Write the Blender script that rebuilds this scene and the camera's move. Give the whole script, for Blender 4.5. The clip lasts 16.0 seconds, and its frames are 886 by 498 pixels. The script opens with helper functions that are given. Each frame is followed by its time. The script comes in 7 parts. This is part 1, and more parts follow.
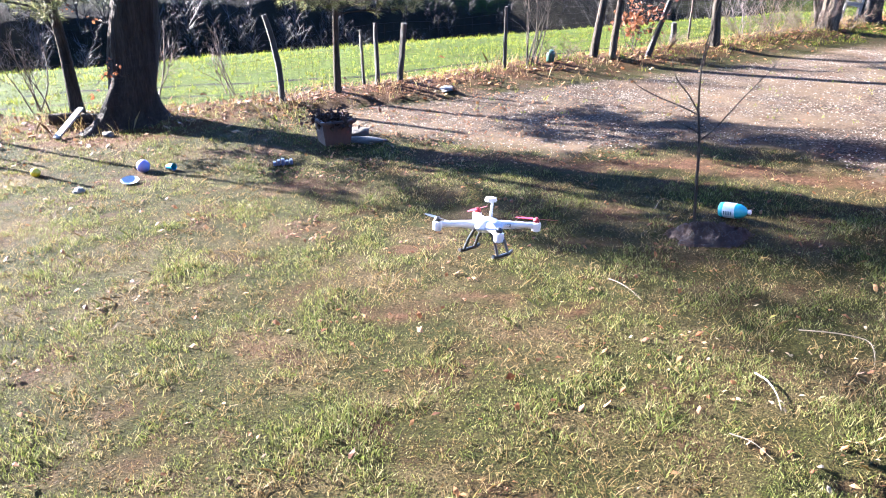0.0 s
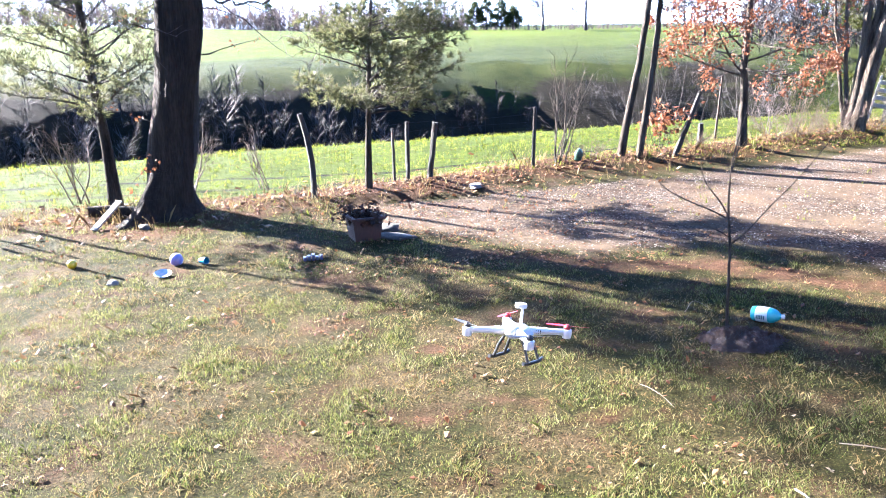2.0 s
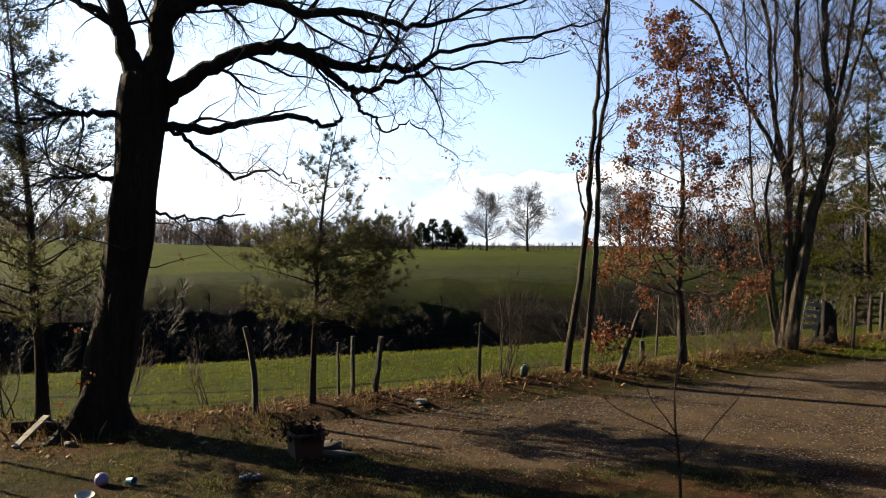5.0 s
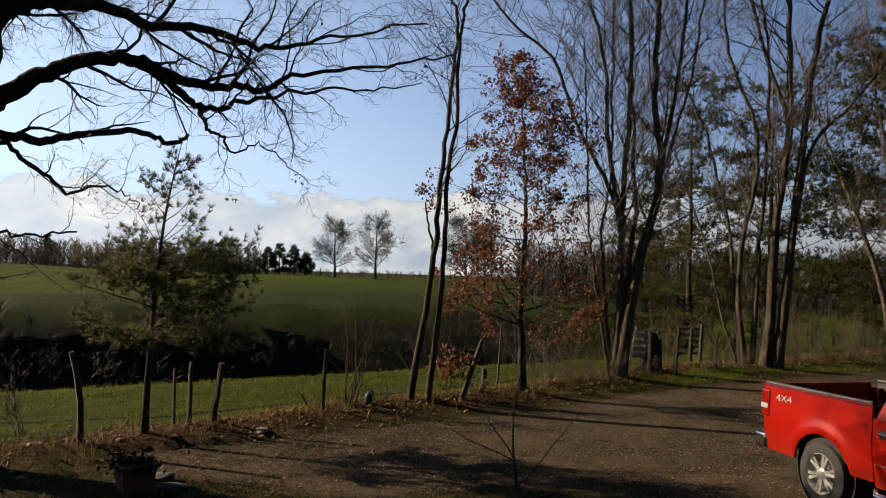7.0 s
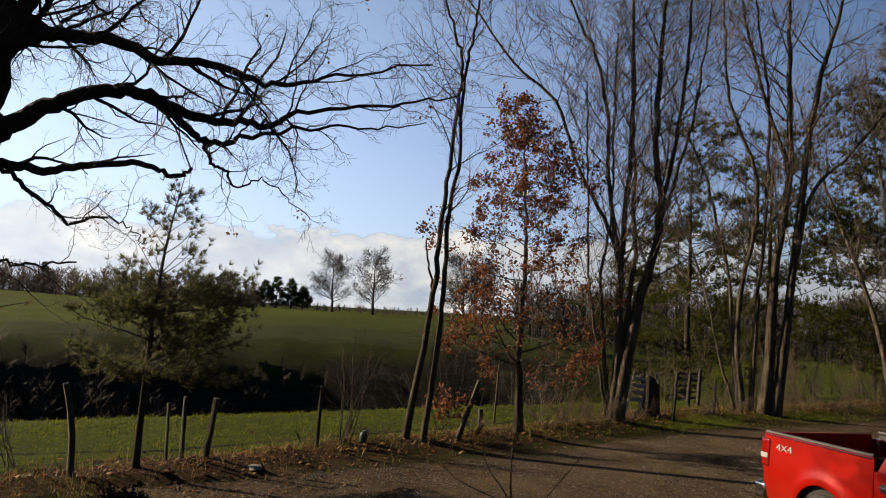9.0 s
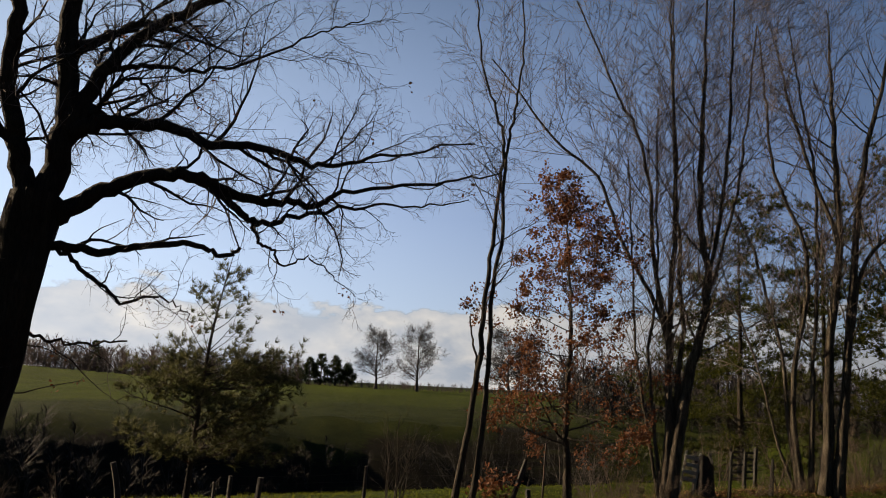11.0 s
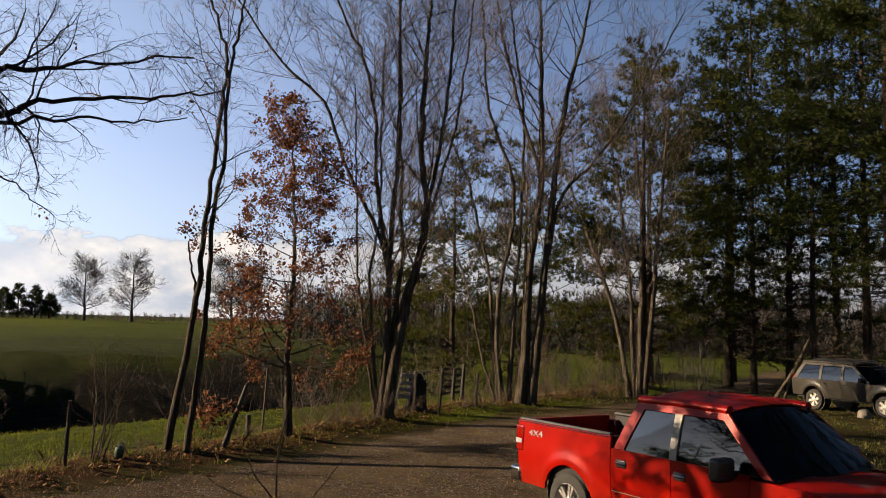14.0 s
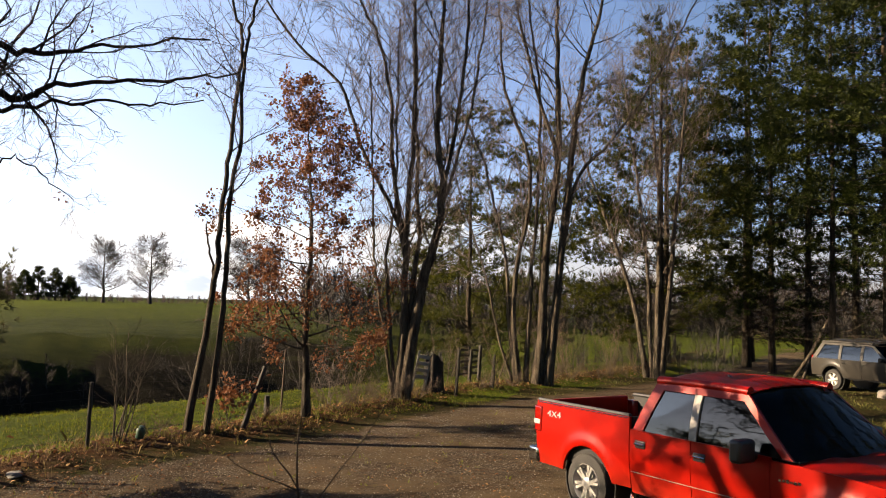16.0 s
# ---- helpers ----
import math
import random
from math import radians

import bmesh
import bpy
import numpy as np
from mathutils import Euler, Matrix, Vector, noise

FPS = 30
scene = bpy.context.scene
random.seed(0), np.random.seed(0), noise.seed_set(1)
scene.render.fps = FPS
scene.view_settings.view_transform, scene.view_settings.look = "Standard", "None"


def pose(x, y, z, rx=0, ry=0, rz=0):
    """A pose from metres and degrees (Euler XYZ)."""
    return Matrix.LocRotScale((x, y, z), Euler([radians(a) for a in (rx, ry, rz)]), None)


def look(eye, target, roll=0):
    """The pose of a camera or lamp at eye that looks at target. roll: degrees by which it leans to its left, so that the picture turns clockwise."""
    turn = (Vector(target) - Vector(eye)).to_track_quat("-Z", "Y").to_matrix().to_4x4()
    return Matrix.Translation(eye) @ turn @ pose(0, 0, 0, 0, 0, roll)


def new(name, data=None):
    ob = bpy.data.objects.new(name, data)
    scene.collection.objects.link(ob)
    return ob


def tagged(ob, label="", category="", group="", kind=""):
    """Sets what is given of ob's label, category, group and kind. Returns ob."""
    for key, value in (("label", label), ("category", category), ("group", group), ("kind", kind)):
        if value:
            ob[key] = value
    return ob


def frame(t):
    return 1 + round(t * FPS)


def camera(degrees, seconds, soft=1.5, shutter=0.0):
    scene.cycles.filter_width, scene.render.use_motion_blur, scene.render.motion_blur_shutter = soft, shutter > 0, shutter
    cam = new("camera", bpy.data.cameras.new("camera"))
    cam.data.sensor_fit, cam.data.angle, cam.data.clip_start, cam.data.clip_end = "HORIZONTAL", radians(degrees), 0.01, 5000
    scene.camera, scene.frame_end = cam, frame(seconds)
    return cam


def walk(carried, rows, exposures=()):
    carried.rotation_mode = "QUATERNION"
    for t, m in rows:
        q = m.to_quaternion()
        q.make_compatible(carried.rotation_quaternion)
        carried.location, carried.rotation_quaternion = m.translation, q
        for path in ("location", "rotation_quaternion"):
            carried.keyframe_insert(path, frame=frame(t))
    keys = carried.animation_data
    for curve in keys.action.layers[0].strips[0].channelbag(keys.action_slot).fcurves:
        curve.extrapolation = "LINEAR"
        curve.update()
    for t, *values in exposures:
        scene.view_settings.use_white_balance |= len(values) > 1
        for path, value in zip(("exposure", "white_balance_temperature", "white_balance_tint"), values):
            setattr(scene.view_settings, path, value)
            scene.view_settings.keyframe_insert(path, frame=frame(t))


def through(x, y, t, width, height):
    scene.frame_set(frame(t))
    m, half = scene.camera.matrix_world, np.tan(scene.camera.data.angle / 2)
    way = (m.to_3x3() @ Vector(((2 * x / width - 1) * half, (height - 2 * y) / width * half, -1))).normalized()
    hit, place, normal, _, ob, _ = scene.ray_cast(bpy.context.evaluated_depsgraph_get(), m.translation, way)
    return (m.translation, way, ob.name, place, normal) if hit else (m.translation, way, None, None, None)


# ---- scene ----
cam = camera(57.48, 16.0, 1.0)
PATH = [
    (0.0, pose(0.031, -0.024, 2.724, 68.09, 0.97, -2.27)),
    (0.5, pose(0.017, -0.030, 2.742, 67.43, 0.54, -2.73)),
    (1.0, pose(0.007, -0.024, 2.752, 68.03, -0.24, -2.68)),
    (1.5, pose(-0.002, -0.013, 2.777, 69.83, 0.46, -1.96)),
    (2.0, pose(0.010, 0.007, 2.807, 74.50, 0.73, -0.22)),
    (2.5, pose(0.022, 0.029, 2.828, 81.27, 0.10, 2.06)),
    (3.0, pose(0.025, 0.026, 2.831, 83.32, -1.10, 2.02)),
    (3.2, pose(0.019, 0.022, 2.830, 83.72, -0.36, 1.84)),
    (5.3, pose(-0.002, 0.030, 2.797, 91.07, -0.97, -5.18)),
    (5.5, pose(-0.009, 0.028, 2.795, 91.76, -1.45, -6.09)),
    (6.0, pose(-0.017, 0.018, 2.791, 91.74, -2.41, -8.35)),
    (6.5, pose(-0.005, 0.006, 2.787, 91.68, -2.29, -11.29)),
    (7.0, pose(0.005, -0.002, 2.788, 91.79, -1.75, -14.66)),
    (7.5, pose(-0.001, -0.012, 2.791, 91.66, -1.60, -17.35)),
    (8.0, pose(-0.011, -0.009, 2.798, 91.53, -2.20, -17.18)),
    (8.5, pose(-0.015, -0.001, 2.801, 91.64, -2.62, -17.32)),
    (9.0, pose(-0.024, 0.022, 2.823, 94.43, -3.16, -14.86)),
    (9.5, pose(-0.017, 0.013, 2.827, 98.18, -2.51, -12.37)),
    (9.7, pose(-0.015, 0.011, 2.826, 98.57, -2.46, -13.43)),
    (11.8, pose(-0.047, -0.017, 2.834, 99.85, -3.19, -10.89)),
    (12.0, pose(-0.043, -0.015, 2.833, 99.30, -3.59, -13.85)),
    (12.5, pose(-0.023, -0.005, 2.822, 97.98, -2.67, -20.65)),
    (13.0, pose(-0.002, -0.002, 2.814, 97.08, -2.61, -26.25)),
    (13.5, pose(0.010, 0.001, 2.803, 96.38, -2.30, -28.64)),
    (14.0, pose(0.018, -0.017, 2.796, 95.24, -1.53, -30.91)),
    (14.5, pose(0.016, -0.031, 2.791, 94.02, -1.41, -34.09)),
    (15.0, pose(0.024, -0.020, 2.791, 93.46, -1.12, -35.43)),
    (15.5, pose(0.025, -0.004, 2.795, 93.41, -1.08, -34.44)),
    (16.0, pose(0.009, 0.026, 2.802, 93.87, -1.34, -29.80)),
]
SKY_STRENGTH, CLOUD_GLOW = 0.026, 1.27
EXPOSURE = [(0.0, 5.0, 4950, 17), (1.5, 5.1, 4950, 17), (2.0, 5.2, 4950, 17), (2.5, 5.15, 5000, 16), (3.0, 4.05, 5100, 14), (3.2, 3.8, 5300, 11), (5.3, 1.9, 6900, 8), (6.5, 1.5, 7000, 8), (8.0, 1.45, 7100, 9), (9.7, 1.6, 7200, 10),
            (12.0, 0.95, 7400, 12), (13.0, 0.95, 7500, 13), (13.5, 1.45, 7500, 13), (14.5, 1.8, 7500, 14), (15.0, 1.95, 7500, 14), (16.0, 2.4, 7500, 13)]
walk(cam, PATH, EXPOSURE)

# ---------------------------------------------------------------- light
SUN_TURN, SUN_HEIGHT = -58.0, 23.0
to_sun = Vector((math.sin(radians(SUN_TURN)) * math.cos(radians(SUN_HEIGHT)),
                 math.cos(radians(SUN_TURN)) * math.cos(radians(SUN_HEIGHT)), math.sin(radians(SUN_HEIGHT))))
world = bpy.data.worlds.new("sky")
scene.world = world
world.use_nodes = True
wn, wl = world.node_tree.nodes, world.node_tree.links
sky = wn.new("ShaderNodeTexSky")
sky.sky_type, sky.sun_disc = "NISHITA", False
sky.sun_elevation, sky.sun_rotation = radians(SUN_HEIGHT), radians(SUN_TURN)
sky.air_density, sky.dust_density, sky.ozone_density = 1.0, 0.5, 4.0
wn["Background"].inputs["Strength"].default_value = SKY_STRENGTH
clear = wn.new("ShaderNodeHueSaturation")
clear.inputs["Saturation"].default_value = 1.12
wl.new(sky.outputs[0], clear.inputs["Color"])
wl.new(clear.outputs[0], wn["Background"].inputs["Color"])
sun = new("sun", bpy.data.lights.new("sun", "SUN"))
sun.data.energy, sun.data.angle, sun.data.color = 5.0, radians(0.6), (1.0, 0.82, 0.60)
sun.matrix_world = look(to_sun * 50, (0, 0, 0))


# ---------------------------------------------------------------- materials
def nodes_of(name):
    m = bpy.data.materials.new(name)
    m.use_nodes = True
    t = m.node_tree
    return m, t.nodes, t.links, t.nodes["Principled BSDF"]


def deep(c):
    """Darkens and deepens a base colour, to set the yard against the brighter sky."""
    return tuple(0.38 * v ** 1.2 for v in c)


def mixed(n, l, fac, a, b):
    """Colour a to b by fac; each may be a socket or an rgb tuple."""
    x = n.new("ShaderNodeMix")
    x.data_type = "RGBA"
    for sock, v in ((x.inputs[0], fac), (x.inputs[6], a), (x.inputs[7], b)):
        if isinstance(v, tuple):
            sock.default_value = (*deep(v), 1)
        elif isinstance(v, (int, float)):
            sock.default_value = v
        else:
            l.new(v, sock)
    return x.outputs[2]


def noisy(n, l, where, scale, detail=4.0, lo=0.35, hi=0.65, rough=0.6):
    t = n.new("ShaderNodeTexNoise")
    t.inputs["Scale"].default_value, t.inputs["Detail"].default_value = scale, detail
    t.inputs["Roughness"].default_value = rough
    l.new(where, t.inputs["Vector"])
    r = n.new("ShaderNodeMapRange")
    r.inputs[1].default_value, r.inputs[2].default_value = lo, hi
    l.new(t.outputs[0], r.inputs[0])
    return r.outputs[0]


def bumped(n, l, b, height, strength, distance):
    k = n.new("ShaderNodeBump")
    k.inputs["Strength"].default_value, k.inputs["Distance"].default_value = strength, distance
    l.new(height, k.inputs["Height"])
    l.new(k.outputs[0], b.inputs["Normal"])


def surface(name, c1, c2, scale=8.0, rough=0.7, metal=0.0, bump=0.3, depth=0.01, stretch=(1, 1, 1), c3=None, coat=0.0):
    """A worn solid: two colours by coarse noise, a third by fine noise, and a fine relief."""
    m, n, l, b = nodes_of(name)
    tc, mp = n.new("ShaderNodeTexCoord"), n.new("ShaderNodeMapping")
    mp.inputs["Scale"].default_value = stretch
    l.new(tc.outputs["Object"], mp.inputs[0])
    big, fine = noisy(n, l, mp.outputs[0], scale), noisy(n, l, mp.outputs[0], scale * 7, 6)
    col = mixed(n, l, big, c1, c2)
    k = n.new("ShaderNodeMath")
    k.operation = "MULTIPLY"
    l.new(fine, k.inputs[0])
    k.inputs[1].default_value = 0.6
    col = mixed(n, l, k.outputs[0], col, c3 or tuple(v * 0.6 for v in c1))
    l.new(col, b.inputs["Base Color"])
    b.inputs["Roughness"].default_value, b.inputs["Metallic"].default_value = rough, metal
    b.inputs["Coat Weight"].default_value = coat
    if bump:
        bumped(n, l, b, fine, bump, depth)
    return m


def bark(name, c1, c2, c3, scale=6.0):
    m = surface(name, c1, c2, scale, 0.95, 0, 1.0, 0.03, (1, 1, 0.16), c3)
    m.node_tree.nodes["Principled BSDF"].inputs["Specular IOR Level"].default_value = 0.1
    return m


def leafy(name, colours, through=0.5, rough=0.6):
    """Thin leaves that let light through, each leaf of its own shade."""
    m, n, l, b = nodes_of(name)
    colours = [deep(c) for c in colours]
    g, ramp = n.new("ShaderNodeNewGeometry"), n.new("ShaderNodeValToRGB")
    l.new(g.outputs["Random Per Island"], ramp.inputs[0])
    e = ramp.color_ramp.elements
    e[0].color, e[1].color = (*colours[0], 1), (*colours[-1], 1)
    for i, c in enumerate(colours[1:-1]):
        e.new((i + 1) / (len(colours) - 1)).color = (*c, 1)
    l.new(ramp.outputs[0], b.inputs["Base Color"])
    b.inputs["Roughness"].default_value = rough
    b.inputs["Specular IOR Level"].default_value = 0.12
    t, mx = n.new("ShaderNodeBsdfTranslucent"), n.new("ShaderNodeMixShader")
    l.new(ramp.outputs[0], t.inputs[0])
    mx.inputs[0].default_value = through
    l.new(b.outputs[0], mx.inputs[1])
    l.new(t.outputs[0], mx.inputs[2])
    l.new(mx.outputs[0], n["Material Output"].inputs[0])
    return m


def plain(name, c, rough=0.5, metal=0.0, coat=0.0):
    return surface(name, c, tuple(v * 0.9 for v in c), 5, rough, metal, 0.05, 0.002, c3=tuple(v * 0.8 for v in c), coat=coat)


OAK_BARK = bark("oak bark", (0.085, 0.066, 0.053), (0.15, 0.12, 0.095), (0.03, 0.025, 0.02))
GREY_BARK = bark("grey bark", (0.11, 0.093, 0.078), (0.34, 0.29, 0.235), (0.03, 0.026, 0.022), 9)
PALE_BARK = bark("pale maple bark", (0.13, 0.108, 0.088), (0.47, 0.40, 0.32), (0.03, 0.024, 0.019), 11)
PINE_BARK = bark("pine bark", (0.08, 0.066, 0.053), (0.26, 0.215, 0.17), (0.022, 0.018, 0.015), 9)
TWIG = surface("twig bark", (0.18, 0.137, 0.125), (0.34, 0.265, 0.24), 3, 0.9, 0, 0, c3=(0.11, 0.084, 0.076))
# Very dark twigs: shade of the valley and thickets is put into the colour.
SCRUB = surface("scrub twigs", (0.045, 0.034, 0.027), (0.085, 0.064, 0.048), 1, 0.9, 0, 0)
BRAMBLE = surface("brown bramble", (0.17, 0.115, 0.075), (0.27, 0.19, 0.125), 3, 0.9, 0, 0, c3=(0.13, 0.08, 0.05))
# Paler than near twigs: distance haze and backlight are put into this colour.
HAZY_TWIG = leafy("hazed far leafless wood", [(0.17, 0.14, 0.135), (0.23, 0.19, 0.18), (0.14, 0.115, 0.115)], 0.45)
OLD_WOOD = surface("weathered post wood", (0.042, 0.033, 0.026), (0.095, 0.075, 0.056), 7, 0.9, 0, 0.8, 0.01, (1, 1, 0.12))
BROWN_LEAF = leafy("dry oak leaf", [(0.22, 0.09, 0.045), (0.36, 0.155, 0.075), (0.48, 0.25, 0.13), (0.26, 0.10, 0.05)], 0.28)
NEEDLE = leafy("pine needle", [(0.11, 0.125, 0.045), (0.19, 0.20, 0.08), (0.33, 0.32, 0.18), (0.15, 0.16, 0.06)], 0.45)
# Yellow-green tone puts sunlight into the colour of pines that shade themselves.
SUNNY_NEEDLE = leafy("sunlit yellow-green pine needle", [(0.06, 0.078, 0.016), (0.12, 0.135, 0.026), (0.18, 0.18, 0.04), (0.085, 0.1, 0.02)], 0.45)
DARK_NEEDLE = leafy("old pine needle", [(0.032, 0.05, 0.012), (0.062, 0.09, 0.018), (0.125, 0.15, 0.03), (0.04, 0.064, 0.014)], 0.28)
GRASS = leafy("lawn grass", [(0.14, 0.185, 0.04), (0.26, 0.30, 0.07), (0.42, 0.40, 0.15), (0.17, 0.22, 0.045), (0.58, 0.51, 0.29), (0.12, 0.165, 0.035), (0.24, 0.28, 0.065), (0.38, 0.32, 0.16)], 0.4)
LITTER = leafy("fallen leaf", [(0.22, 0.10, 0.04), (0.38, 0.20, 0.085), (0.56, 0.37, 0.19), (0.28, 0.125, 0.05), (0.14, 0.075, 0.04)], 0.25)


def ground_material():
    """Lawn, gravel, leaf litter, bare red earth and pasture on one sheet, shared out by soft masks."""
    m, n, l, b = nodes_of("ground")
    pos = n.new("ShaderNodeNewGeometry").outputs["Position"]

    def mask(name):
        a = n.new("ShaderNodeAttribute")
        a.attribute_name = name
        add = n.new("ShaderNodeMath")
        add.operation = "MULTIPLY_ADD"
        l.new(noisy(n, l, pos, 2.3, 6, 0.0, 1.0), add.inputs[0])
        add.inputs[1].default_value = 0.9
        l.new(a.outputs["Fac"], add.inputs[2])
        r = n.new("ShaderNodeMapRange")
        r.inputs[1].default_value, r.inputs[2].default_value = 0.82, 1.08
        l.new(add.outputs[0], r.inputs[0])
        return r.outputs[0]

    fine, mid, wide = noisy(n, l, pos, 60, 6), noisy(n, l, pos, 7, 6), noisy(n, l, pos, 0.9, 5)
    lawn = mixed(n, l, mid, (0.08, 0.09, 0.026), (0.15, 0.135, 0.05))
    lawn = mixed(n, l, noisy(n, l, pos, 1.1, 6, 0.47, 0.62), lawn, (0.24, 0.185, 0.10))
    lawn = mixed(n, l, noisy(n, l, pos, 1.7, 6, 0.53, 0.66), lawn, (0.17, 0.10, 0.06))
    lawn = mixed(n, l, fine, lawn, (0.045, 0.040, 0.018))
    earth = mixed(n, l, mid, (0.15, 0.095, 0.062), (0.29, 0.18, 0.11))
    earth = mixed(n, l, fine, earth, (0.08, 0.04, 0.02))
    vor = n.new("ShaderNodeTexVoronoi")
    vor.inputs["Scale"].default_value = 38
    l.new(pos, vor.inputs["Vector"])
    stone = mixed(n, l, vor.outputs["Color"], (0.19, 0.158, 0.13), (0.42, 0.36, 0.295))
    stone = mixed(n, l, wide, stone, (0.21, 0.16, 0.11))
    stone = mixed(n, l, noisy(n, l, pos, 28, 4, 0.42, 0.58), stone, (0.06, 0.047, 0.037))
    stone = mixed(n, l, noisy(n, l, pos, 5.5, 6, 0.5, 0.66), stone, (0.085, 0.06, 0.042))
    stone = mixed(n, l, noisy(n, l, pos, 2.6, 6, 0.5, 0.68), stone, (0.17, 0.115, 0.075))
    stone = mixed(n, l, noisy(n, l, pos, 0.55, 7, 0.45, 0.62, 0.7), stone, (0.24, 0.185, 0.125))
    litter = mixed(n, l, mid, (0.15, 0.075, 0.032), (0.075, 0.046, 0.024))
    litter = mixed(n, l, fine, litter, (0.20, 0.115, 0.058))
    pasture = mixed(n, l, wide, (0.15, 0.215, 0.02), (0.22, 0.26, 0.036))
    pasture = mixed(n, l, noisy(n, l, pos, 0.16, 6, 0.36, 0.62), pasture, (0.12, 0.145, 0.03))
    pasture = mixed(n, l, mid, pasture, (0.10, 0.13, 0.014))
    # near-black brush: part of the valley's shade is put into this colour
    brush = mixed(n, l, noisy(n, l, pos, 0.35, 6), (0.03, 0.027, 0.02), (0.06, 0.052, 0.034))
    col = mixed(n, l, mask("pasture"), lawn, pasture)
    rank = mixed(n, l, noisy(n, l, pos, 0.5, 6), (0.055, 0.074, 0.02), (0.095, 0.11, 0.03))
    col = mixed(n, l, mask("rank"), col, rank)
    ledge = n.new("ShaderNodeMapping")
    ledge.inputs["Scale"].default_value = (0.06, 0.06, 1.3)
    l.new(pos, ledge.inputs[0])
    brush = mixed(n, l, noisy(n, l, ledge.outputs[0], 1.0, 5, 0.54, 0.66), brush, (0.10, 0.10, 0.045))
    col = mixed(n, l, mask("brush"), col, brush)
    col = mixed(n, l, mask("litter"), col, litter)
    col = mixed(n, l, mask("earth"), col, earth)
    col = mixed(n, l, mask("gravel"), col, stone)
    l.new(col, b.inputs["Base Color"])
    b.inputs["Roughness"].default_value = 0.95
    b.inputs["Specular IOR Level"].default_value = 0.03
    h = n.new("ShaderNodeMath")
    h.operation = "ADD"
    l.new(fine, h.inputs[0])
    l.new(mid, h.inputs[1])
    bumped(n, l, b, h.outputs[0], 0.9, 0.03)
    return m


# ---------------------------------------------------------------- mesh helpers
class Shape:
    """Gathers vertices and faces, then makes one mesh."""

    def __init__(self):
        self.v, self.f, self.q, self.n = [], [], [], 0

    def add(self, verts, faces):
        self.v.append(np.asarray(verts, float).reshape(-1, 3))
        if isinstance(faces, np.ndarray):
            self.q.append(faces + self.n)
        else:
            self.f.extend([tuple(i + self.n for i in f) for f in faces])
        self.n += len(self.v[-1])

    wraps = {}

    def tube(self, pts, radii, sides=6, cap=True):
        p = np.asarray(pts, float)
        k = len(p)
        d = np.empty_like(p)
        d[1:-1] = p[2:] - p[:-2]
        d[0], d[-1] = p[1] - p[0], p[-1] - p[-2]
        d /= np.sqrt((d * d).sum(1))[:, None] + 1e-9
        h = (0.31, 0.17, 0.93) if abs(d[0][2]) < 0.8 else (0.95, 0.2, 0.1)
        side = d[:, [1, 2, 0]] * np.array((h[2], h[0], h[1])) - d[:, [2, 0, 1]] * np.array((h[1], h[2], h[0]))
        side /= np.sqrt((side * side).sum(1))[:, None] + 1e-9
        up = d[:, [1, 2, 0]] * side[:, [2, 0, 1]] - d[:, [2, 0, 1]] * side[:, [1, 2, 0]]
        key = (k, sides)
        if key not in Shape.wraps:
            a = np.arange(sides) * (2 * math.pi / sides)
            i, j = np.meshgrid(np.arange(k - 1), np.arange(sides), indexing="ij")
            j2 = (j + 1) % sides
            Shape.wraps[key] = (np.cos(a)[None, :, None], np.sin(a)[None, :, None], np.stack([i * sides + j, i * sides + j2, (i + 1) * sides + j2, (i + 1) * sides + j], -1).reshape(-1, 4))
        ca, sa, quads = Shape.wraps[key]
        r = np.asarray(radii, float)
        r = r[:, None, None] if r.ndim == 1 else r[:, :, None]
        ring = p[:, None, :] + r * (ca * side[:, None, :] + sa * up[:, None, :])
        if cap:
            self.f.append(tuple(self.n + j for j in range(sides - 1, -1, -1)))
            self.f.append(tuple(self.n + (k - 1) * sides + j for j in range(sides)))
        self.add(ring.reshape(-1, 3), quads)

    def cones(self, a, b, r):
        """Many slender three-sided twigs, from the points a to the points b."""
        a, b = np.asarray(a, float), np.asarray(b, float)
        n = len(a)
        d = b - a
        d /= np.sqrt((d * d).sum(1))[:, None] + 1e-9
        u = np.cross(d, np.array((0.31, 0.17, 0.93)))
        u /= np.sqrt((u * u).sum(1))[:, None] + 1e-9
        w = np.cross(d, u)
        r = np.broadcast_to(np.asarray(r, float), (n,))[:, None]
        v = np.stack([a + u * r, a - u * r * 0.5 + w * r * 0.87, a - u * r * 0.5 - w * r * 0.87, b], 1)
        i = np.arange(n)[:, None] * 4
        self.add(v.reshape(-1, 3), np.concatenate([i + np.array([q]) for q in ((0, 1, 3), (1, 2, 3), (2, 0, 3))]))

    def box(self, lo, hi, m=None):
        (a, b, c), (d, e, f) = lo, hi
        v = [(a, b, c), (d, b, c), (d, e, c), (a, e, c), (a, b, f), (d, b, f), (d, e, f), (a, e, f)]
        if m is not None:
            v = [m @ Vector(q) for q in v]
        self.add([tuple(q) for q in v], [(3, 2, 1, 0), (4, 5, 6, 7), (0, 1, 5, 4), (1, 2, 6, 5), (2, 3, 7, 6), (3, 0, 4, 7)])

    def sheet(self, grid, thick=0.0):
        """A grid of points, rows by columns; with thick it gets a back, shifted by that vector."""
        g = np.asarray(grid, float)
        r, c = g.shape[:2]
        fs = [(i * c + j, i * c + j + 1, (i + 1) * c + j + 1, (i + 1) * c + j) for i in range(r - 1) for j in range(c - 1)]
        if not np.any(thick):
            self.add(g, fs)
            return
        back = [tuple(r * c + q for q in reversed(f)) for f in fs]
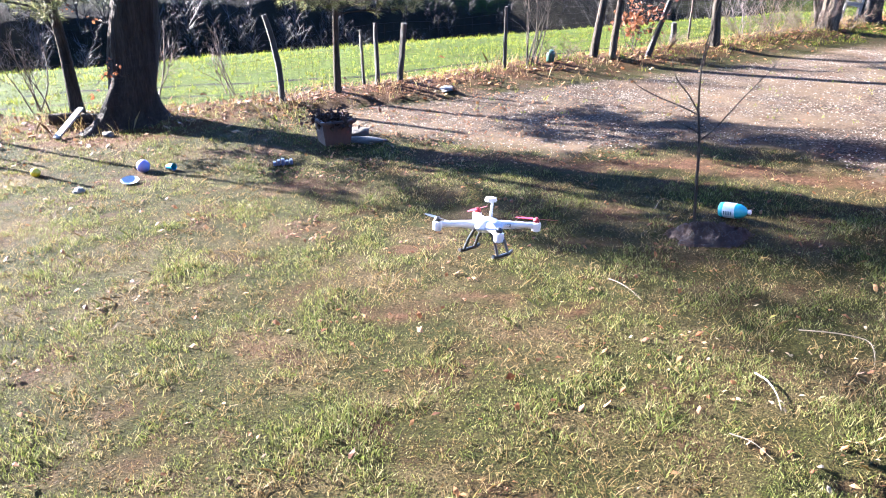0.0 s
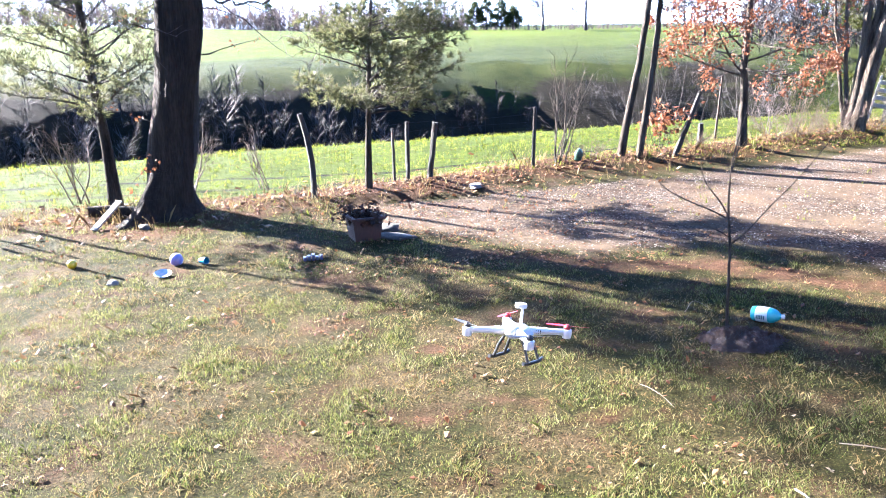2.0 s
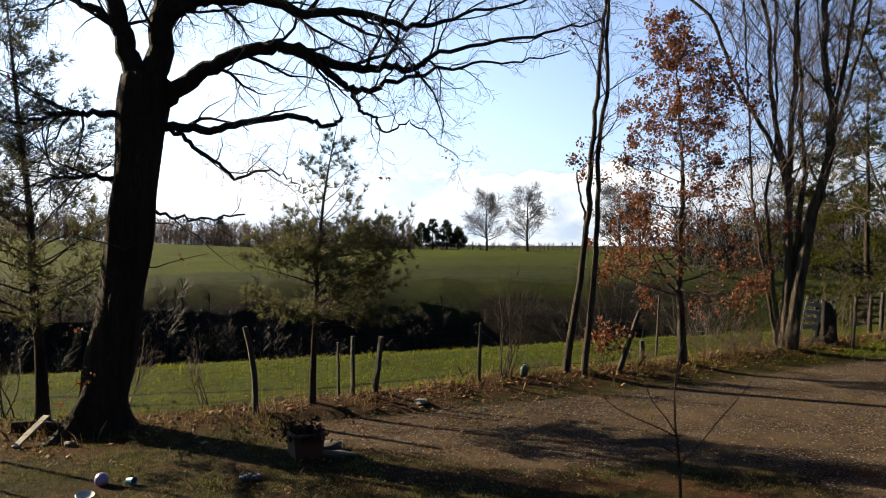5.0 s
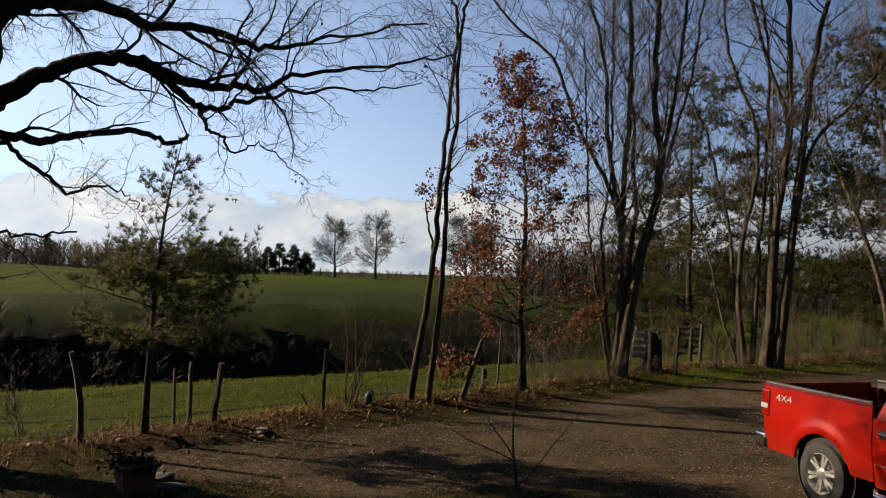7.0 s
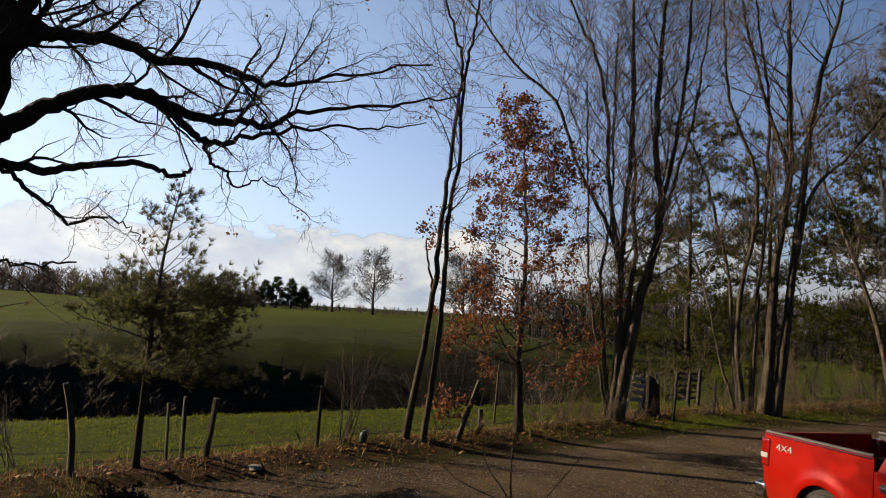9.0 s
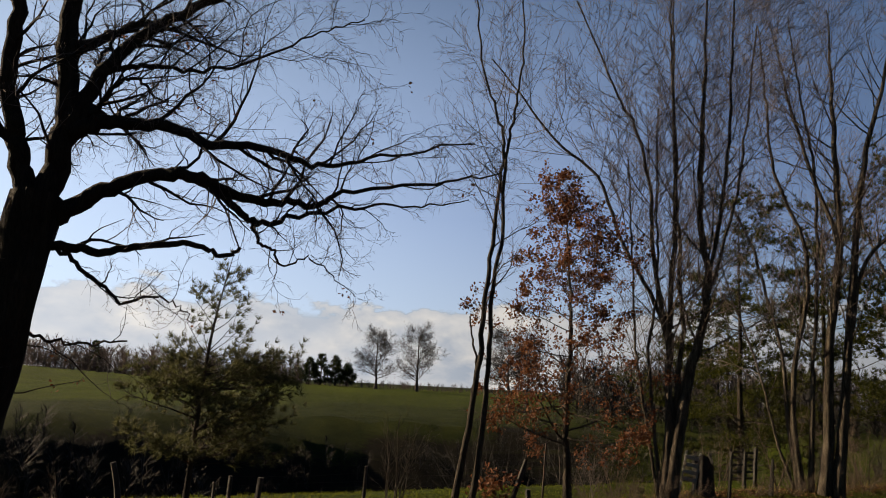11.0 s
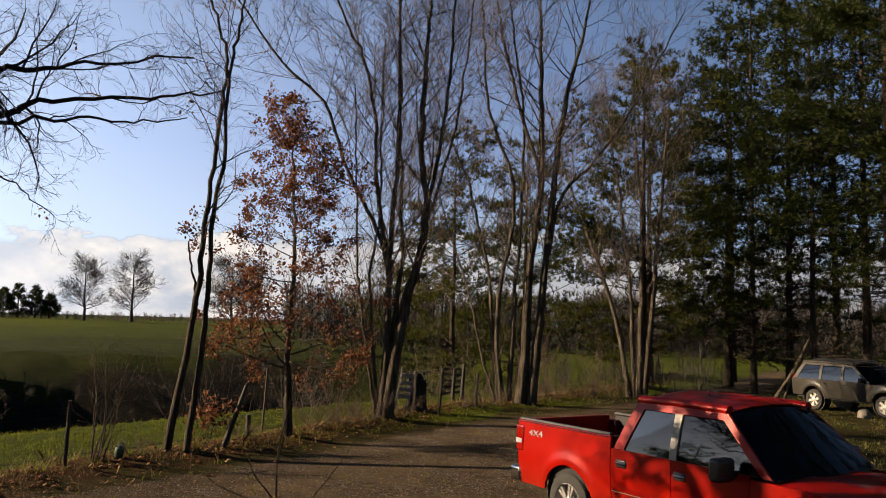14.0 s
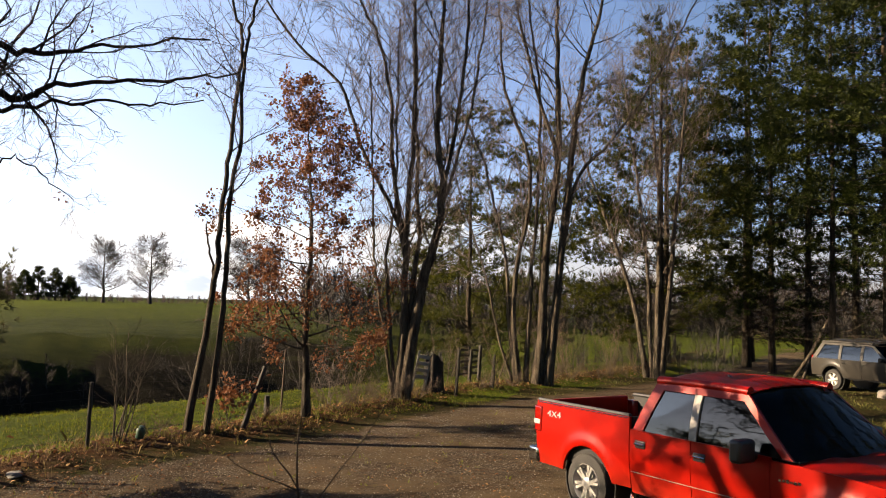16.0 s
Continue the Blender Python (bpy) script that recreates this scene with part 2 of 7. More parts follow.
        edge = [i for i in range(c)] + [i * c + c - 1 for i in range(1, r)] + [(r - 1) * c + j for j in range(c - 2, -1, -1)] + [i * c for i in range(r - 2, 0, -1)]
        rim = [(edge[i], edge[i - 1], edge[i - 1] + r * c, edge[i] + r * c) for i in range(len(edge))]
        self.add(np.concatenate([g.reshape(-1, 3), (g + np.asarray(thick)).reshape(-1, 3)]), fs + back + rim)

    def lathe(self, profile, sides=24, m=None):
        """profile: (radius, height) pairs turned about z."""
        a = np.arange(sides) * (2 * math.pi / sides)
        v = [(r * math.cos(q), r * math.sin(q), z) for r, z in profile for q in a]
        if m is not None:
            v = [tuple(m @ Vector(q)) for q in v]
        k = len(profile)
        fs = [(i * sides + j, i * sides + (j + 1) % sides, (i + 1) * sides + (j + 1) % sides, (i + 1) * sides + j) for i in range(k - 1) for j in range(sides)]
        fs += [tuple(range(sides - 1, -1, -1)), tuple((k - 1) * sides + j for j in range(sides))]
        self.add(v, fs)

    def mesh(self, name, material, smooth=True):
        me = bpy.data.meshes.new(name)
        me.from_pydata(np.concatenate(self.v).tolist() if self.v else [], [], [f for q in self.q for f in q.tolist()] + self.f)
        me.materials.append(material)
        if smooth:
            me.shade_smooth()
            me.set_sharp_from_angle(angle=radians(42))
        me.update()
        return me


def part(name, shape, material, parent=None, label="", smooth=True):
    ob = new(name, shape if isinstance(shape, bpy.types.Mesh) else shape.mesh(name, material, smooth))
    if parent:
        ob.parent = parent
    if label:
        tagged(ob, label)
    return ob


def thing(name, m, label, category, group="", kind=""):
    ob = new(name)
    ob.matrix_world = m
    ob.empty_display_size = 0.1
    return tagged(ob, label, category, group, kind)


def bevel(ob, width=0.01, segments=2):
    k = ob.modifiers.new("bevel", "BEVEL")
    k.width, k.segments, k.limit_method, k.angle_limit = width, segments, "ANGLE", radians(40)
    return ob


def spline(ctrl, k=6):
    """A smooth curve through the control points."""
    c = np.asarray(ctrl, float)
    c = np.vstack([2 * c[0] - c[1], c, 2 * c[-1] - c[-2]])
    out = []
    for i in range(1, len(c) - 2):
        for t in np.arange(k) / k:
            out.append(0.5 * (2 * c[i] + (c[i + 1] - c[i - 1]) * t + (2 * c[i - 1] - 5 * c[i] + 4 * c[i + 1] - c[i + 2]) * t * t
                              + (3 * c[i] - c[i - 1] - 3 * c[i + 1] + c[i + 2]) * t ** 3))
    out.append(c[-2])
    return np.array(out)


# ---------------------------------------------------------------- ground
EDGE_AT, EDGE_ALONG = np.array((-4.4, 18.26)), np.array((0.927, 0.375))
GRAVEL = np.array([(-1.4, 11.7), (0.2, 10.7), (1.9, 9.8), (3.5, 10.2), (4.8, 9.6), (5.7, 6.6), (5.4, 0), (5.5, -11), (12, -11), (11.6, 3.3), (11.8, 11), (16, 17.0),
                   (30, 23.4), (55, 39), (55, 41.5), (30, 26.2), (18, 21.2), (13.7, 20.0), (9.9, 18.1), (6.0, 15.8), (2.8, 14.5), (0, 13.3), (-1.6, 12.8)])
FENCE = np.array([(-33, 6.6), (-8.8, 11.33), (-2.2, 12.98), (0, 14.3), (1.76, 15.51), (3.85, 16.61), (6.6, 17.93), (10.12, 20.35), (12.65, 22.22), (16.72, 23.43), (26.4, 27.5), (44, 39.6)])


def soft(a, b, x):
    t = np.clip((x - a) / (b - a), 0, 1)
    return t * t * (3 - 2 * t)


def line_distance(x, y, line, closed=False):
    best = np.full(x.shape, 1e9)
    k = len(line)
    for i in range(k if closed else k - 1):
        a, b = line[i], line[(i + 1) % k]
        d = b - a
        t = np.clip(((x - a[0]) * d[0] + (y - a[1]) * d[1]) / (d @ d), 0, 1)
        best = np.minimum(best, np.hypot(x - a[0] - t * d[0], y - a[1] - t * d[1]))
    return best


def inside(x, y, poly):
    odd = np.zeros(x.shape, bool)
    for i in range(len(poly)):
        (x1, y1), (x2, y2) = poly[i - 1], poly[i]
        hit = ((y1 > y) != (y2 > y)) & (x < (x2 - x1) * (y - y1) / (y2 - y1 + 1e-12) + x1)
        odd ^= hit
    return odd


def ramble(x, y, size, seed):
    """Smooth cheap noise from a few sines."""
    r = np.random.RandomState(seed)
    out = np.zeros(np.shape(x))
    for k in range(7):
        a, p, w = r.rand() * 6.283, r.rand() * 6.283, (0.6 + 1.4 * r.rand()) * 6.283 / size
        out = out + np.sin((x * math.cos(a) + y * math.sin(a)) * w + p)
    return out / 3.5


def land(x, y):
    """Height of the ground: level yard, a pasture that drops into a valley, a steep far bank and a hill."""
    x, y = np.asarray(x, float), np.asarray(y, float)
    u = (x - EDGE_AT[0]) * EDGE_ALONG[0] + (y - EDGE_AT[1]) * EDGE_ALONG[1]
    s = -(x - EDGE_AT[0]) * EDGE_ALONG[1] + (y - EDGE_AT[1]) * EDGE_ALONG[0]
    valley = 1 - soft(36, 72, u)
    left = 1 - soft(-20, 60, u)
    s2 = s + 2.5 * ramble(x, y, 60, 5)
    cut = -10.0 * soft(0, 22, s) + 9.6 * soft(24, 45, s2)
    hill = (1.7 + 2.3 * left) * soft(36, 150, s) - 9 * soft(190, 420, s) + 7 * soft(420, 1500, s)
    near = 0.012 * ramble(x, y, 2.2, 3) + 0.018 * ramble(x, y, 7, 4)
    d = line_distance(x, y, FENCE)
    bank = 0.18 * np.exp(-(d / 0.9) ** 2) * soft(-6, 0, x)
    flat = inside(x, y, GRAVEL)
    z = valley * (cut + 0.15 * ramble(x, y, 9, 8) * soft(4, 20, s)) + hill * soft(-5, 30, s)
    z = z + near * np.where(flat, 0.35, 1) + bank * np.where(flat, 0.2, 1)
    return z - 0.6 * (soft(40, 200, x) * soft(0, 60, -y))


def rest(x, y):
    return float(land(np.array([x]), np.array([y]))[0])


BARE_SPOTS = [(-3.39, 9.43, 0.55), (-1.7, 10.29, 0.55), (-1.1, 8.76, 0.65), (-1.06, 7.34, 0.42), (0.66, 7.56, 0.5), (0.55, 5.67, 0.36), (1.13, 5.47, 0.32), (-0.15, 5.38, 0.3),
              (-1.02, 5.05, 0.26), (1.53, 6.8, 0.4), (-0.02, 6.71, 0.28), (2.2, 7.6, 0.45), (3.6, 6.6, 0.4)]


def bare(x, y):
    """How bare the lawn lies: worn red earth along the drive's edge and in round patches."""
    e = 0.60 * np.exp(-(line_distance(x, y, np.array([(0.3, 9.9), (2.1, 9.25), (3.2, 9.3), (4.1, 8.7), (5.4, 8.0)])) / 0.5) ** 2)
    for px, py, r in BARE_SPOTS:
        e = np.maximum(e, 0.54 * np.exp(-(((x - px) / (1.5 * r)) ** 2 + ((y - py) / r) ** 2)))
    return e


def build_ground():
    def axis(lo, hi, step, far):
        mid = list(np.arange(lo, hi + 1e-6, step))
        up, q, s = [], hi, step
        while q < far:
            s *= 1.13
            q += s
            up.append(q)
        down, q, s = [], lo, step
        while q > -far:
            s *= 1.13
            q -= s
            down.append(q)
        return np.array(down[::-1] + mid + up)
    xs, ys = axis(-9, 14, 0.17, 2600), axis(2, 22, 0.17, 2600)
    X, Y = np.meshgrid(xs, ys)
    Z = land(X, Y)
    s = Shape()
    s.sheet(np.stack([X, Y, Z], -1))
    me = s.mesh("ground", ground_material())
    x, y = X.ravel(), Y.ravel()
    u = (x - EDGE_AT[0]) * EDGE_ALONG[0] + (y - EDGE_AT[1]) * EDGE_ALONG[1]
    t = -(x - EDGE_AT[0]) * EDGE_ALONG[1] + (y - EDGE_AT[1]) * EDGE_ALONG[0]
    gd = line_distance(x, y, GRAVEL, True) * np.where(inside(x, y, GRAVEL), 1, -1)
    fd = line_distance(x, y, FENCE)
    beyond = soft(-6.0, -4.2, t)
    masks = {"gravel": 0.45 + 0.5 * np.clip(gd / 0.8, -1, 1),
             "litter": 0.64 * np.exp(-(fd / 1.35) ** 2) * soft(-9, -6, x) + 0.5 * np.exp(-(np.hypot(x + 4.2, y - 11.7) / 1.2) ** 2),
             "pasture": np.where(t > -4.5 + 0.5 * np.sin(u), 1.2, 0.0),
             # brush: dark growth with the valley's shade painted in, and the wheel ruts
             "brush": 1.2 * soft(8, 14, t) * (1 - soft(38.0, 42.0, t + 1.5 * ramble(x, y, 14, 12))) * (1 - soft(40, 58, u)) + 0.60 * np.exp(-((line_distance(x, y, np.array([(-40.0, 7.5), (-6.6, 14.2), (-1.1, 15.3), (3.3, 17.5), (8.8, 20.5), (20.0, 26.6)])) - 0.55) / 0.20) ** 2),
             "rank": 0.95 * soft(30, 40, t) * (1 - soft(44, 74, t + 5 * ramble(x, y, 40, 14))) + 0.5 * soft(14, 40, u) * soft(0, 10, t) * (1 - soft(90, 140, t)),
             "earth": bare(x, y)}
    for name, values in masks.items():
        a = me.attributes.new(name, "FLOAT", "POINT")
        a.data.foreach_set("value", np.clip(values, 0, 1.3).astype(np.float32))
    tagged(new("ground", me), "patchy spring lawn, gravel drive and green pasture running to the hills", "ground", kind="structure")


build_ground()


# ---------------------------------------------------------------- trees
def unit(v):
    return v / (math.sqrt(v[0] * v[0] + v[1] * v[1] + v[2] * v[2]) + 1e-9)


def spin(v):
    return v / (np.sqrt((v * v).sum(1))[:, None] + 1e-9)


def swerve(rng, d, angle):
    """A direction at that angle (degrees) from d, turned at random about it."""
    a, b, c = rng.normal(size=3)
    side = unit(np.array((d[1] * c - d[2] * b, d[2] * a - d[0] * c, d[0] * b - d[1] * a)))
    return d * math.cos(radians(angle)) + side * math.sin(radians(angle))


def bough(rng, p, d, length, segs, wander, up):
    x, y, z = (float(v) for v in p)
    a, b, c = (float(v) for v in d)
    pts, step = [(x, y, z)], length / segs
    for n0, n1, n2 in (rng.normal(size=(segs, 3)) * wander).tolist():
        a, b, c = a + n0, b + n1, c + n2 + up
        k = 1 / (math.sqrt(a * a + b * b + c * c) + 1e-9)
        a, b, c = a * k, b * k, c * k
        x, y, z = x + a * step, y + b * step, z + c * step
        pts.append((x, y, z))
    return np.array(pts)


def sprout(shapes, rng, pts, radii, level, spec, tips, start=0.25):
    """Side branches along a branch, down to twigs. shapes: one Shape a level; tips gathers the ends."""
    if level >= len(spec["count"]):
        return
    k = len(pts) - 1
    length = np.linalg.norm(np.diff(pts, axis=0), axis=1).sum()
    if level == len(spec["count"]) - 1 and level > 0:
        # the last order: forked straight twigs
        n = spec["count"][level]
        q = np.minimum((start + (1 - start) * (np.arange(n) + rng.rand(n)) / n) * k, k - 1e-3)
        j = q.astype(int)
        run = pts[j + 1] - pts[j]
        at = pts[j] + run * (q - j)[:, None]
        t = spec["angle"][level] * (0.7 + 0.6 * rng.rand(n)) * (math.pi / 180)
        d = spin(run) * np.cos(t)[:, None] + spin(np.cross(run, rng.normal(size=(n, 3)))) * np.sin(t)[:, None]
        d[:, 2] += spec["up"][level] * 2
        size = (np.minimum(spec["size"][level] * (0.55 + 0.6 * rng.rand(n)), length * 0.9))[:, None]
        end = at + d * size
        fork = at + d * size * (0.35 + 0.3 * rng.rand(n))[:, None]
        side = fork + spin(d + rng.normal(size=(n, 3)) * 0.45) * size * 0.55
        out = shapes[min(level, len(shapes) - 1)]
        out.cones(at, end, spec["least"])
        out.cones(fork, side, spec["least"] * 0.75)
        tips += [(e, v, level) for e, v in zip(end, spin(d))] + [(e, v, level) for e, v in zip(side, spin(side - fork))]
        return
    for i in range(spec["count"][level]):
        f = start + (1 - start) * (i + rng.rand()) / spec["count"][level]
        q = min(f * k, k - 1e-3)
        j = int(q)
        at = pts[j] + (pts[j + 1] - pts[j]) * (q - j)
        r0 = (radii[j] + (radii[j + 1] - radii[j]) * (q - j)) * spec["thin"][level]
        d = swerve(rng, unit(pts[j + 1] - pts[j]), spec["angle"][level] * (0.7 + 0.6 * rng.rand()))
        size = spec["size"][level] * (0.55 + 0.6 * rng.rand()) * (1 - spec.get("fade", 0.55) * f if spec.get("shrink", True) else 1)
        size = min(size, length * 0.9)
        r0 = min(max(r0, spec["least"]), spec.get("most", 9))
        segs = spec["segs"][level]
        sub = bough(rng, at, d, size, segs, spec["wander"][level], spec["up"][level])
        rr = np.linspace(r0, max(spec["least"] * 0.55, r0 * 0.2), segs + 1)
        shapes[min(level, len(shapes) - 1)].tube(sub, rr, 5 if r0 > 0.02 else 3, cap=False)
        tips.append((sub[-1], unit(sub[-1] - sub[-2]), level))
        if level == len(spec["count"]) - 1:
            tips.append((sub[segs // 2], unit(sub[-1] - sub[0]), level))
        sprout(shapes, rng, sub, rr, level + 1, spec, tips, 0.15)


BARE = dict(count=[13, 7, 4], thin=[0.55, 0.6, 0.6], angle=[34, 38, 42], size=[2.6, 1.0, 0.42], segs=[6, 4, 3], wander=[0.09, 0.12, 0.14],
            up=[0.09, 0.05, 0.03], least=0.0035)


def leaf_cards(tips, rng, per, size, spread, droop=0.2):
    """Small creased leaves round the branch tips: two triangles each."""
    out = Shape()
    n = len(tips) * per
    if not n:
        return out
    p = np.repeat(np.array([t[0] for t in tips]), per, 0)
    d = np.repeat(np.array([t[1] for t in tips]), per, 0)
    c = p + rng.normal(size=(n, 3)) * spread
    a = spin(d * 0.3 + rng.normal(size=(n, 3)) + np.array((0, 0, -droop)))
    b = spin(np.cross(a, rng.normal(size=(n, 3))))
    up = np.cross(a, b)
    s = (size * (0.6 + 0.8 * rng.rand(n)))[:, None]
    v = np.stack([c, c + a * s * 0.5 + b * s * 0.32 + up * s * 0.1, c + a * s, c + a * s * 0.5 - b * s * 0.32 + up * s * 0.1], 1).reshape(-1, 3)
    i = np.arange(n)[:, None] * 4
    out.add(v, np.concatenate([i + np.array([[0, 1, 2]]), i + np.array([[0, 2, 3]])]))
    return out


def needle_tufts(tips, rng, per, needles, length, width, spread, wind=(0, 0, 0)):
    """Bundles of needles fanned round the branch ends."""
    out = Shape()
    n = len(tips) * per
    p = np.repeat(np.array([t[0] for t in tips]), per, 0)
    d = np.repeat(np.array([t[1] for t in tips]), per, 0)
    c = np.repeat(p + rng.normal(size=(n, 3)) * spread, needles, 0)
    axis = np.repeat(spin(d + np.asarray(wind, float) + rng.normal(size=(n, 3)) * 0.35), needles, 0)
    m = n * needles
    t = np.radians(18 + 40 * rng.rand(m))[:, None]
    a = axis * np.cos(t) + spin(np.cross(axis, rng.normal(size=(m, 3)))) * np.sin(t)
    b = spin(np.cross(a, rng.normal(size=(m, 3)))) * width
    s = (length * (0.7 + 0.5 * rng.rand(m)))[:, None]
    out.add(np.stack([c - b, c + b, c + a * s], 1).reshape(-1, 3), np.arange(m * 3).reshape(-1, 3))
    return out


def stems_tree(name, base, stems, spec, seed, barkmat, label, category="tree", group="", leaves=None, twigmat=None, flare=1.5):
    """A tree of one or more stems, each (control points, radius at the foot, radius at the top), from its foot at base."""
    rng = np.random.RandomState(seed)
    root = thing(name, Matrix.Translation(base), label, category, group)
    twigs, small, tips = Shape(), Shape(), []
    for ctrl, r0, r1 in stems:
        pts = spline(np.asarray(ctrl, float), 5)
        k = len(pts)
        f = np.linspace(0, 1, k)
        pts[1:] += rng.normal(size=(k - 1, 3)) * 0.018 * np.minimum(1, f[1:, None] * 4)
        rr = r0 + (r1 - r0) * f ** 0.85
        rr = rr * (1 + (flare - 1) * np.exp(-f * 16))
        pts[0][2] -= 0.12
        s = Shape()
        s.tube(pts, rr, 10)
        part("trunk" if r0 > 0.05 else "stem", s, barkmat, root)
        if len(ctrl) > 3:
            sprout([twigs, small], rng, pts, rr, 0, spec, tips, spec.get("from", 0.35))
    if twigs.n:
        tagged(part("crown", twigs, twigmat or barkmat, root), kind="stuff")
    if small.n:
        tagged(part("twig_mass", small, twigmat or TWIG, root), kind="stuff")
    if leaves:
        kind, args, mat, lname = leaves
        level, gaps = args.pop("level", 1), args.pop("gaps", -9)
        pick = [t for t in tips if t[2] >= level and noise.noise(Vector(t[0]) * 3.6) > gaps]
        tagged(part(lname, (leaf_cards if kind == "leaf" else needle_tufts)(pick, rng, **args), mat, root, smooth=False), kind="stuff")
    return root


def rising(rng, lean, height, bend=0.25, k=5):
    """Control points of a stem that rises by height and leans by (x, y) at its top."""
    return [(lean[0] * (i / k) ** 1.2 + bend * rng.normal() * (0.3 if 0 < i else 0), lean[1] * (i / k) ** 1.2 + bend * rng.normal() * (0.3 if 0 < i else 0), height * i / k) for i in range(k + 1)]


def shifted(points, base):
    return [(x - base[0], y - base[1], z - base[2]) for x, y, z in points]


# the big oak beside the fence
def big_oak():
    base = (-4.2, 12.27, rest(-4.2, 12.27))
    rng = np.random.RandomState(7)
    root = thing("oak_tree", Matrix.Translation(base), "large bare oak with furrowed grey-brown trunk and long crooked limbs", "tree")
    trunk = spline(shifted([(-4.246, 12.265, -0.11), (-4.18, 12.287, 0.385), (-4.103, 12.32, 0.935), (-3.96, 12.364, 2.057), (-3.806, 12.408, 3.223), (-3.696, 12.43, 4.29), (-3.63, 12.452, 5.28)], base), 7)
    k, sides = len(trunk), 26
    f = np.linspace(0, 1, k)
    a = np.arange(sides) * 6.2832 / sides
    core = 0.345 - 0.03 * f + 0.44 * np.exp(-f * 14) + 0.05 * np.exp(-((f - 1) / 0.12) ** 2)
    ridge = 0.10 * np.exp(-f * 7)[:, None] * np.cos(5 * a + 0.8)[None, :] + 0.022 * np.sin(9 * a)[None, :] + 0.035 * np.sin(3 * a[None, :] + 11 * f[:, None]) + 0.03 * np.sin(2 * a[None, :] - 23 * f[:, None])
    s = Shape()
    s.tube(trunk, core[:, None] * (1 + ridge * 2), sides)
    part("trunk", s, OAK_BARK, root)
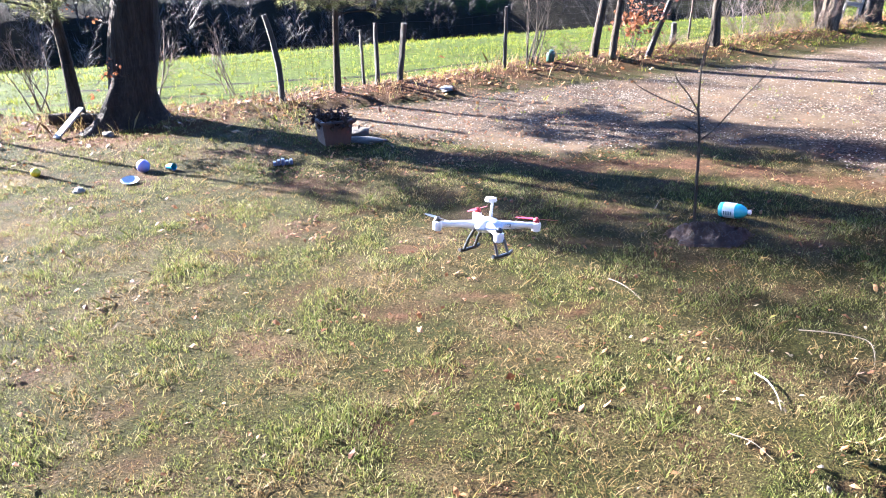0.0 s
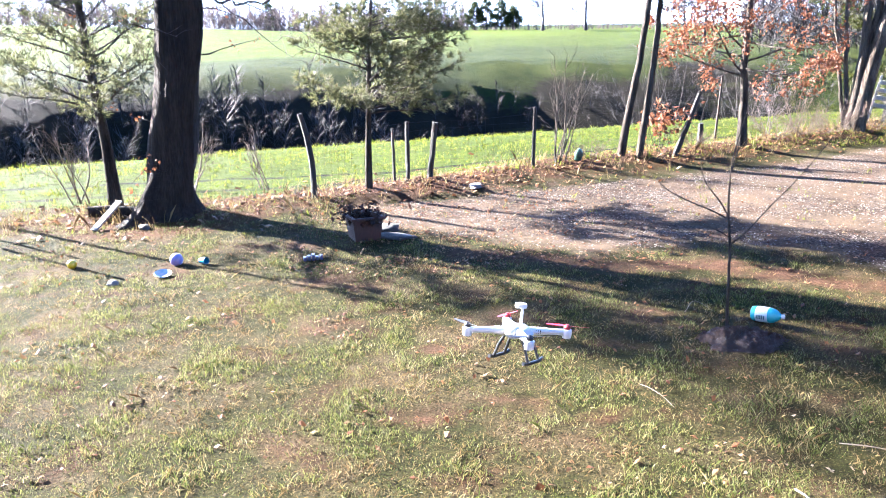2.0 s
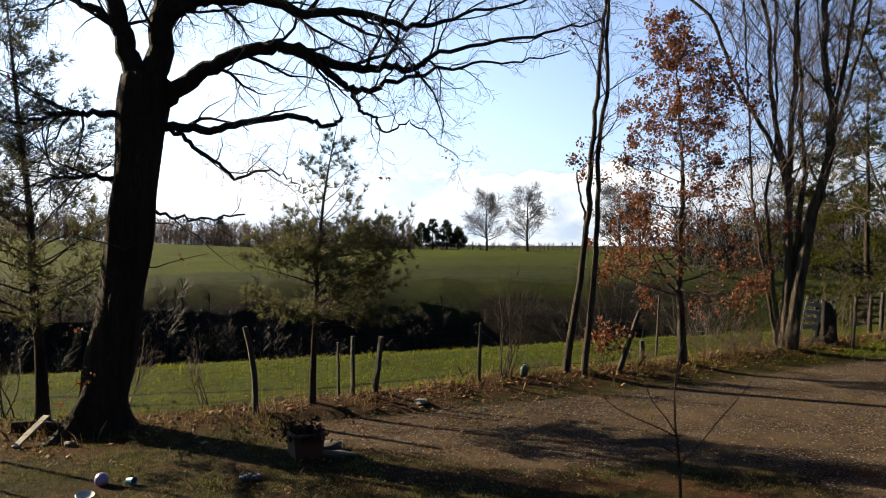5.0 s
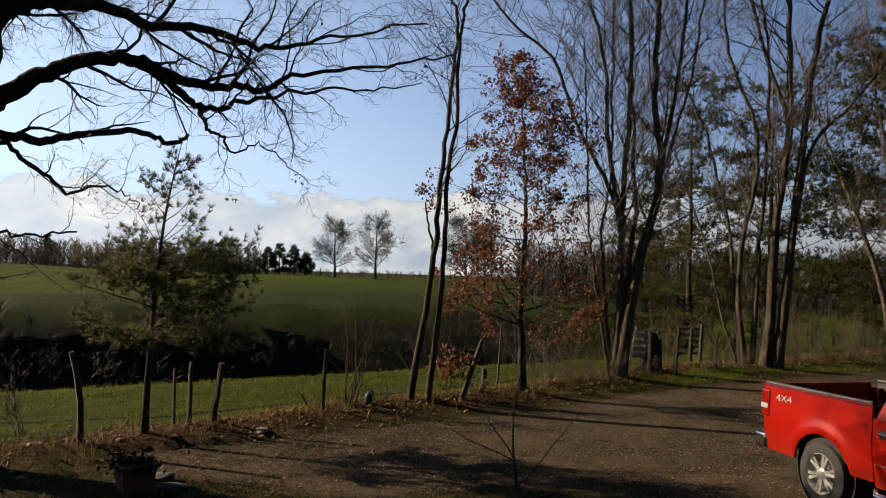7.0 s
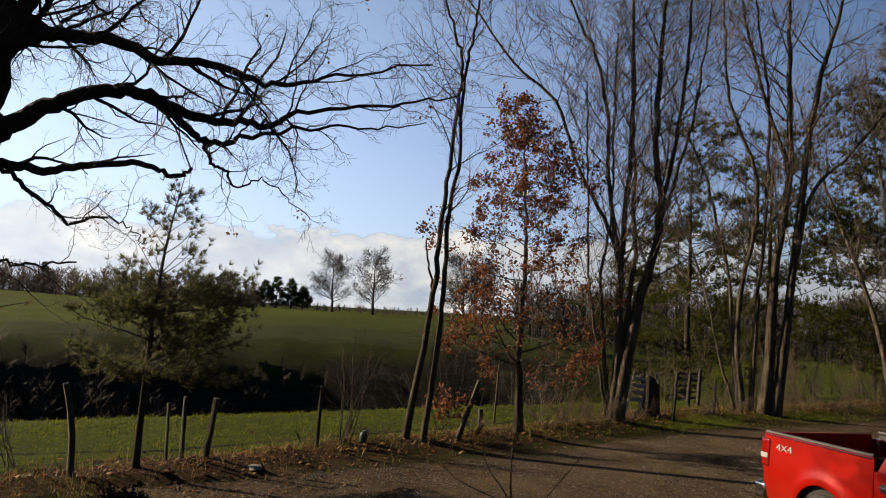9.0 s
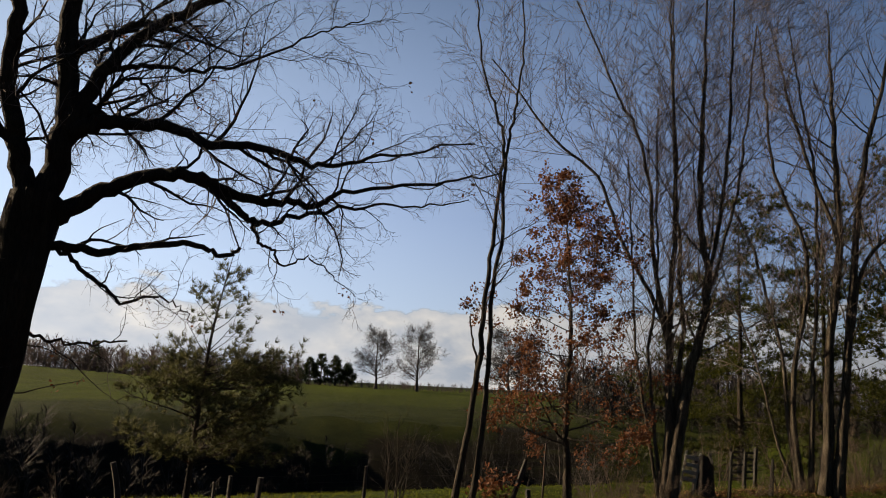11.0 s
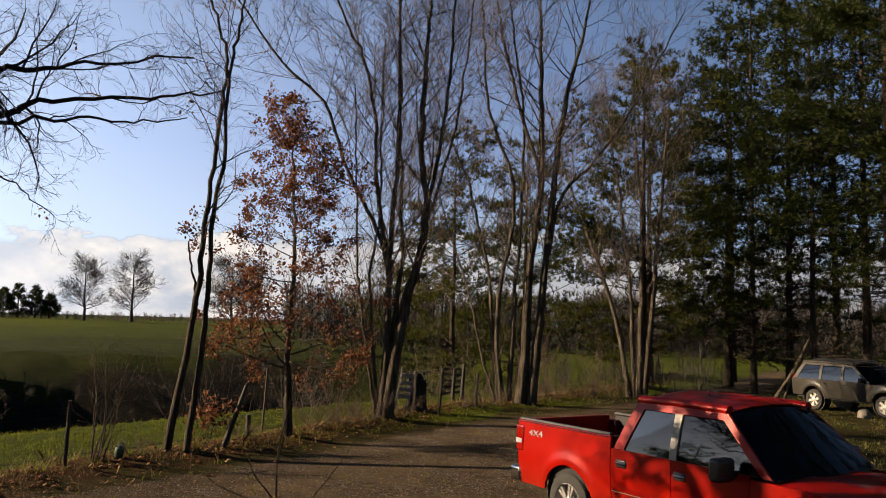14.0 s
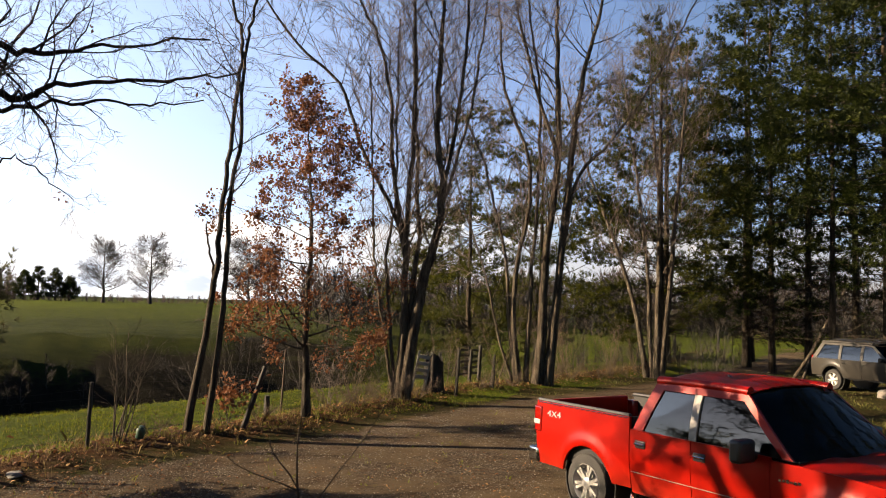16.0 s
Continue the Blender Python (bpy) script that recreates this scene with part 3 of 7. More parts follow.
    limbs = [
        ([(-3.63, 12.452, 5.005), (-3.85, 12.386, 5.555), (-3.982, 12.342, 6.16), (-4.18, 12.276, 6.93), (-4.125, 12.1, 8.14), (-4.29, 11.88, 9.46)], 0.20, 0.09),
        ([(-3.652, 12.452, 4.95), (-3.454, 12.518, 5.72), (-3.388, 12.529, 6.71), (-3.52, 12.496, 8.03), (-3.41, 12.43, 9.68)], 0.245, 0.12),
        ([(-3.432, 12.518, 6.05), (-3.245, 12.562, 6.6), (-2.959, 12.639, 7.37), (-2.497, 12.738, 8.03), (-1.925, 12.826, 8.525), (-0.99, 12.87, 9.13)], 0.17, 0.06),
        ([(-3.52, 12.496, 5.995), (-3.08, 12.518, 6.38), (-2.662, 12.485, 6.49), (-1.936, 12.386, 6.49), (-1.243, 12.254, 6.237), (-0.594, 12.089, 6.237), (0.088, 11.99, 6.039), (0.66, 11.869, 5.995), (1.232, 11.704, 6.16), (2.64, 11.242, 6.435)], 0.165, 0.012),
        ([(-3.63, 12.474, 4.73), (-3.322, 12.551, 5.016), (-2.838, 12.551, 5.379), (-2.167, 12.463, 5.698), (-1.441, 12.342, 5.753), (-0.847, 12.287, 5.511), (-0.176, 12.21, 5.445), (0.396, 12.089, 5.445), (0.792, 11.968, 5.632), (2.09, 11.583, 5.808), (3.025, 11.275, 5.962)], 0.19, 0.010),
        ([(-1.43, 12.32, 5.72), (-0.913, 12.287, 5.412), (-0.517, 12.309, 5.126), (-0.154, 12.32, 5.159), (0.33, 12.32, 5.346), (1.001, 12.276, 5.511), (1.87, 12.177, 5.566), (2.75, 12.012, 5.698)], 0.085, 0.008),
        ([(-0.55, 12.309, 5.148), (-0.396, 12.32, 4.785), (-0.187, 12.32, 4.73), (-0.066, 12.32, 4.488), (0.319, 12.32, 4.642), (0.671, 12.298, 4.422), (1.056, 12.276, 4.125)], 0.035, 0.006),
        ([(-3.74, 12.375, 4.455), (-3.311, 12.441, 4.565), (-2.739, 12.573, 4.532), (-2.156, 12.694, 4.642), (-1.452, 12.782, 4.807), (-0.99, 12.837, 4.653), (-0.704, 12.848, 4.752)], 0.095, 0.03),
        ([(-3.63, 12.375, 4.62), (-3.245, 12.452, 4.532), (-2.838, 12.551, 4.202), (-2.354, 12.65, 3.839), (-1.991, 12.716, 3.927), (-1.584, 12.771, 3.839), (-1.32, 12.804, 3.575)], 0.055, 0.008),
        ([(-2.97, 12.54, 7.26), (-2.387, 12.529, 7.458), (-1.837, 12.628, 7.502), (-1.177, 12.705, 7.645), (-0.517, 12.749, 7.975), (0.242, 12.76, 8.47), (0.99, 12.727, 8.8)], 0.055, 0.010),
        ([(-3.3, 12.518, 6.325), (-2.992, 12.518, 6.655), (-2.761, 12.573, 7.117), (-2.453, 12.628, 7.227), (-2.112, 12.694, 7.018), (-1.826, 12.738, 6.82)], 0.07, 0.010),
        ([(-3.85, 12.386, 4.708), (-4.334, 12.232, 4.708), (-4.675, 12.111, 4.664), (-5.17, 11.946, 4.532), (-5.94, 11.55, 4.73)], 0.07, 0.015),
        # next two limbs are added behind the crown, to dapple the truck with shade
        ([(-3.45, 12.55, 6.1), (-3.4, 13.2, 6.7), (-3.5, 14.2, 7.2), (-3.3, 15.2, 7.3), (-3.4, 16.3, 7.9), (-3.2, 17.4, 8.6)], 0.14, 0.02),
        ([(-3.40, 12.6, 7.6), (-3.0, 13.4, 8.3), (-2.6, 14.4, 9.0), (-2.3, 15.6, 9.4)], 0.11, 0.02),
        ([(-3.905, 12.364, 3.762), (-4.444, 12.199, 3.762), (-4.774, 12.067, 3.696), (-5.225, 11.935, 3.575)], 0.05, 0.012),
        ([(-3.74, 12.485, 3.256), (-3.366, 12.54, 3.234), (-2.86, 12.661, 3.168), (-2.211, 12.793, 3.256)], 0.035, 0.014),
        ([(-4.004, 12.32, 6.05), (-4.455, 12.188, 6.281), (-4.873, 12.034, 6.369), (-5.61, 11.88, 6.325), (-6.6, 11.44, 6.71)], 0.075, 0.012),
    ]
    twigs, small, tips = Shape(), Shape(), []
    spec = dict(count=[17, 9, 6], thin=[0.52, 0.55, 0.55], angle=[42, 44, 46], size=[1.8, 0.75, 0.28], segs=[7, 5, 4], wander=[0.24, 0.25, 0.25], up=[0.03, 0.0, -0.02], least=0.0032, shrink=False, most=0.034)
    for i, (ctrl, r0, r1) in enumerate(limbs):
        pts = spline(shifted(ctrl, base), 6)
        pts[2:] += rng.normal(size=(len(pts) - 2, 3)) * 0.022
        rr = r0 + (r1 - r0) * np.linspace(0, 1, len(pts)) ** 0.62
        s = Shape()
        s.tube(pts, rr, 10)
        part("limb", s, OAK_BARK, root)
        mine = dict(spec)
        if i in (7, 15):
            mine["count"] = [3, 3, 2]
        elif i < 3:
            mine["count"] = [12, 7, 5]
        elif i in (5, 6, 8):
            mine["size"] = [0.75, 0.36, 0.2]
            mine["count"] = [11, 5, 3]
        sprout([twigs, small], rng, pts, rr, 0, mine, tips, 0.22)
    for _ in range(10):
        h = 1.4 + 3 * rng.rand()
        j = int(h / 5.28 * (k - 1))
        a0 = rng.rand() * 6.28
        d = np.array((math.cos(a0), math.sin(a0), 0.1))
        p = trunk[j] + d * 0.3
        sub = bough(rng, p, d, 0.5 + 0.5 * rng.rand(), 5, 0.22, 0.02)
        twigs.tube(sub, np.linspace(0.012, 0.004, 6), 4)
        tips.append((sub[-1], d, 2))
        tips.append((sub[3], d, 2))
    tagged(part("crown", twigs, OAK_BARK, root), kind="stuff")
    tagged(part("twig_mass", small, TWIG, root), kind="stuff")
    held = [t for t in tips if t[2] >= 1 and rng.rand() < 0.0022] + tips[-20:]
    tagged(part("foliage", leaf_cards(held, rng, 5, 0.06, 0.05), BROWN_LEAF, root, "a few curled brown leaves", smooth=False), kind="stuff")


big_oak()


# the two-stemmed tree at the edge of the drive
def twin_tree():
    base = (3.85, 16.5, rest(3.85, 16.5))
    z = base[2]
    a = [(-0.17, 0, 0), (0.11, -0.033, 1.859), (0.275, -0.077, 3.245), (0.33, -0.088, 4.433), (0.429, -0.11, 5.643), (0.561, -0.143, 7.26), (0.572, -0.143, 8.019), (0.396, -0.11, 8.69), (0.11, -0.022, 9.57), (-0.11, 0.022, 11.33), (-0.165, 0, 12.65)]
    b = [(0.11, -0.022, 0), (0.297, -0.077, 1.87), (0.363, -0.088, 3.256), (0.396, -0.088, 4.675), (0.55, -0.143, 5.896), (0.638, -0.165, 7.392), (0.726, -0.187, 8.25), (0.836, -0.22, 9.02), (0.946, -0.242, 10.01), (0.88, -0.22, 11.33), (0.99, -0.22, 12.43)]
    stub = [(0.264, -0.055, 2.97), (0.132, -0.033, 3.52), (0.033, 0, 4.125)]
    spec = dict(count=[17, 6, 5], thin=[0.40, 0.55, 0.55], angle=[44, 40, 40], size=[2.0, 0.75, 0.3], segs=[7, 5, 3], wander=[0.16, 0.2, 0.16], up=[0.07, 0.04, 0.02], least=0.003, shrink=False)
    spec["from"] = 0.27
    stems_tree("twin_trunk_tree", base, [(a, 0.072, 0.012), ([(x + 0.10 * (z < 7), y, z) for x, y, z in b], 0.064, 0.012), (stub, 0.03, 0.015)], spec, 21, GREY_BARK, "slender bare tree with two dark trunks from one foot", flare=1.25)


twin_tree()


# the young oak that keeps its brown leaves
def leaf_oak():
    base = (6.6, 17.7, rest(6.6, 17.7))
    s = [(0, 0, 0), (-0.03, 0.02, 1.2), (-0.07, 0.03, 2.3), (-0.02, 0.01, 3.8), (-0.04, 0.02, 4.9), (-0.13, 0.05, 6.2), (-0.10, 0.05, 7.15)]
    spec = dict(fade=0.80, count=[42, 10, 5], thin=[0.34, 0.5, 0.55], angle=[76, 46, 42], size=[3.7, 0.95, 0.34], segs=[7, 4, 3], wander=[0.08, 0.13, 0.15], up=[0.035, 0.02, 0.0], least=0.0032)
    spec["from"] = 0.17
    stems_tree("brown_leaf_oak", base, [(s, 0.10, 0.010)], spec, 5, GREY_BARK, "young oak still holding rusty brown winter leaves", leaves=("leaf", dict(per=9, size=0.072, spread=0.05, level=2, gaps=0.06), BROWN_LEAF, "foliage"), flare=1.35)


leaf_oak()


# clumps of tall bare maples along the fence
def clump(base, stems, seed, label, low=0.27, reach=3.9):
    """Stems as (points from the foot with heights over the yard, radius); each runs on upwards to its thin tip."""
    z = rest(*base)
    made = []
    for ctrl, r in stems:
        p = [np.array((x, y, h - z)) for x, y, h in ctrl]
        d = unit(p[-1] - p[-2]) * 0.75 + np.array((0, 0, 0.25))
        p += [p[-1] + d * 1.7, p[-1] + d * 3.6]
        made.append((p, r, 0.022))
    spec = dict(count=[26, 8, 5], thin=[0.38, 0.55, 0.5], angle=[48, 38, 36], size=[reach, 1.35, 0.5], segs=[8, 5, 3], wander=[0.06, 0.08, 0.1], up=[0.055, 0.035, 0.03], least=0.0054, fade=0.35, most=0.03)
    spec["from"] = low
    return stems_tree("maple_clump", (*base, z), made, spec, seed, PALE_BARK, label, group="bare maples along the fence", flare=1.35)


clump((10.3, 20.2), [([(0.02, 0.01, 0), (0.24, -0.12, 1.9), (0.5, -0.25, 3.6), (0.72, -0.37, 4.4), (0.9, -0.46, 5.96), (0.74, -0.38, 7.44), (0.77, -0.39, 9.8), (0.83, -0.42, 11.2)], 0.185),
                     ([(-0.1, 0.05, 0), (0.0, 0, 1.6), (0.02, -0.01, 3.15), (0.03, -0.01, 4.6), (0.05, -0.02, 5.5), (0.15, -0.08, 7.9), (0.15, -0.08, 9.8), (0.09, -0.04, 11.2)], 0.125),
                     ([(-0.06, 0.1, 0), (0.15, -0.02, 2.2), (0.31, -0.1, 4.1), (0.47, 0.1, 4.8), (0.40, 0.2, 7.4), (0.3, 0.3, 9.3), (0.34, 0.4, 11.2)], 0.09),
                     ([(-0.16, 0.08, 0), (-0.44, 0.22, 1.6), (-0.66, 0.33, 3.2), (-0.76, 0.39, 4.1), (-0.85, 0.43, 5.8)], 0.05),
                     ([(0.03, -0.02, 4.4), (-0.2, 0.1, 5.5), (-0.4, 0.2, 7.2), (-0.48, 0.24, 8.8), (-0.84, 0.43, 10.4), (-1.19, 0.61, 11.1)], 0.075),
                     ([(0.04, -0.02, 4.1), (-0.31, 0.16, 5.35), (-1.09, 0.55, 6.97), (-1.76, 0.9, 8.94), (-2.82, 1.44, 10.0)], 0.07),
                     ([(0.84, -0.42, 5.55), (0.97, -0.5, 6.3), (1.34, -0.68, 8.9), (1.46, -0.74, 11.3)], 0.07),
                     ([(0.8, -0.4, 5.2), (1.3, -0.3, 6.5), (2.0, -0.1, 8.6), (2.5, 0.2, 10.6)], 0.055),
                     ([(-0.12, 0.06, 0), (-0.34, 0.18, 2.2), (-0.45, 0.23, 4.1), (-0.3, 0.08, 5.8), (-0.3, 0.11, 7.3)], 0.055)], 31, "clump of tall bare maples fanning up from one foot")
clump((16.7, 23.1), [([(0.24, -0.17, 0), (0.36, -0.26, 1.75), (0.45, -0.33, 4.5), (0.75, -0.54, 7.8), (0.72, -0.52, 10.5), (0.68, -0.49, 12.5)], 0.20),
                     ([(0.52, -0.36, 0), (0.71, -0.51, 2.15), (0.87, -0.63, 4.5), (1.12, -0.81, 8.1), (1.46, -1.06, 11.1), (1.8, -1.3, 12.7)], 0.18),
                     ([(-0.26, 0.19, 0), (-0.46, 0.33, 2.5), (-0.32, 0.23, 4.5), (-0.04, 0.03, 6.35), (-0.12, 0.08, 8.1), (-0.81, 0.58, 10.5), (-0.94, 0.68, 12.2)], 0.11),
                     ([(-0.07, 0.05, 0), (0.0, 0.0, 2.5), (0.08, -0.06, 4.5), (0.2, -0.15, 7.35), (0.21, -0.15, 10.4), (0.0, 0.09, 12.5)], 0.085),
                     ([(-0.34, 0.25, 0), (-0.58, 0.42, 2.5), (-0.71, 0.51, 4.5), (-1.03, 0.75, 6.3), (-1.44, 1.04, 8.1), (-2.04, 1.47, 9.75)], 0.075),
                     ([(0.96, -0.69, 5.35), (1.34, -0.97, 7.4), (2.22, -1.6, 8.6), (3.5, -2.53, 10.9)], 0.075),
                     ([(0.74, -0.53, 8.2), (0.2, -0.2, 10.0), (-0.3, 0.2, 12.4)], 0.08),
                     ([(-0.4, 0.3, 0), (-0.9, 0.6, 1.8), (-1.3, 0.9, 4.0), (-1.9, 1.3, 6.0)], 0.05)], 32, "broad clump of bare maples with pale ridged bark", 0.27, 4.3)
clump((24.0, 24.3), [([(-0.05, 0.05, 0), (0.0, 0.0, 2.5), (0.02, -0.02, 4.9), (0.01, -0.01, 7.7), (-0.11, 0.11, 9.6)], 0.15),
                     ([(-0.3, 0.29, 0), (-0.68, 0.67, 3.0), (-1.11, 1.09, 4.9), (-1.65, 1.63, 7.1), (-2.17, 2.14, 9.0)], 0.11),
                     ([(-0.17, 0.16, 0), (-0.25, 0.25, 2.5), (-0.32, 0.32, 4.9), (-0.63, 0.62, 8.3), (-0.8, 0.79, 9.9)], 0.10),
                     ([(0.08, -0.08, 0), (0.31, -0.31, 3.5), (0.43, -0.42, 5.9), (0.58, -0.57, 8.1), (0.68, -0.67, 9.9)], 0.13)], 33, "dark clump of bare trees before the pines", 0.25, 3.0)


# pines
def pine(base, height, crown_from, reach, seed, label, radius, tufts=3, needles=9, mat=None, wind=(0, 0, 0), name="pine_tree", group="", lean=(0, 0), whorls=None, needle=0.13, width=0.004, dense=5.5, taper=1.3):
    rng = np.random.RandomState(seed)
    b = (base[0], base[1], rest(*base))
    root = thing(name, Matrix.Translation(b), label, "tree", group)
    pts = spline(rising(rng, lean, height, 0.06, 6), 5)
    pts[0][2] -= 0.1
    f = np.linspace(0, 1, len(pts))
    rr = radius * (1 - 0.93 * f) * (1 + 0.35 * np.exp(-f * 20))
    s = Shape()
    s.tube(pts, rr, 9)
    part("trunk", s, PINE_BARK, root)
    limbs, tips = Shape(), []
    for _ in range(int(30 * (height > 12))):
        h = 1.3 + (crown_from - 0.6) * rng.rand()
        q = h / height * (len(pts) - 1)
        a = rng.rand() * 6.28
        sub = bough(rng, pts[int(q)] + (pts[int(q) + 1] - pts[int(q)]) * (q - int(q)), np.array((math.cos(a), math.sin(a), 0.15)), 0.8 + 2.0 * rng.rand(), 6, 0.16, -0.03)
        limbs.tube(sub, np.linspace(0.03, 0.008, 7), 4, cap=False)
        for k in (2, 3, 4, 5):
            limbs.tube(bough(rng, sub[k], swerve(rng, unit(sub[k + 1] - sub[k]), 50), 0.3 + 0.5 * rng.rand(), 3, 0.2, -0.02), [0.008, 0.006, 0.005, 0.004], 3, cap=False)
    n = whorls or int((height - crown_from) / 0.42) + 1
    for i in range(n):
        h = crown_from + (height - crown_from) * (i / n)
        q = h / height * (len(pts) - 1)
        j = min(int(q), len(pts) - 2)
        at = pts[j] + (pts[j + 1] - pts[j]) * (q - j)
        g = (h - crown_from) / (height - crown_from)
        size = reach * (1 - g ** taper) * (0.55 + 0.45 * min(1, g * 5)) + 0.12
        tall = height > 12
        a0 = rng.rand() * 6.28
        for w in range(5):
            if rng.rand() < 0.14:
                continue
            a = a0 + w * 1.257 + rng.normal() * 0.25
            d = np.array((math.cos(a), math.sin(a), 0.30 + 0.5 * g))
            L = size * (0.45 + 0.8 * rng.rand() if tall else 0.65 + 0.55 * rng.rand())
            if tall:
                d[2] = -0.05 + 0.55 * g + 0.15 * rng.normal()
                at = at + np.array((0, 0, 0.35 * rng.normal()))
            sub = bough(rng, at + rng.normal(size=3) * 0.05, unit(d), L, 6, 0.10, 0.02)
            limbs.tube(sub, np.linspace(max(0.008, radius * 0.2 * (1 - g * 0.7)), 0.004, 7), 4, cap=False)
            tips.append((sub[-1], unit(sub[-1] - sub[-2]), 2))
            m = max(3, int(L * dense))
            for t in range(m):
                e = (0.42 if tall else 0.28) + (0.58 if tall else 0.72) * (t + rng.rand()) / m
                jj = min(int(e * 6), 5)
                p = sub[jj] + (sub[jj + 1] - sub[jj]) * (e * 6 - jj)
                dd = swerve(rng, unit(sub[jj + 1] - sub[jj]), 48)
                dd[2] = abs(dd[2]) * 0.6 if height < 8 else 0.35 * dd[2] + 0.12
                tw = bough(rng, p, unit(dd), 0.16 + (0.30 if tall else 0.22) * L * rng.rand(), 3, 0.12, 0.05)
                if height < 8:
                    limbs.tube(tw, np.linspace(0.006, 0.0025, 4), 3, cap=False)
                tips += [(tw[-1], unit(tw[-1] - tw[0]), 2), (tw[1], unit(tw[-1] - tw[0]), 2), (tw[2], unit(tw[-1] - tw[0]), 2)]
    tagged(part("crown", limbs, PINE_BARK, root), kind="stuff")
    tagged(part("foliage", needle_tufts(tips, rng, tufts, needles, needle, width, 0.05, wind), mat or NEEDLE, root, smooth=False), kind="stuff")
    return root


def young_pine():
    """A young white pine: a broad soft skirt of sprays below, a thin leader with a few tufted arms above."""
    base = (-1.23, 13.5, rest(-1.23, 13.5))
    rng = np.random.RandomState(41)
    root = thing("white_pine", Matrix.Translation(base), "young white pine with wind-blown soft green crown by the fence", "tree")
    pts = spline([(0, 0, -0.1), (0.02, 0, 0.7), (0.05, 0.02, 1.5), (0.10, 0, 2.4), (0.16, 0, 3.2), (0.26, 0, 3.9), (0.40, 0, 4.65)], 6)
    f = np.linspace(0, 1, len(pts))
    s = Shape()
    s.tube(pts, 0.062 * (1 - 0.93 * f) * (1 + 0.3 * np.exp(-f * 20)), 9)
    part("trunk", s, PINE_BARK, root)
    limbs, tips = Shape(), []

    def arm(h, a, length, rise, sprays, inner):
        j = min(int(h / 4.75 * (len(pts) - 1)), len(pts) - 2)
        sub = bough(rng, pts[j] + np.array((0, 0, rng.normal() * 0.04)), unit(np.array((math.cos(a) + 0.15, math.sin(a), rise))), length, 6, 0.09, 0.025)
        limbs.tube(sub, np.linspace(0.004 + 0.008 * length, 0.003, 7), 4, cap=False)
        tips.append((sub[-1], unit(sub[-1] - sub[-2] + np.array((0.3, 0, 0.2))), 2))
        for t in range(sprays):
            e = inner + (1 - inner) * (t + rng.rand()) / sprays
            jj = min(int(e * 6), 5)
            p = sub[jj] + (sub[jj + 1] - sub[jj]) * (e * 6 - jj)
            dd = swerve(rng, unit(sub[jj + 1] - sub[jj]), 46)
            dd = unit(dd * np.array((1, 1, 0.5)) + np.array((0.25, 0, 0.15)))
            tw = bough(rng, p, dd, 0.14 + 0.16 * rng.rand(), 3, 0.12, 0.06)
            limbs.tube(tw, np.linspace(0.005, 0.002, 4), 3, cap=False)
            tips.extend([(tw[-1], unit(tw[-1] - tw[0]), 2), (tw[2], unit(tw[-1] - tw[0]), 2)])
    for h in np.arange(1.35, 2.85, 0.115):
        reach = 1.42 * math.sqrt(max(0.08, 1 - ((h - 1.95) / 0.98) ** 2))
        for w in range(5):
            if rng.rand() < 0.84:
                a = rng.rand() * 6.283
                arm(h, a, reach * (0.6 + 0.45 * rng.rand()) * (1.05 + 0.2 * math.cos(a)), 0.22 + 0.15 * rng.rand(), int(5 + 9 * reach), 0.35)
    for h in np.arange(2.75, 4.4, 0.2):
        for w in range(2):
            arm(h, rng.rand() * 6.283, 0.95 * (4.9 - h) / 2.0 * (0.6 + 0.5 * rng.rand()), 0.75, 4, 0.5)
    tips.append((pts[-1], np.array((0.3, 0, 1.0)), 2))
    tagged(part("crown", limbs, PINE_BARK, root), kind="stuff")
    tagged(part("foliage", needle_tufts(tips, rng, 1, 24, 0.125, 0.0045, 0.035, (0.35, -0.1, 0.15)), NEEDLE, root, smooth=False), kind="stuff")


young_pine()
pine((-5.22, 12.7), 6.6, 1.3, 1.9, 42, "young white pine with thin airy branches", 0.098, 2, 10, None, (0.3, 0, 0.1), "white_pine", lean=(-0.55, 0), whorls=16, needle=0.15, width=0.005, dense=8)


pine((-8.5, 12.9), 7.8, 4.9, 1.9, 43, "young white pine with a bare lower trunk at the yard's edge", 0.055, 1, 8, None, (0.3, 0, 0.1), "white_pine", lean=(0.3, 0), whorls=11, needle=0.15, width=0.005, dense=8)


# ---------------------------------------------------------------- vehicles
CHROME = plain("chrome", (1.3, 1.3, 1.3), 0.12, 1.0)
ALLOY = plain("alloy wheel", (1.05, 1.02, 0.97), 0.35, 0.35)
RUBBER = surface("tyre rubber", (0.018, 0.018, 0.018), (0.03, 0.028, 0.025), 20, 0.85, 0, 0.4, 0.004, c3=(0.05, 0.045, 0.04))
BLACK_TRIM = plain("black plastic", (0.014, 0.014, 0.015), 0.45)
DARK_CLOTH = surface("dark seat cloth", (0.03, 0.03, 0.032), (0.05, 0.05, 0.05), 30, 0.9)
RED_LENS = plain("red lamp lens", (0.45, 0.02, 0.015), 0.1, 0, 0.5)
AMBER_LENS = plain("amber lamp lens", (0.6, 0.16, 0.02), 0.1, 0, 0.5)
CLEAR_LENS = plain("clear lamp lens", (0.95, 0.97, 1.0), 0.08, 0.3, 0.5)
TAN_TRIM = plain("sunlit tan trim", (0.42, 0.37, 0.30), 0.35, 0.1)


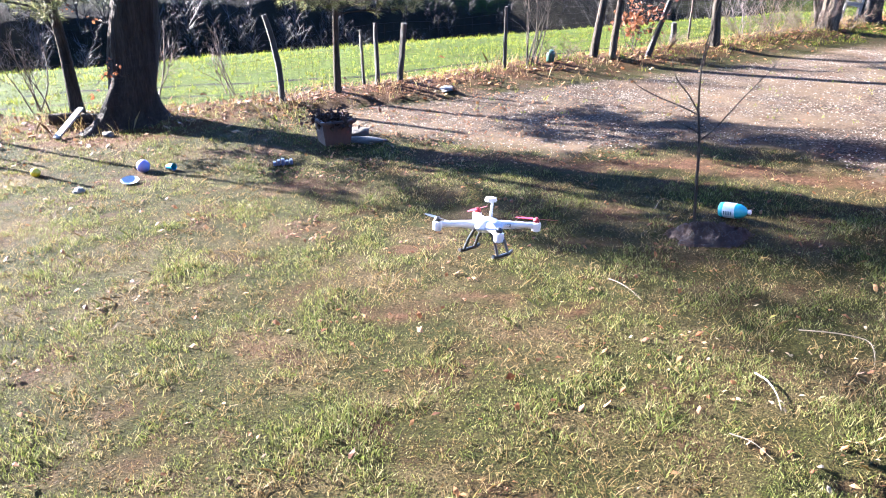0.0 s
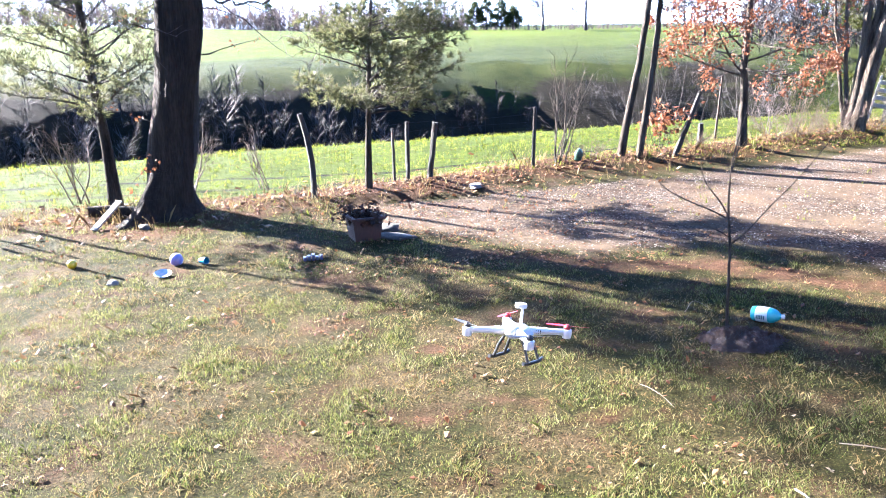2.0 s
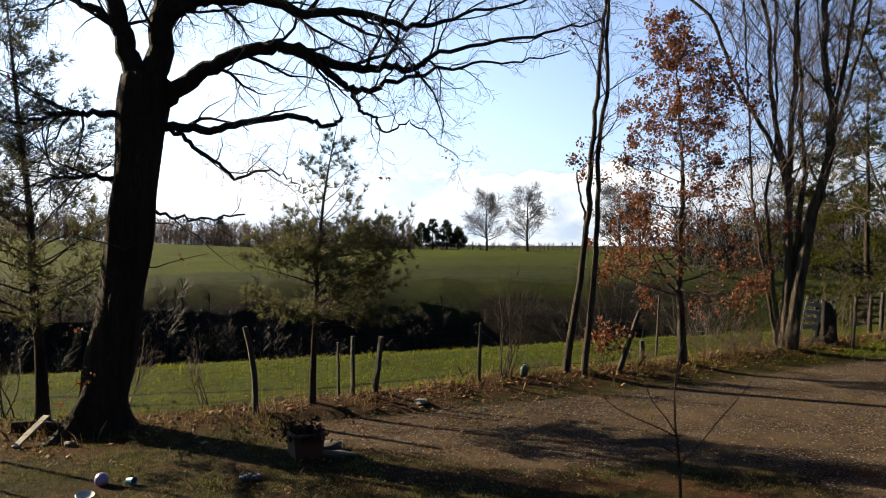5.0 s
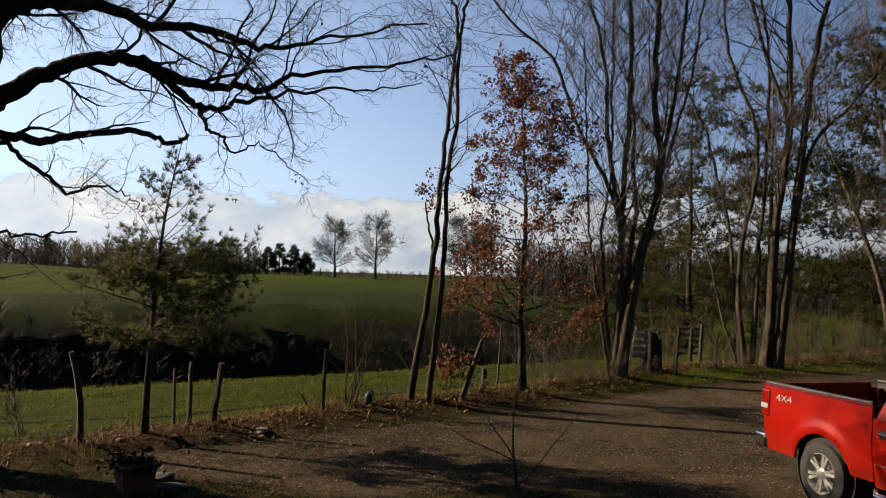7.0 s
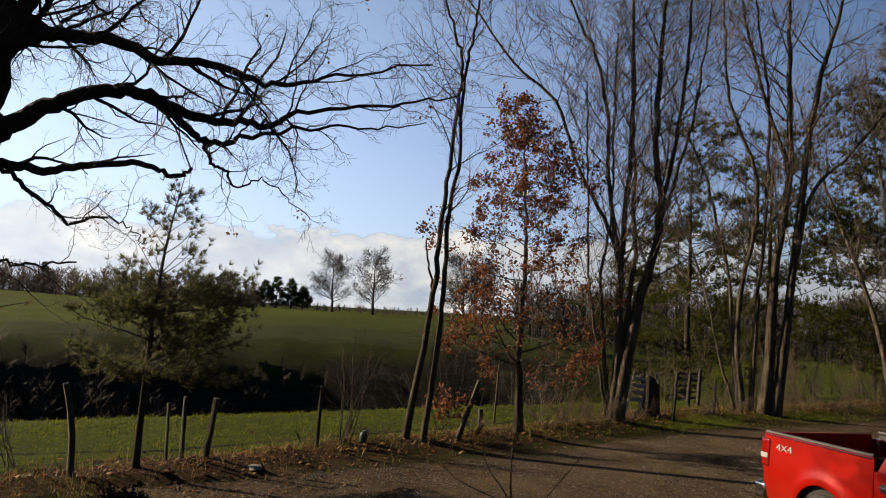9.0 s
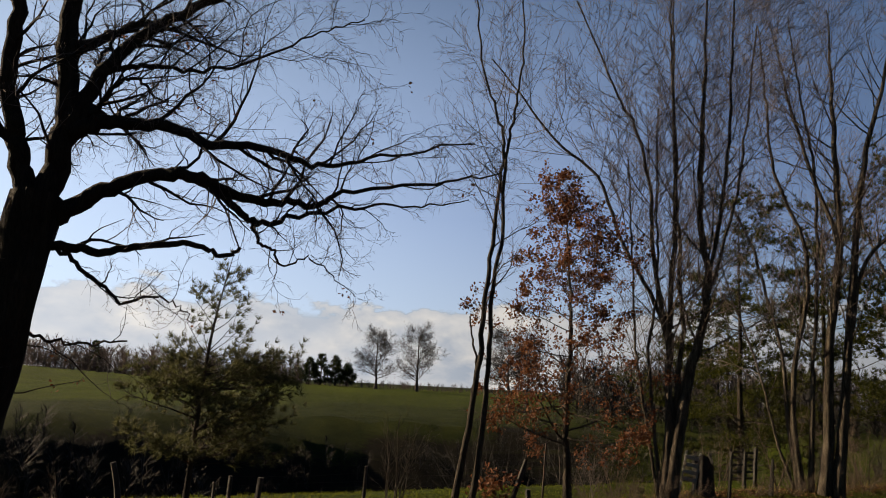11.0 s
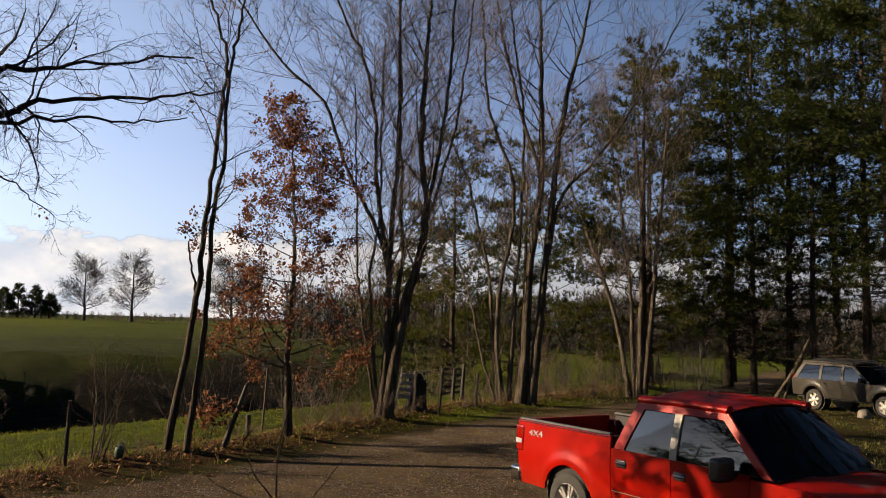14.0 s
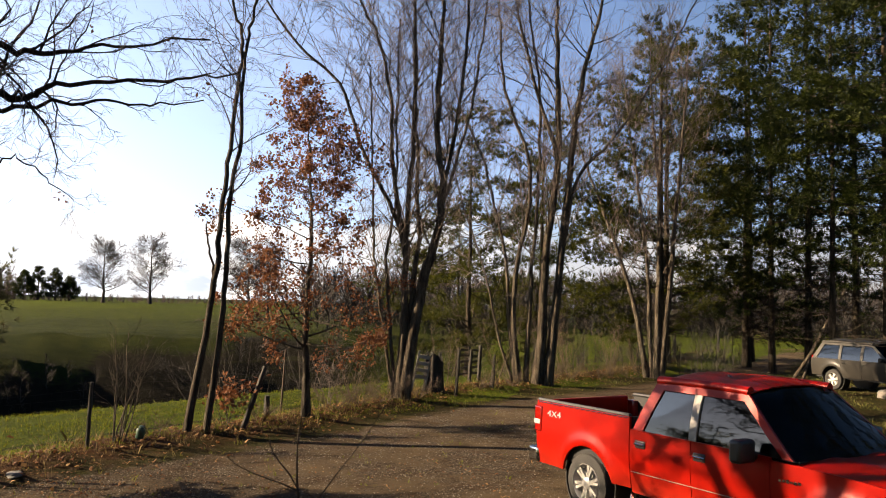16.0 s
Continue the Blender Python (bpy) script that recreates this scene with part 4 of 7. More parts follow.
def paint(name, c, dust):
    m, n, l, b = nodes_of(name)
    tc = n.new("ShaderNodeTexCoord")
    col = mixed(n, l, noisy(n, l, tc.outputs["Object"], 3, 6, 0.45, 0.8), c, tuple(v * 0.82 for v in c))
    sep = n.new("ShaderNodeSeparateXYZ")
    l.new(tc.outputs["Object"], sep.inputs[0])
    low = n.new("ShaderNodeMapRange")
    low.inputs[1].default_value, low.inputs[2].default_value, low.inputs[3].default_value, low.inputs[4].default_value = 0.45, 0.85, 0.22, 0.0
    l.new(sep.outputs[2], low.inputs[0])
    col = mixed(n, l, low.outputs[0], col, dust)
    l.new(col, b.inputs["Base Color"])
    b.inputs["Roughness"].default_value = 0.32
    b.inputs["Metallic"].default_value = 0.1
    b.inputs["Specular IOR Level"].default_value = 0.12
    b.inputs["Coat Weight"].default_value = 0.16
    b.inputs["Coat Roughness"].default_value = 0.06
    return m


def tinted(name, c, ior=1.5):
    m, n, l, b = nodes_of(name)
    b.inputs["Base Color"].default_value = (*c, 1)
    b.inputs["Transmission Weight"].default_value = 1
    b.inputs["Roughness"].default_value = 0.02
    b.inputs["IOR"].default_value = ior
    return m


GLASS = tinted("tinted window glass", (0.018, 0.022, 0.024), 1.85)
SCREEN_GLASS = tinted("windscreen glass", (0.012, 0.014, 0.015), 1.14)
RED_PAINT = paint("red truck paint", (0.56, 0.018, 0.008), (0.26, 0.12, 0.07))
# Silver kept very dark: the pines' shade is partly put into this paint.
SILVER_PAINT = paint("silver paint", (0.11, 0.104, 0.095), (0.11, 0.09, 0.07))


def side_y(z):
    """Half width of the body at height z: rounded flanks, narrowing up to the belt."""
    return 0.93 + 0.075 * math.sin(min(max((z - 0.35) / 0.75, 0), 1) * 1.75) - 0.05 * max(0, z - 1.0) ** 1.3


def flank(x0, x1, top, side, axles, radius, low=0.5, k=14):
    """One body panel between x0 and x1, cut round the wheels, with an inner skin."""
    rows = []
    cols = sorted(set(np.linspace(x0, x1, k)) | {x for a in axles for x in (a + radius * np.cos(np.linspace(0, math.pi, 15))) if x0 < x < x1})
    for f in np.linspace(0, 1, 11):
        row = []
        for x in cols:
            z0 = low
            for a in axles:
                if abs(x - a) < radius:
                    z0 = max(z0, 0.40 + math.sqrt(radius ** 2 - (x - a) ** 2))
            t = top(x)
            z = z0 + (t - z0) * f
            bulge = sum(0.035 * math.exp(-((math.hypot(x - a, z - 0.40) - radius - 0.05) / 0.09) ** 2) for a in axles)
            row.append((x, side * (side_y(z) + bulge), z))
        rows.append(row)
    s = Shape()
    g = np.array(rows)
    if side < 0:
        g = g[:, ::-1]
    s.sheet(g, (0, -side * 0.035, 0))
    return s


def wheel(root, x, y, side, r=0.40, w=0.26):
    ob = new("wheel")
    ob.parent = root
    ob.matrix_basis = Matrix.Translation((x, y, r)) @ pose(0, 0, 0, -90 * side, 0, 0)
    t = Shape()
    t.lathe([(r * 0.62, -w / 2), (r * 0.80, -w / 2 - 0.004), (r * 0.95, -w / 2 + 0.012), (r, -w / 2 + 0.05), (r * 1.003, 0), (r, w / 2 - 0.05), (r * 0.95, w / 2 - 0.012), (r * 0.80, w / 2 + 0.004), (r * 0.62, w / 2), (r * 0.60, 0)], 36)
    part("tyre", t, RUBBER, ob)
    d = Shape()
    d.lathe([(r * 0.60, w / 2 - 0.10), (r * 0.655, w / 2 - 0.005), (r * 0.63, w / 2 + 0.012), (r * 0.58, w / 2 - 0.02), (r * 0.56, w / 2 - 0.12)], 36)
    part("rim", d, ALLOY, ob)
    back = Shape()
    back.lathe([(0.02, w / 2 - 0.15), (r * 0.57, w / 2 - 0.14), (r * 0.57, w / 2 - 0.13), (0.02, w / 2 - 0.13)], 24)
    part("brake_disc", back, BLACK_TRIM, ob)
    sp = Shape()
    sp.box((r * 0.12, -0.019, w / 2 - 0.055), (r * 0.60, 0.019, w / 2 - 0.012))
    mesh = sp.mesh("spoke", ALLOY)
    for i in range(12):
        q = new("spoke", mesh)
        q.parent = ob
        q.matrix_basis = pose(0, 0, 0, 0, 0, i * 30 + 7 * (-1) ** i)
    h = Shape()
    h.lathe([(r * 0.20, w / 2 - 0.07), (r * 0.20, w / 2 - 0.012), (r * 0.14, w / 2 + 0.004), (0.01, w / 2 + 0.006)], 20)
    part("hub_cap", h, ALLOY, ob)
    return ob


def greenhouse(root, x0, x1, x2, x3, roof, belt, body, pillars, trim):
    """Cab above the belt: x0 rear foot, x1 rear of roof, x2 front of roof, x3 foot of the windscreen. pillars: x of the posts between windows."""
    def yb(z):
        return side_y(belt) - 0.03 - 0.22 * max(0, (z - belt) / (roof - belt)) ** 1.25

    def edge(z):
        f = (z - belt) / (roof - 0.10 - belt)
        return x0 + (x1 - x0) * f, x3 + (x2 - x3) * f
    zt = roof - 0.10
    for side in (-1, 1):
        # posts and rails of one side, then its panes
        a0, a3 = edge(belt)
        b0, b3 = edge(zt)
        spans = [(x0, x1, 0.17, body, "rear_pillar"), (x3, x2, 0.12, body, "front_pillar")]
        for (xa, xb, w, m, nm) in spans:
            s = Shape()
            d = w if nm == "rear_pillar" else -w
            g = [[(xa + (xb - xa) * f + e * d, side * yb(belt + (zt - belt) * f), belt + (zt - belt) * f) for e in ((0, 1) if (side > 0) == (d > 0) else (1, 0))] for f in np.linspace(0, 1, 7)]
            s.sheet(np.array(g)[:, ::-1], (0, -side * 0.05, 0))
            part(nm, s, m, root)
        rail = Shape()
        xs = np.linspace(b0, b3, 14)
        rail.tube([(x, side * (yb(zt) - 0.045), zt + 0.014 + 0.014 * math.sin((x - b0) / (b3 - b0) * math.pi)) for x in xs], [0.062] * 14, 14)
        part("roof_rail", rail, body, root)
        posts = [None] + list(pillars) + [None]
        for px in pillars:
            s = Shape()
            g = [[(px + e * 0.055 - 0.03 * f, side * (yb(belt + (zt - belt) * f) + 0.004), belt + (zt - belt) * f) for e in (-1, 1)] for f in np.linspace(0, 1, 6)]
            g = np.array(g)
            s.sheet(g if side < 0 else g[:, ::-1], (0, -side * 0.03, 0))
            part("window_post", s, trim, root, "pale satin trim on the door post")
        for i in range(len(posts) - 1):
            def lim(f, i=i):
                lo = (x0 + 0.10 + (x1 - x0) * f) if posts[i] is None else posts[i] + 0.055 - 0.03 * f
                hi = (x3 - 0.09 + (x2 - x3) * f) if posts[i + 1] is None else posts[i + 1] - 0.055 - 0.03 * f
                return lo, hi
            s = Shape()
            g = [[(lo + (hi - lo) * e, side * (yb(belt + (zt - belt) * f) - 0.018), belt + (zt - belt) * f) for e in np.linspace(0, 1, 5)] for f in np.linspace(0, 1, 6) for lo, hi in (lim(f),)]
            g = np.array(g)
            s.sheet(g if side < 0 else g[:, ::-1], (0, -side * 0.006, 0))
            part("side_window", s, GLASS, root, "dark tinted side window")
        head = Shape()
        lo_f, hi_f = 0.86, 1.0
        g = [[(x0 + 0.05 + (x1 - x0) * f + (x3 + (x2 - x3) * f - x0 - (x1 - x0) * f - 0.10) * e, side * (yb(belt + (zt - belt) * f) + 0.005), belt + (zt - belt) * f) for e in np.linspace(0, 1, 9)] for f in np.linspace(lo_f, hi_f, 4)]
        g = np.array(g)
        head.sheet(g if side < 0 else g[:, ::-1], (0, -side * 0.03, 0))
        part("door_frame_top", head, body, root)
    r = Shape()

    def crown_z(x, y):
        nose = 0.055 * max(0, (x - (x2 - 0.34)) / 0.36) ** 2 + 0.05 * max(0, ((x1 + 0.2) - x) / 0.22) ** 2
        return zt + (0.13 - nose) * math.cos(y * 1.52) ** 0.75 + 0.004 * math.cos(y * 26) * (abs(y) < 0.7)
    g = [[(x, y * (yb(zt) - 0.022), crown_z(x, y)) for y in np.sin(np.linspace(-1.5708, 1.5708, 45))] for x in np.linspace(x1 - 0.02, x2 + 0.02, 22)]
    r.sheet(g, (0, 0, -0.012))
    part("roof", r, body, root)
    for nm, xa, xb in (("windscreen", x3, x2), ("rear_window", x0, x1)):
        s = Shape()
        bow = 0.10 if nm == "windscreen" else -0.04
        g = [[(xa + (xb - xa) * f + bow * (1 - y * y), y * (yb(belt + (zt - belt) * f) - 0.03), belt + (zt + 0.05 * (1 - y * y) - belt) * f) for y in np.linspace(-1, 1, 13)] for f in np.linspace(0, 1, 7)]
        s.sheet(g, (-0.006 if nm == "windscreen" else 0.006, 0, 0))
        part(nm, s, SCREEN_GLASS if nm == "windscreen" else GLASS, root)


def seat(root, x, y):
    s = Shape()
    s.box((x, y - 0.25, 0.75), (x + 0.5, y + 0.25, 0.98))
    s.box((x - 0.12, y - 0.25, 0.9), (x + 0.06, y + 0.25, 1.42))
    s.box((x - 0.10, y - 0.13, 1.46), (x + 0.0, y + 0.13, 1.64))
    bevel(part("car_seat", s, DARK_CLOTH, root), 0.05, 3)


def pickup(m, label, body=None):
    body = body or RED_PAINT
    root = thing("pickup_truck", m, label, "truck")
    ax = (1.2, 4.92)
    rad = 0.50
    belt = 1.25

    def bed_top(x):
        return 1.40

    def cab_top(x):
        return belt + 0.05 * max(0, (x - 4.0)) * -1

    def fender_top(x):
        return 1.215 - 0.09 * ((x - 4.1) / 1.75) ** 2
    for side in (-1, 1):
        part("bed_side", flank(0.12, 2.02, bed_top, side, ax, rad), body, root)
        rd = part("rear_door", flank(2.035, 3.02, cab_top, side, ax, rad, 0.45), body, root)
        fd = part("front_door", flank(3.03, 4.10, cab_top, side, ax, rad, 0.45), body, root)
        part("fender", flank(4.11, 5.80, fender_top, side, ax, rad, 0.5), body, root)
        for door, x in ((rd, 2.22), (fd, 3.16)):
            h = Shape()
            y = side * (side_y(1.08) + 0.012)
            h.box((x - 0.09, min(y, y - side * 0.03), 1.03), (x + 0.09, max(y, y - side * 0.03), 1.13))
            bevel(part("handle_cup", h, BLACK_TRIM, door), 0.015)
            h = Shape()
            h.tube([(x - 0.08, y + side * 0.005, 1.085), (x - 0.05, y + side * 0.03, 1.09), (x + 0.05, y + side * 0.03, 1.09), (x + 0.08, y + side * 0.005, 1.085)], [0.014] * 4, 8)
            part("door_handle", h, CHROME, door, "chrome door handle")
        line = Shape()
        line.tube([(x, side * (side_y(0.72) + 0.002), 0.72) for x in np.linspace(2.05, 4.08, 8)], [0.006] * 8, 6)
        part("side_crease", line, TAN_TRIM, root, "pale pinstripe along the doors")
        cap = Shape()
        cap.tube([(x, side * (side_y(1.4) - 0.035), 1.405) for x in np.linspace(0.13, 2.0, 6)], [0.035] * 6, 8)
        liner = Shape()
        liner.box((0.15, min(side * 0.925, side * 0.945), 0.70), (1.99, max(side * 0.925, side * 0.945), 1.395))
        part("bed_liner", liner, BLACK_TRIM, root, "black plastic bed liner")
        part("bed_rail", cap, BLACK_TRIM, root, "black plastic bed rail cap")
        edge = Shape()
        edge.tube([(x, side * (side_y(1.37) + 0.004), 1.385) for x in np.linspace(0.16, 2.0, 6)], [0.007] * 6, 6)
        part("bed_edge", edge, CHROME, root, "bright edge strip along the bed")
        step = Shape()
        step.tube([(2.0, side * 0.90, 0.42), (2.1, side * 1.0, 0.36), (4.0, side * 1.0, 0.36), (4.12, side * 0.90, 0.42)], [0.042] * 4, 12)
        part("step_bar", step, CHROME, root, "chrome tube step bar")
        for a in ax:
            wheel(root, a, side * 0.86, side)
            well = Shape()
            well.lathe([(0.02, -0.18), (0.51, -0.18), (0.51, 0.14), (0.49, 0.14), (0.49, -0.16), (0.02, -0.16)], 28, Matrix.Translation((a, side * 0.78, 0.42)) @ pose(0, 0, 0, -90 * side, 0, 0))
            part("wheel_well", well, BLACK_TRIM, root)
        arm = Shape()
        arm.tube([(3.88, side * 0.93, 1.22), (3.92, side * 1.02, 1.24), (3.92, side * 1.10, 1.26)], [0.05, 0.045, 0.05], 8)
        mir = part("door_mirror", arm, BLACK_TRIM, root, "black towing mirror")
        shell = Shape()
        shell.box((3.83, min(side * 1.05, side * 1.33), 1.17), (3.98, max(side * 1.05, side * 1.33), 1.42))
        bevel(part("mirror_shell", shell, BLACK_TRIM, mir), 0.04, 3)
        g = Shape()
        g.box((3.822, min(side * 1.08, side * 1.30), 1.20), (3.829, max(side * 1.08, side * 1.30), 1.39))
        part("mirror_glass", g, CHROME, mir)
        tl = Shape()
        tl.box((0.075, min(side * 0.82, side * 1.016), 0.95), (0.25, max(side * 0.82, side * 1.016), 1.33))
        bevel(part("tail_lamp", tl, RED_LENS, root), 0.03, 3)
        wedge = Shape()
        wedge.box((0.07, min(side * 0.86, side * 1.02), 1.06), (0.22, max(side * 0.86, side * 1.02), 1.14))
        bevel(part("reversing_lamp", wedge, CLEAR_LENS, root, "pale reversing lamp"), 0.015)
        hl = Shape()
        hl.box((5.62, min(side * 0.62, side * 0.965), 0.86), (5.90, max(side * 0.62, side * 0.965), 1.08))
        lamp = bevel(part("headlight", hl, CLEAR_LENS, root), 0.04, 3)
        am = Shape()
        am.box((5.56, min(side * 0.90, side * 0.985), 0.88), (5.70, max(side * 0.90, side * 0.985), 1.05))
        bevel(part("side_marker", am, AMBER_LENS, lamp), 0.02)
        # badge on the fender: short pale bars
        for i in range(6):
            bar = Shape()
            y = side * (side_y(1.0) + 0.008)
            bar.box((4.22 + i * 0.045, min(y, y + side * 0.004), 1.02 + 0.008 * (i % 2)), (4.252 + i * 0.045, max(y, y + side * 0.004), 1.045 + 0.006 * (i % 3)))
            part("badge_bar", bar, CHROME, root)
        # lettering on the bed side
        txt = bpy.data.curves.new("lettering", "FONT")
        txt.body, txt.size, txt.extrude, txt.align_x = "4X4", 0.125, 0.002, "CENTER"
        txt.materials.append(CLEAR_LENS)
        o = new("lettering", txt)
        o.parent = root
        o.matrix_basis = Matrix.Translation((0.52, side * (side_y(1.22) + 0.006), 1.20)) @ (pose(0, 0, 0, 90, 0, 0) if side < 0 else pose(0, 0, 0, 90, 0, 180)) @ Matrix.Scale(1.45, 4, (1, 0, 0))
        tagged(o, "white 4X4 lettering on the bed side")
    greenhouse(root, 2.05, 2.30, 3.66, 4.36, 1.96, belt - 0.01, body, [3.02], TAN_TRIM)
    s = Shape()
    s.box((0.16, -0.93, 0.62), (2.0, 0.93, 0.74))
    part("bed_floor", s, BLACK_TRIM, root)
    s = Shape()
    s.box((0.08, -0.82, 0.66), (0.14, 0.82, 1.40))
    bevel(part("tailgate", s, body, root), 0.02)
    s = Shape()
    s.box((2.0, -0.94, 0.62), (2.04, 0.94, 1.40))
    part("bed_front_panel", s, BLACK_TRIM, root)
    s = Shape()
    s.box((2.04, -0.9, 0.45), (4.15, 0.9, 0.6))
    s.box((0.2, -0.45, 0.42), (5.6, 0.45, 0.6))
    part("chassis", s, BLACK_TRIM, root)
    s = Shape()
    s.box((-0.08, -1.0, 0.50), (0.16, 1.0, 0.72))
    bevel(part("rear_bumper", s, CHROME, root, "chrome rear bumper"), 0.04, 3)
    s = Shape()
    s.box((0.02, -0.06, 0.38), (0.3, 0.06, 0.46))
    part("tow_hitch", s, BLACK_TRIM, root)
    s = Shape()
    g = [[(x, y * (side_y(1.15) - 0.02 - 0.05 * ((x - 4.3) / 1.5) ** 3), 1.235 - 0.10 * ((x - 4.25) / 1.6) ** 2 - 0.05 * y ** 4 + 0.022 * math.exp(-((abs(y) - 0.42) / 0.22) ** 2)) for y in np.linspace(-1, 1, 31)] for x in np.linspace(4.22, 5.86, 17)]
    s.sheet(g, (0, 0, -0.03))
    part("hood", s, body, root)
    s = Shape()
    s.box((4.10, -0.86, 1.10), (4.36, 0.86, 1.235))
    part("cowl", s, BLACK_TRIM, root)
    s = Shape()
    s.box((5.60, -0.60, 0.79), (5.86, 0.60, 1.075))
    gr = bevel(part("grille_shell", s, CHROME, root, "chrome grille surround"), 0.05, 3)
    s = Shape()
    s.box((5.84, -0.56, 0.83), (5.875, 0.56, 1.04))
    part("grille_mesh", s, BLACK_TRIM, gr)
    bar = Shape()
    bar.box((5.86, -0.555, -0.014), (5.895, 0.555, 0.014))
    bm = bar.mesh("grille_bar", CHROME)
    for i in range(3):
        o = new("grille_bar", bm)
        o.parent = gr
        o.matrix_basis = Matrix.Translation((0, 0, 0.89 + 0.07 * i))
    s = Shape()
    s.box((5.55, -0.98, 0.48), (5.98, 0.98, 0.78))
    bevel(part("front_bumper", s, CHROME, root), 0.06, 3)
    s = Shape()
    s.box((3.95, -0.82, 0.9), (4.3, 0.82, 1.18))
    bevel(part("dashboard", s, BLACK_TRIM, root), 0.05)
    for x in (2.45, 3.3):
        for y in (-0.42, 0.42):
            seat(root, x, y)
    w = Shape()
    w.tube([(3.86 + 0.05 * math.cos(a), 0.42 + 0.19 * math.sin(a), 1.17 + 0.18 * math.cos(a)) for a in np.linspace(0, 6.283, 20)], [0.014] * 20, 6)
    part("steering_wheel", w, BLACK_TRIM, root)
    ant = Shape()
    ant.tube([(3.0, -0.25, 1.955), (2.96, -0.25, 2.0)], [0.03, 0.008], 8)
    part("roof_aerial", ant, BLACK_TRIM, root)
    return root


def sport_utility(m, label):
    """A boxy four-door wagon."""
    root = thing("sport_utility_vehicle", m, label, "car")
    ax, rad, belt = (1.0, 3.85), 0.46, 1.12

    def top(x):
        return belt

    def ftop(x):
        return 1.08 - 0.06 * ((x - 3.2) / 1.5) ** 2
    for side in (-1, 1):
        part("rear_quarter", flank(0.08, 1.35, top, side, ax, rad), SILVER_PAINT, root)
        for nm, a, b in (("rear_door", 1.36, 2.2), ("front_door", 2.21, 3.15)):
            d = part(nm, flank(a, b, top, side, ax, rad, 0.48), SILVER_PAINT, root)
            h = Shape()
            h.tube([(a + 0.06, side * (side_y(1.0) + 0.02), 1.0), (a + 0.2, side * (side_y(1.0) + 0.02), 1.0)], [0.015] * 2, 6)
            part("door_handle", h, BLACK_TRIM, d)
        part("fender", flank(3.16, 4.7, ftop, side, ax, rad), SILVER_PAINT, root)
        for a in ax:
            wheel(root, a, side * 0.84, side, 0.37, 0.24)
            well = Shape()
            well.lathe([(0.02, -0.18), (0.47, -0.18), (0.47, 0.14), (0.45, 0.14), (0.45, -0.16), (0.02, -0.16)], 24, Matrix.Translation((a, side * 0.78, 0.40)) @ pose(0, 0, 0, -90 * side, 0, 0))
            part("wheel_well", well, BLACK_TRIM, root)
        s = Shape()
        s.box((3.0, min(side * 0.98, side * 1.16), 1.12), (3.12, max(side * 0.98, side * 1.16), 1.28))
        bevel(part("door_mirror", s, BLACK_TRIM, root), 0.03)
        s = Shape()
        s.box((0.05, min(side * 0.78, side * 0.95), 0.7), (0.16, max(side * 0.78, side * 0.95), 1.2))
        bevel(part("tail_lamp", s, RED_LENS, root), 0.02)
        s = Shape()
        s.box((4.55, min(side * 0.55, side * 0.93), 0.78), (4.76, max(side * 0.55, side * 0.93), 0.95))
        bevel(part("headlight", s, CLEAR_LENS, root), 0.03)
        s = Shape()
        s.tube([(0.7, side * 0.6, 1.80), (0.8, side * 0.6, 1.85), (2.3, side * 0.6, 1.85), (2.4, side * 0.6, 1.80)], [0.018] * 4, 6)
        part("roof_rack", s, BLACK_TRIM, root)
    greenhouse(root, 0.12, 0.42, 2.55, 3.30, 1.80, belt, SILVER_PAINT, [1.3, 2.2], SILVER_PAINT)
    s = Shape()
    s.sheet([[(x, y * 0.93, 1.10 - 0.08 * ((x - 3.2) / 1.5) ** 2 - 0.04 * y ** 4) for y in np.linspace(-1, 1, 13)] for x in np.linspace(3.2, 4.72, 10)], (0, 0, -0.03))
    part("hood", s, SILVER_PAINT, root)
    s = Shape()
    s.box((0.04, -0.93, 0.5), (0.12, 0.93, belt))
    bevel(part("tailgate", s, SILVER_PAINT, root), 0.02)
    s = Shape()
    s.box((0.2, -0.85, 0.42), (4.6, 0.85, 0.58))
    part("chassis", s, BLACK_TRIM, root)
    s = Shape()
    s.box((4.5, -0.93, 0.46), (4.86, 0.93, 0.72))
    bevel(part("front_bumper", s, SILVER_PAINT, root), 0.05)
    s = Shape()
    s.box((4.6, -0.5, 0.74), (4.74, 0.5, 1.0))
    bevel(part("grille", s, BLACK_TRIM, root), 0.02)
    for x in (1.5, 2.4):
        for y in (-0.4, 0.4):
            seat(root, x, y)
    return root


pickup(Matrix.Translation((8.25, 9.95, rest(8.25, 7.5) + 0.01)) @ pose(0, 0, 0, 0, 0, -88.5), "red crew-cab pickup truck with chrome bumpers, parked on the gravel drive")
sport_utility(Matrix.Translation((28.2, 19.6, rest(27.5, 18) + 0.01)) @ pose(0, 0, 0, 0, 0, -96), "silver sport utility vehicle parked in the shade of the pines")


# ---------------------------------------------------------------- tall pines and thickets past the drive
PINES = "tall pines past the drive"
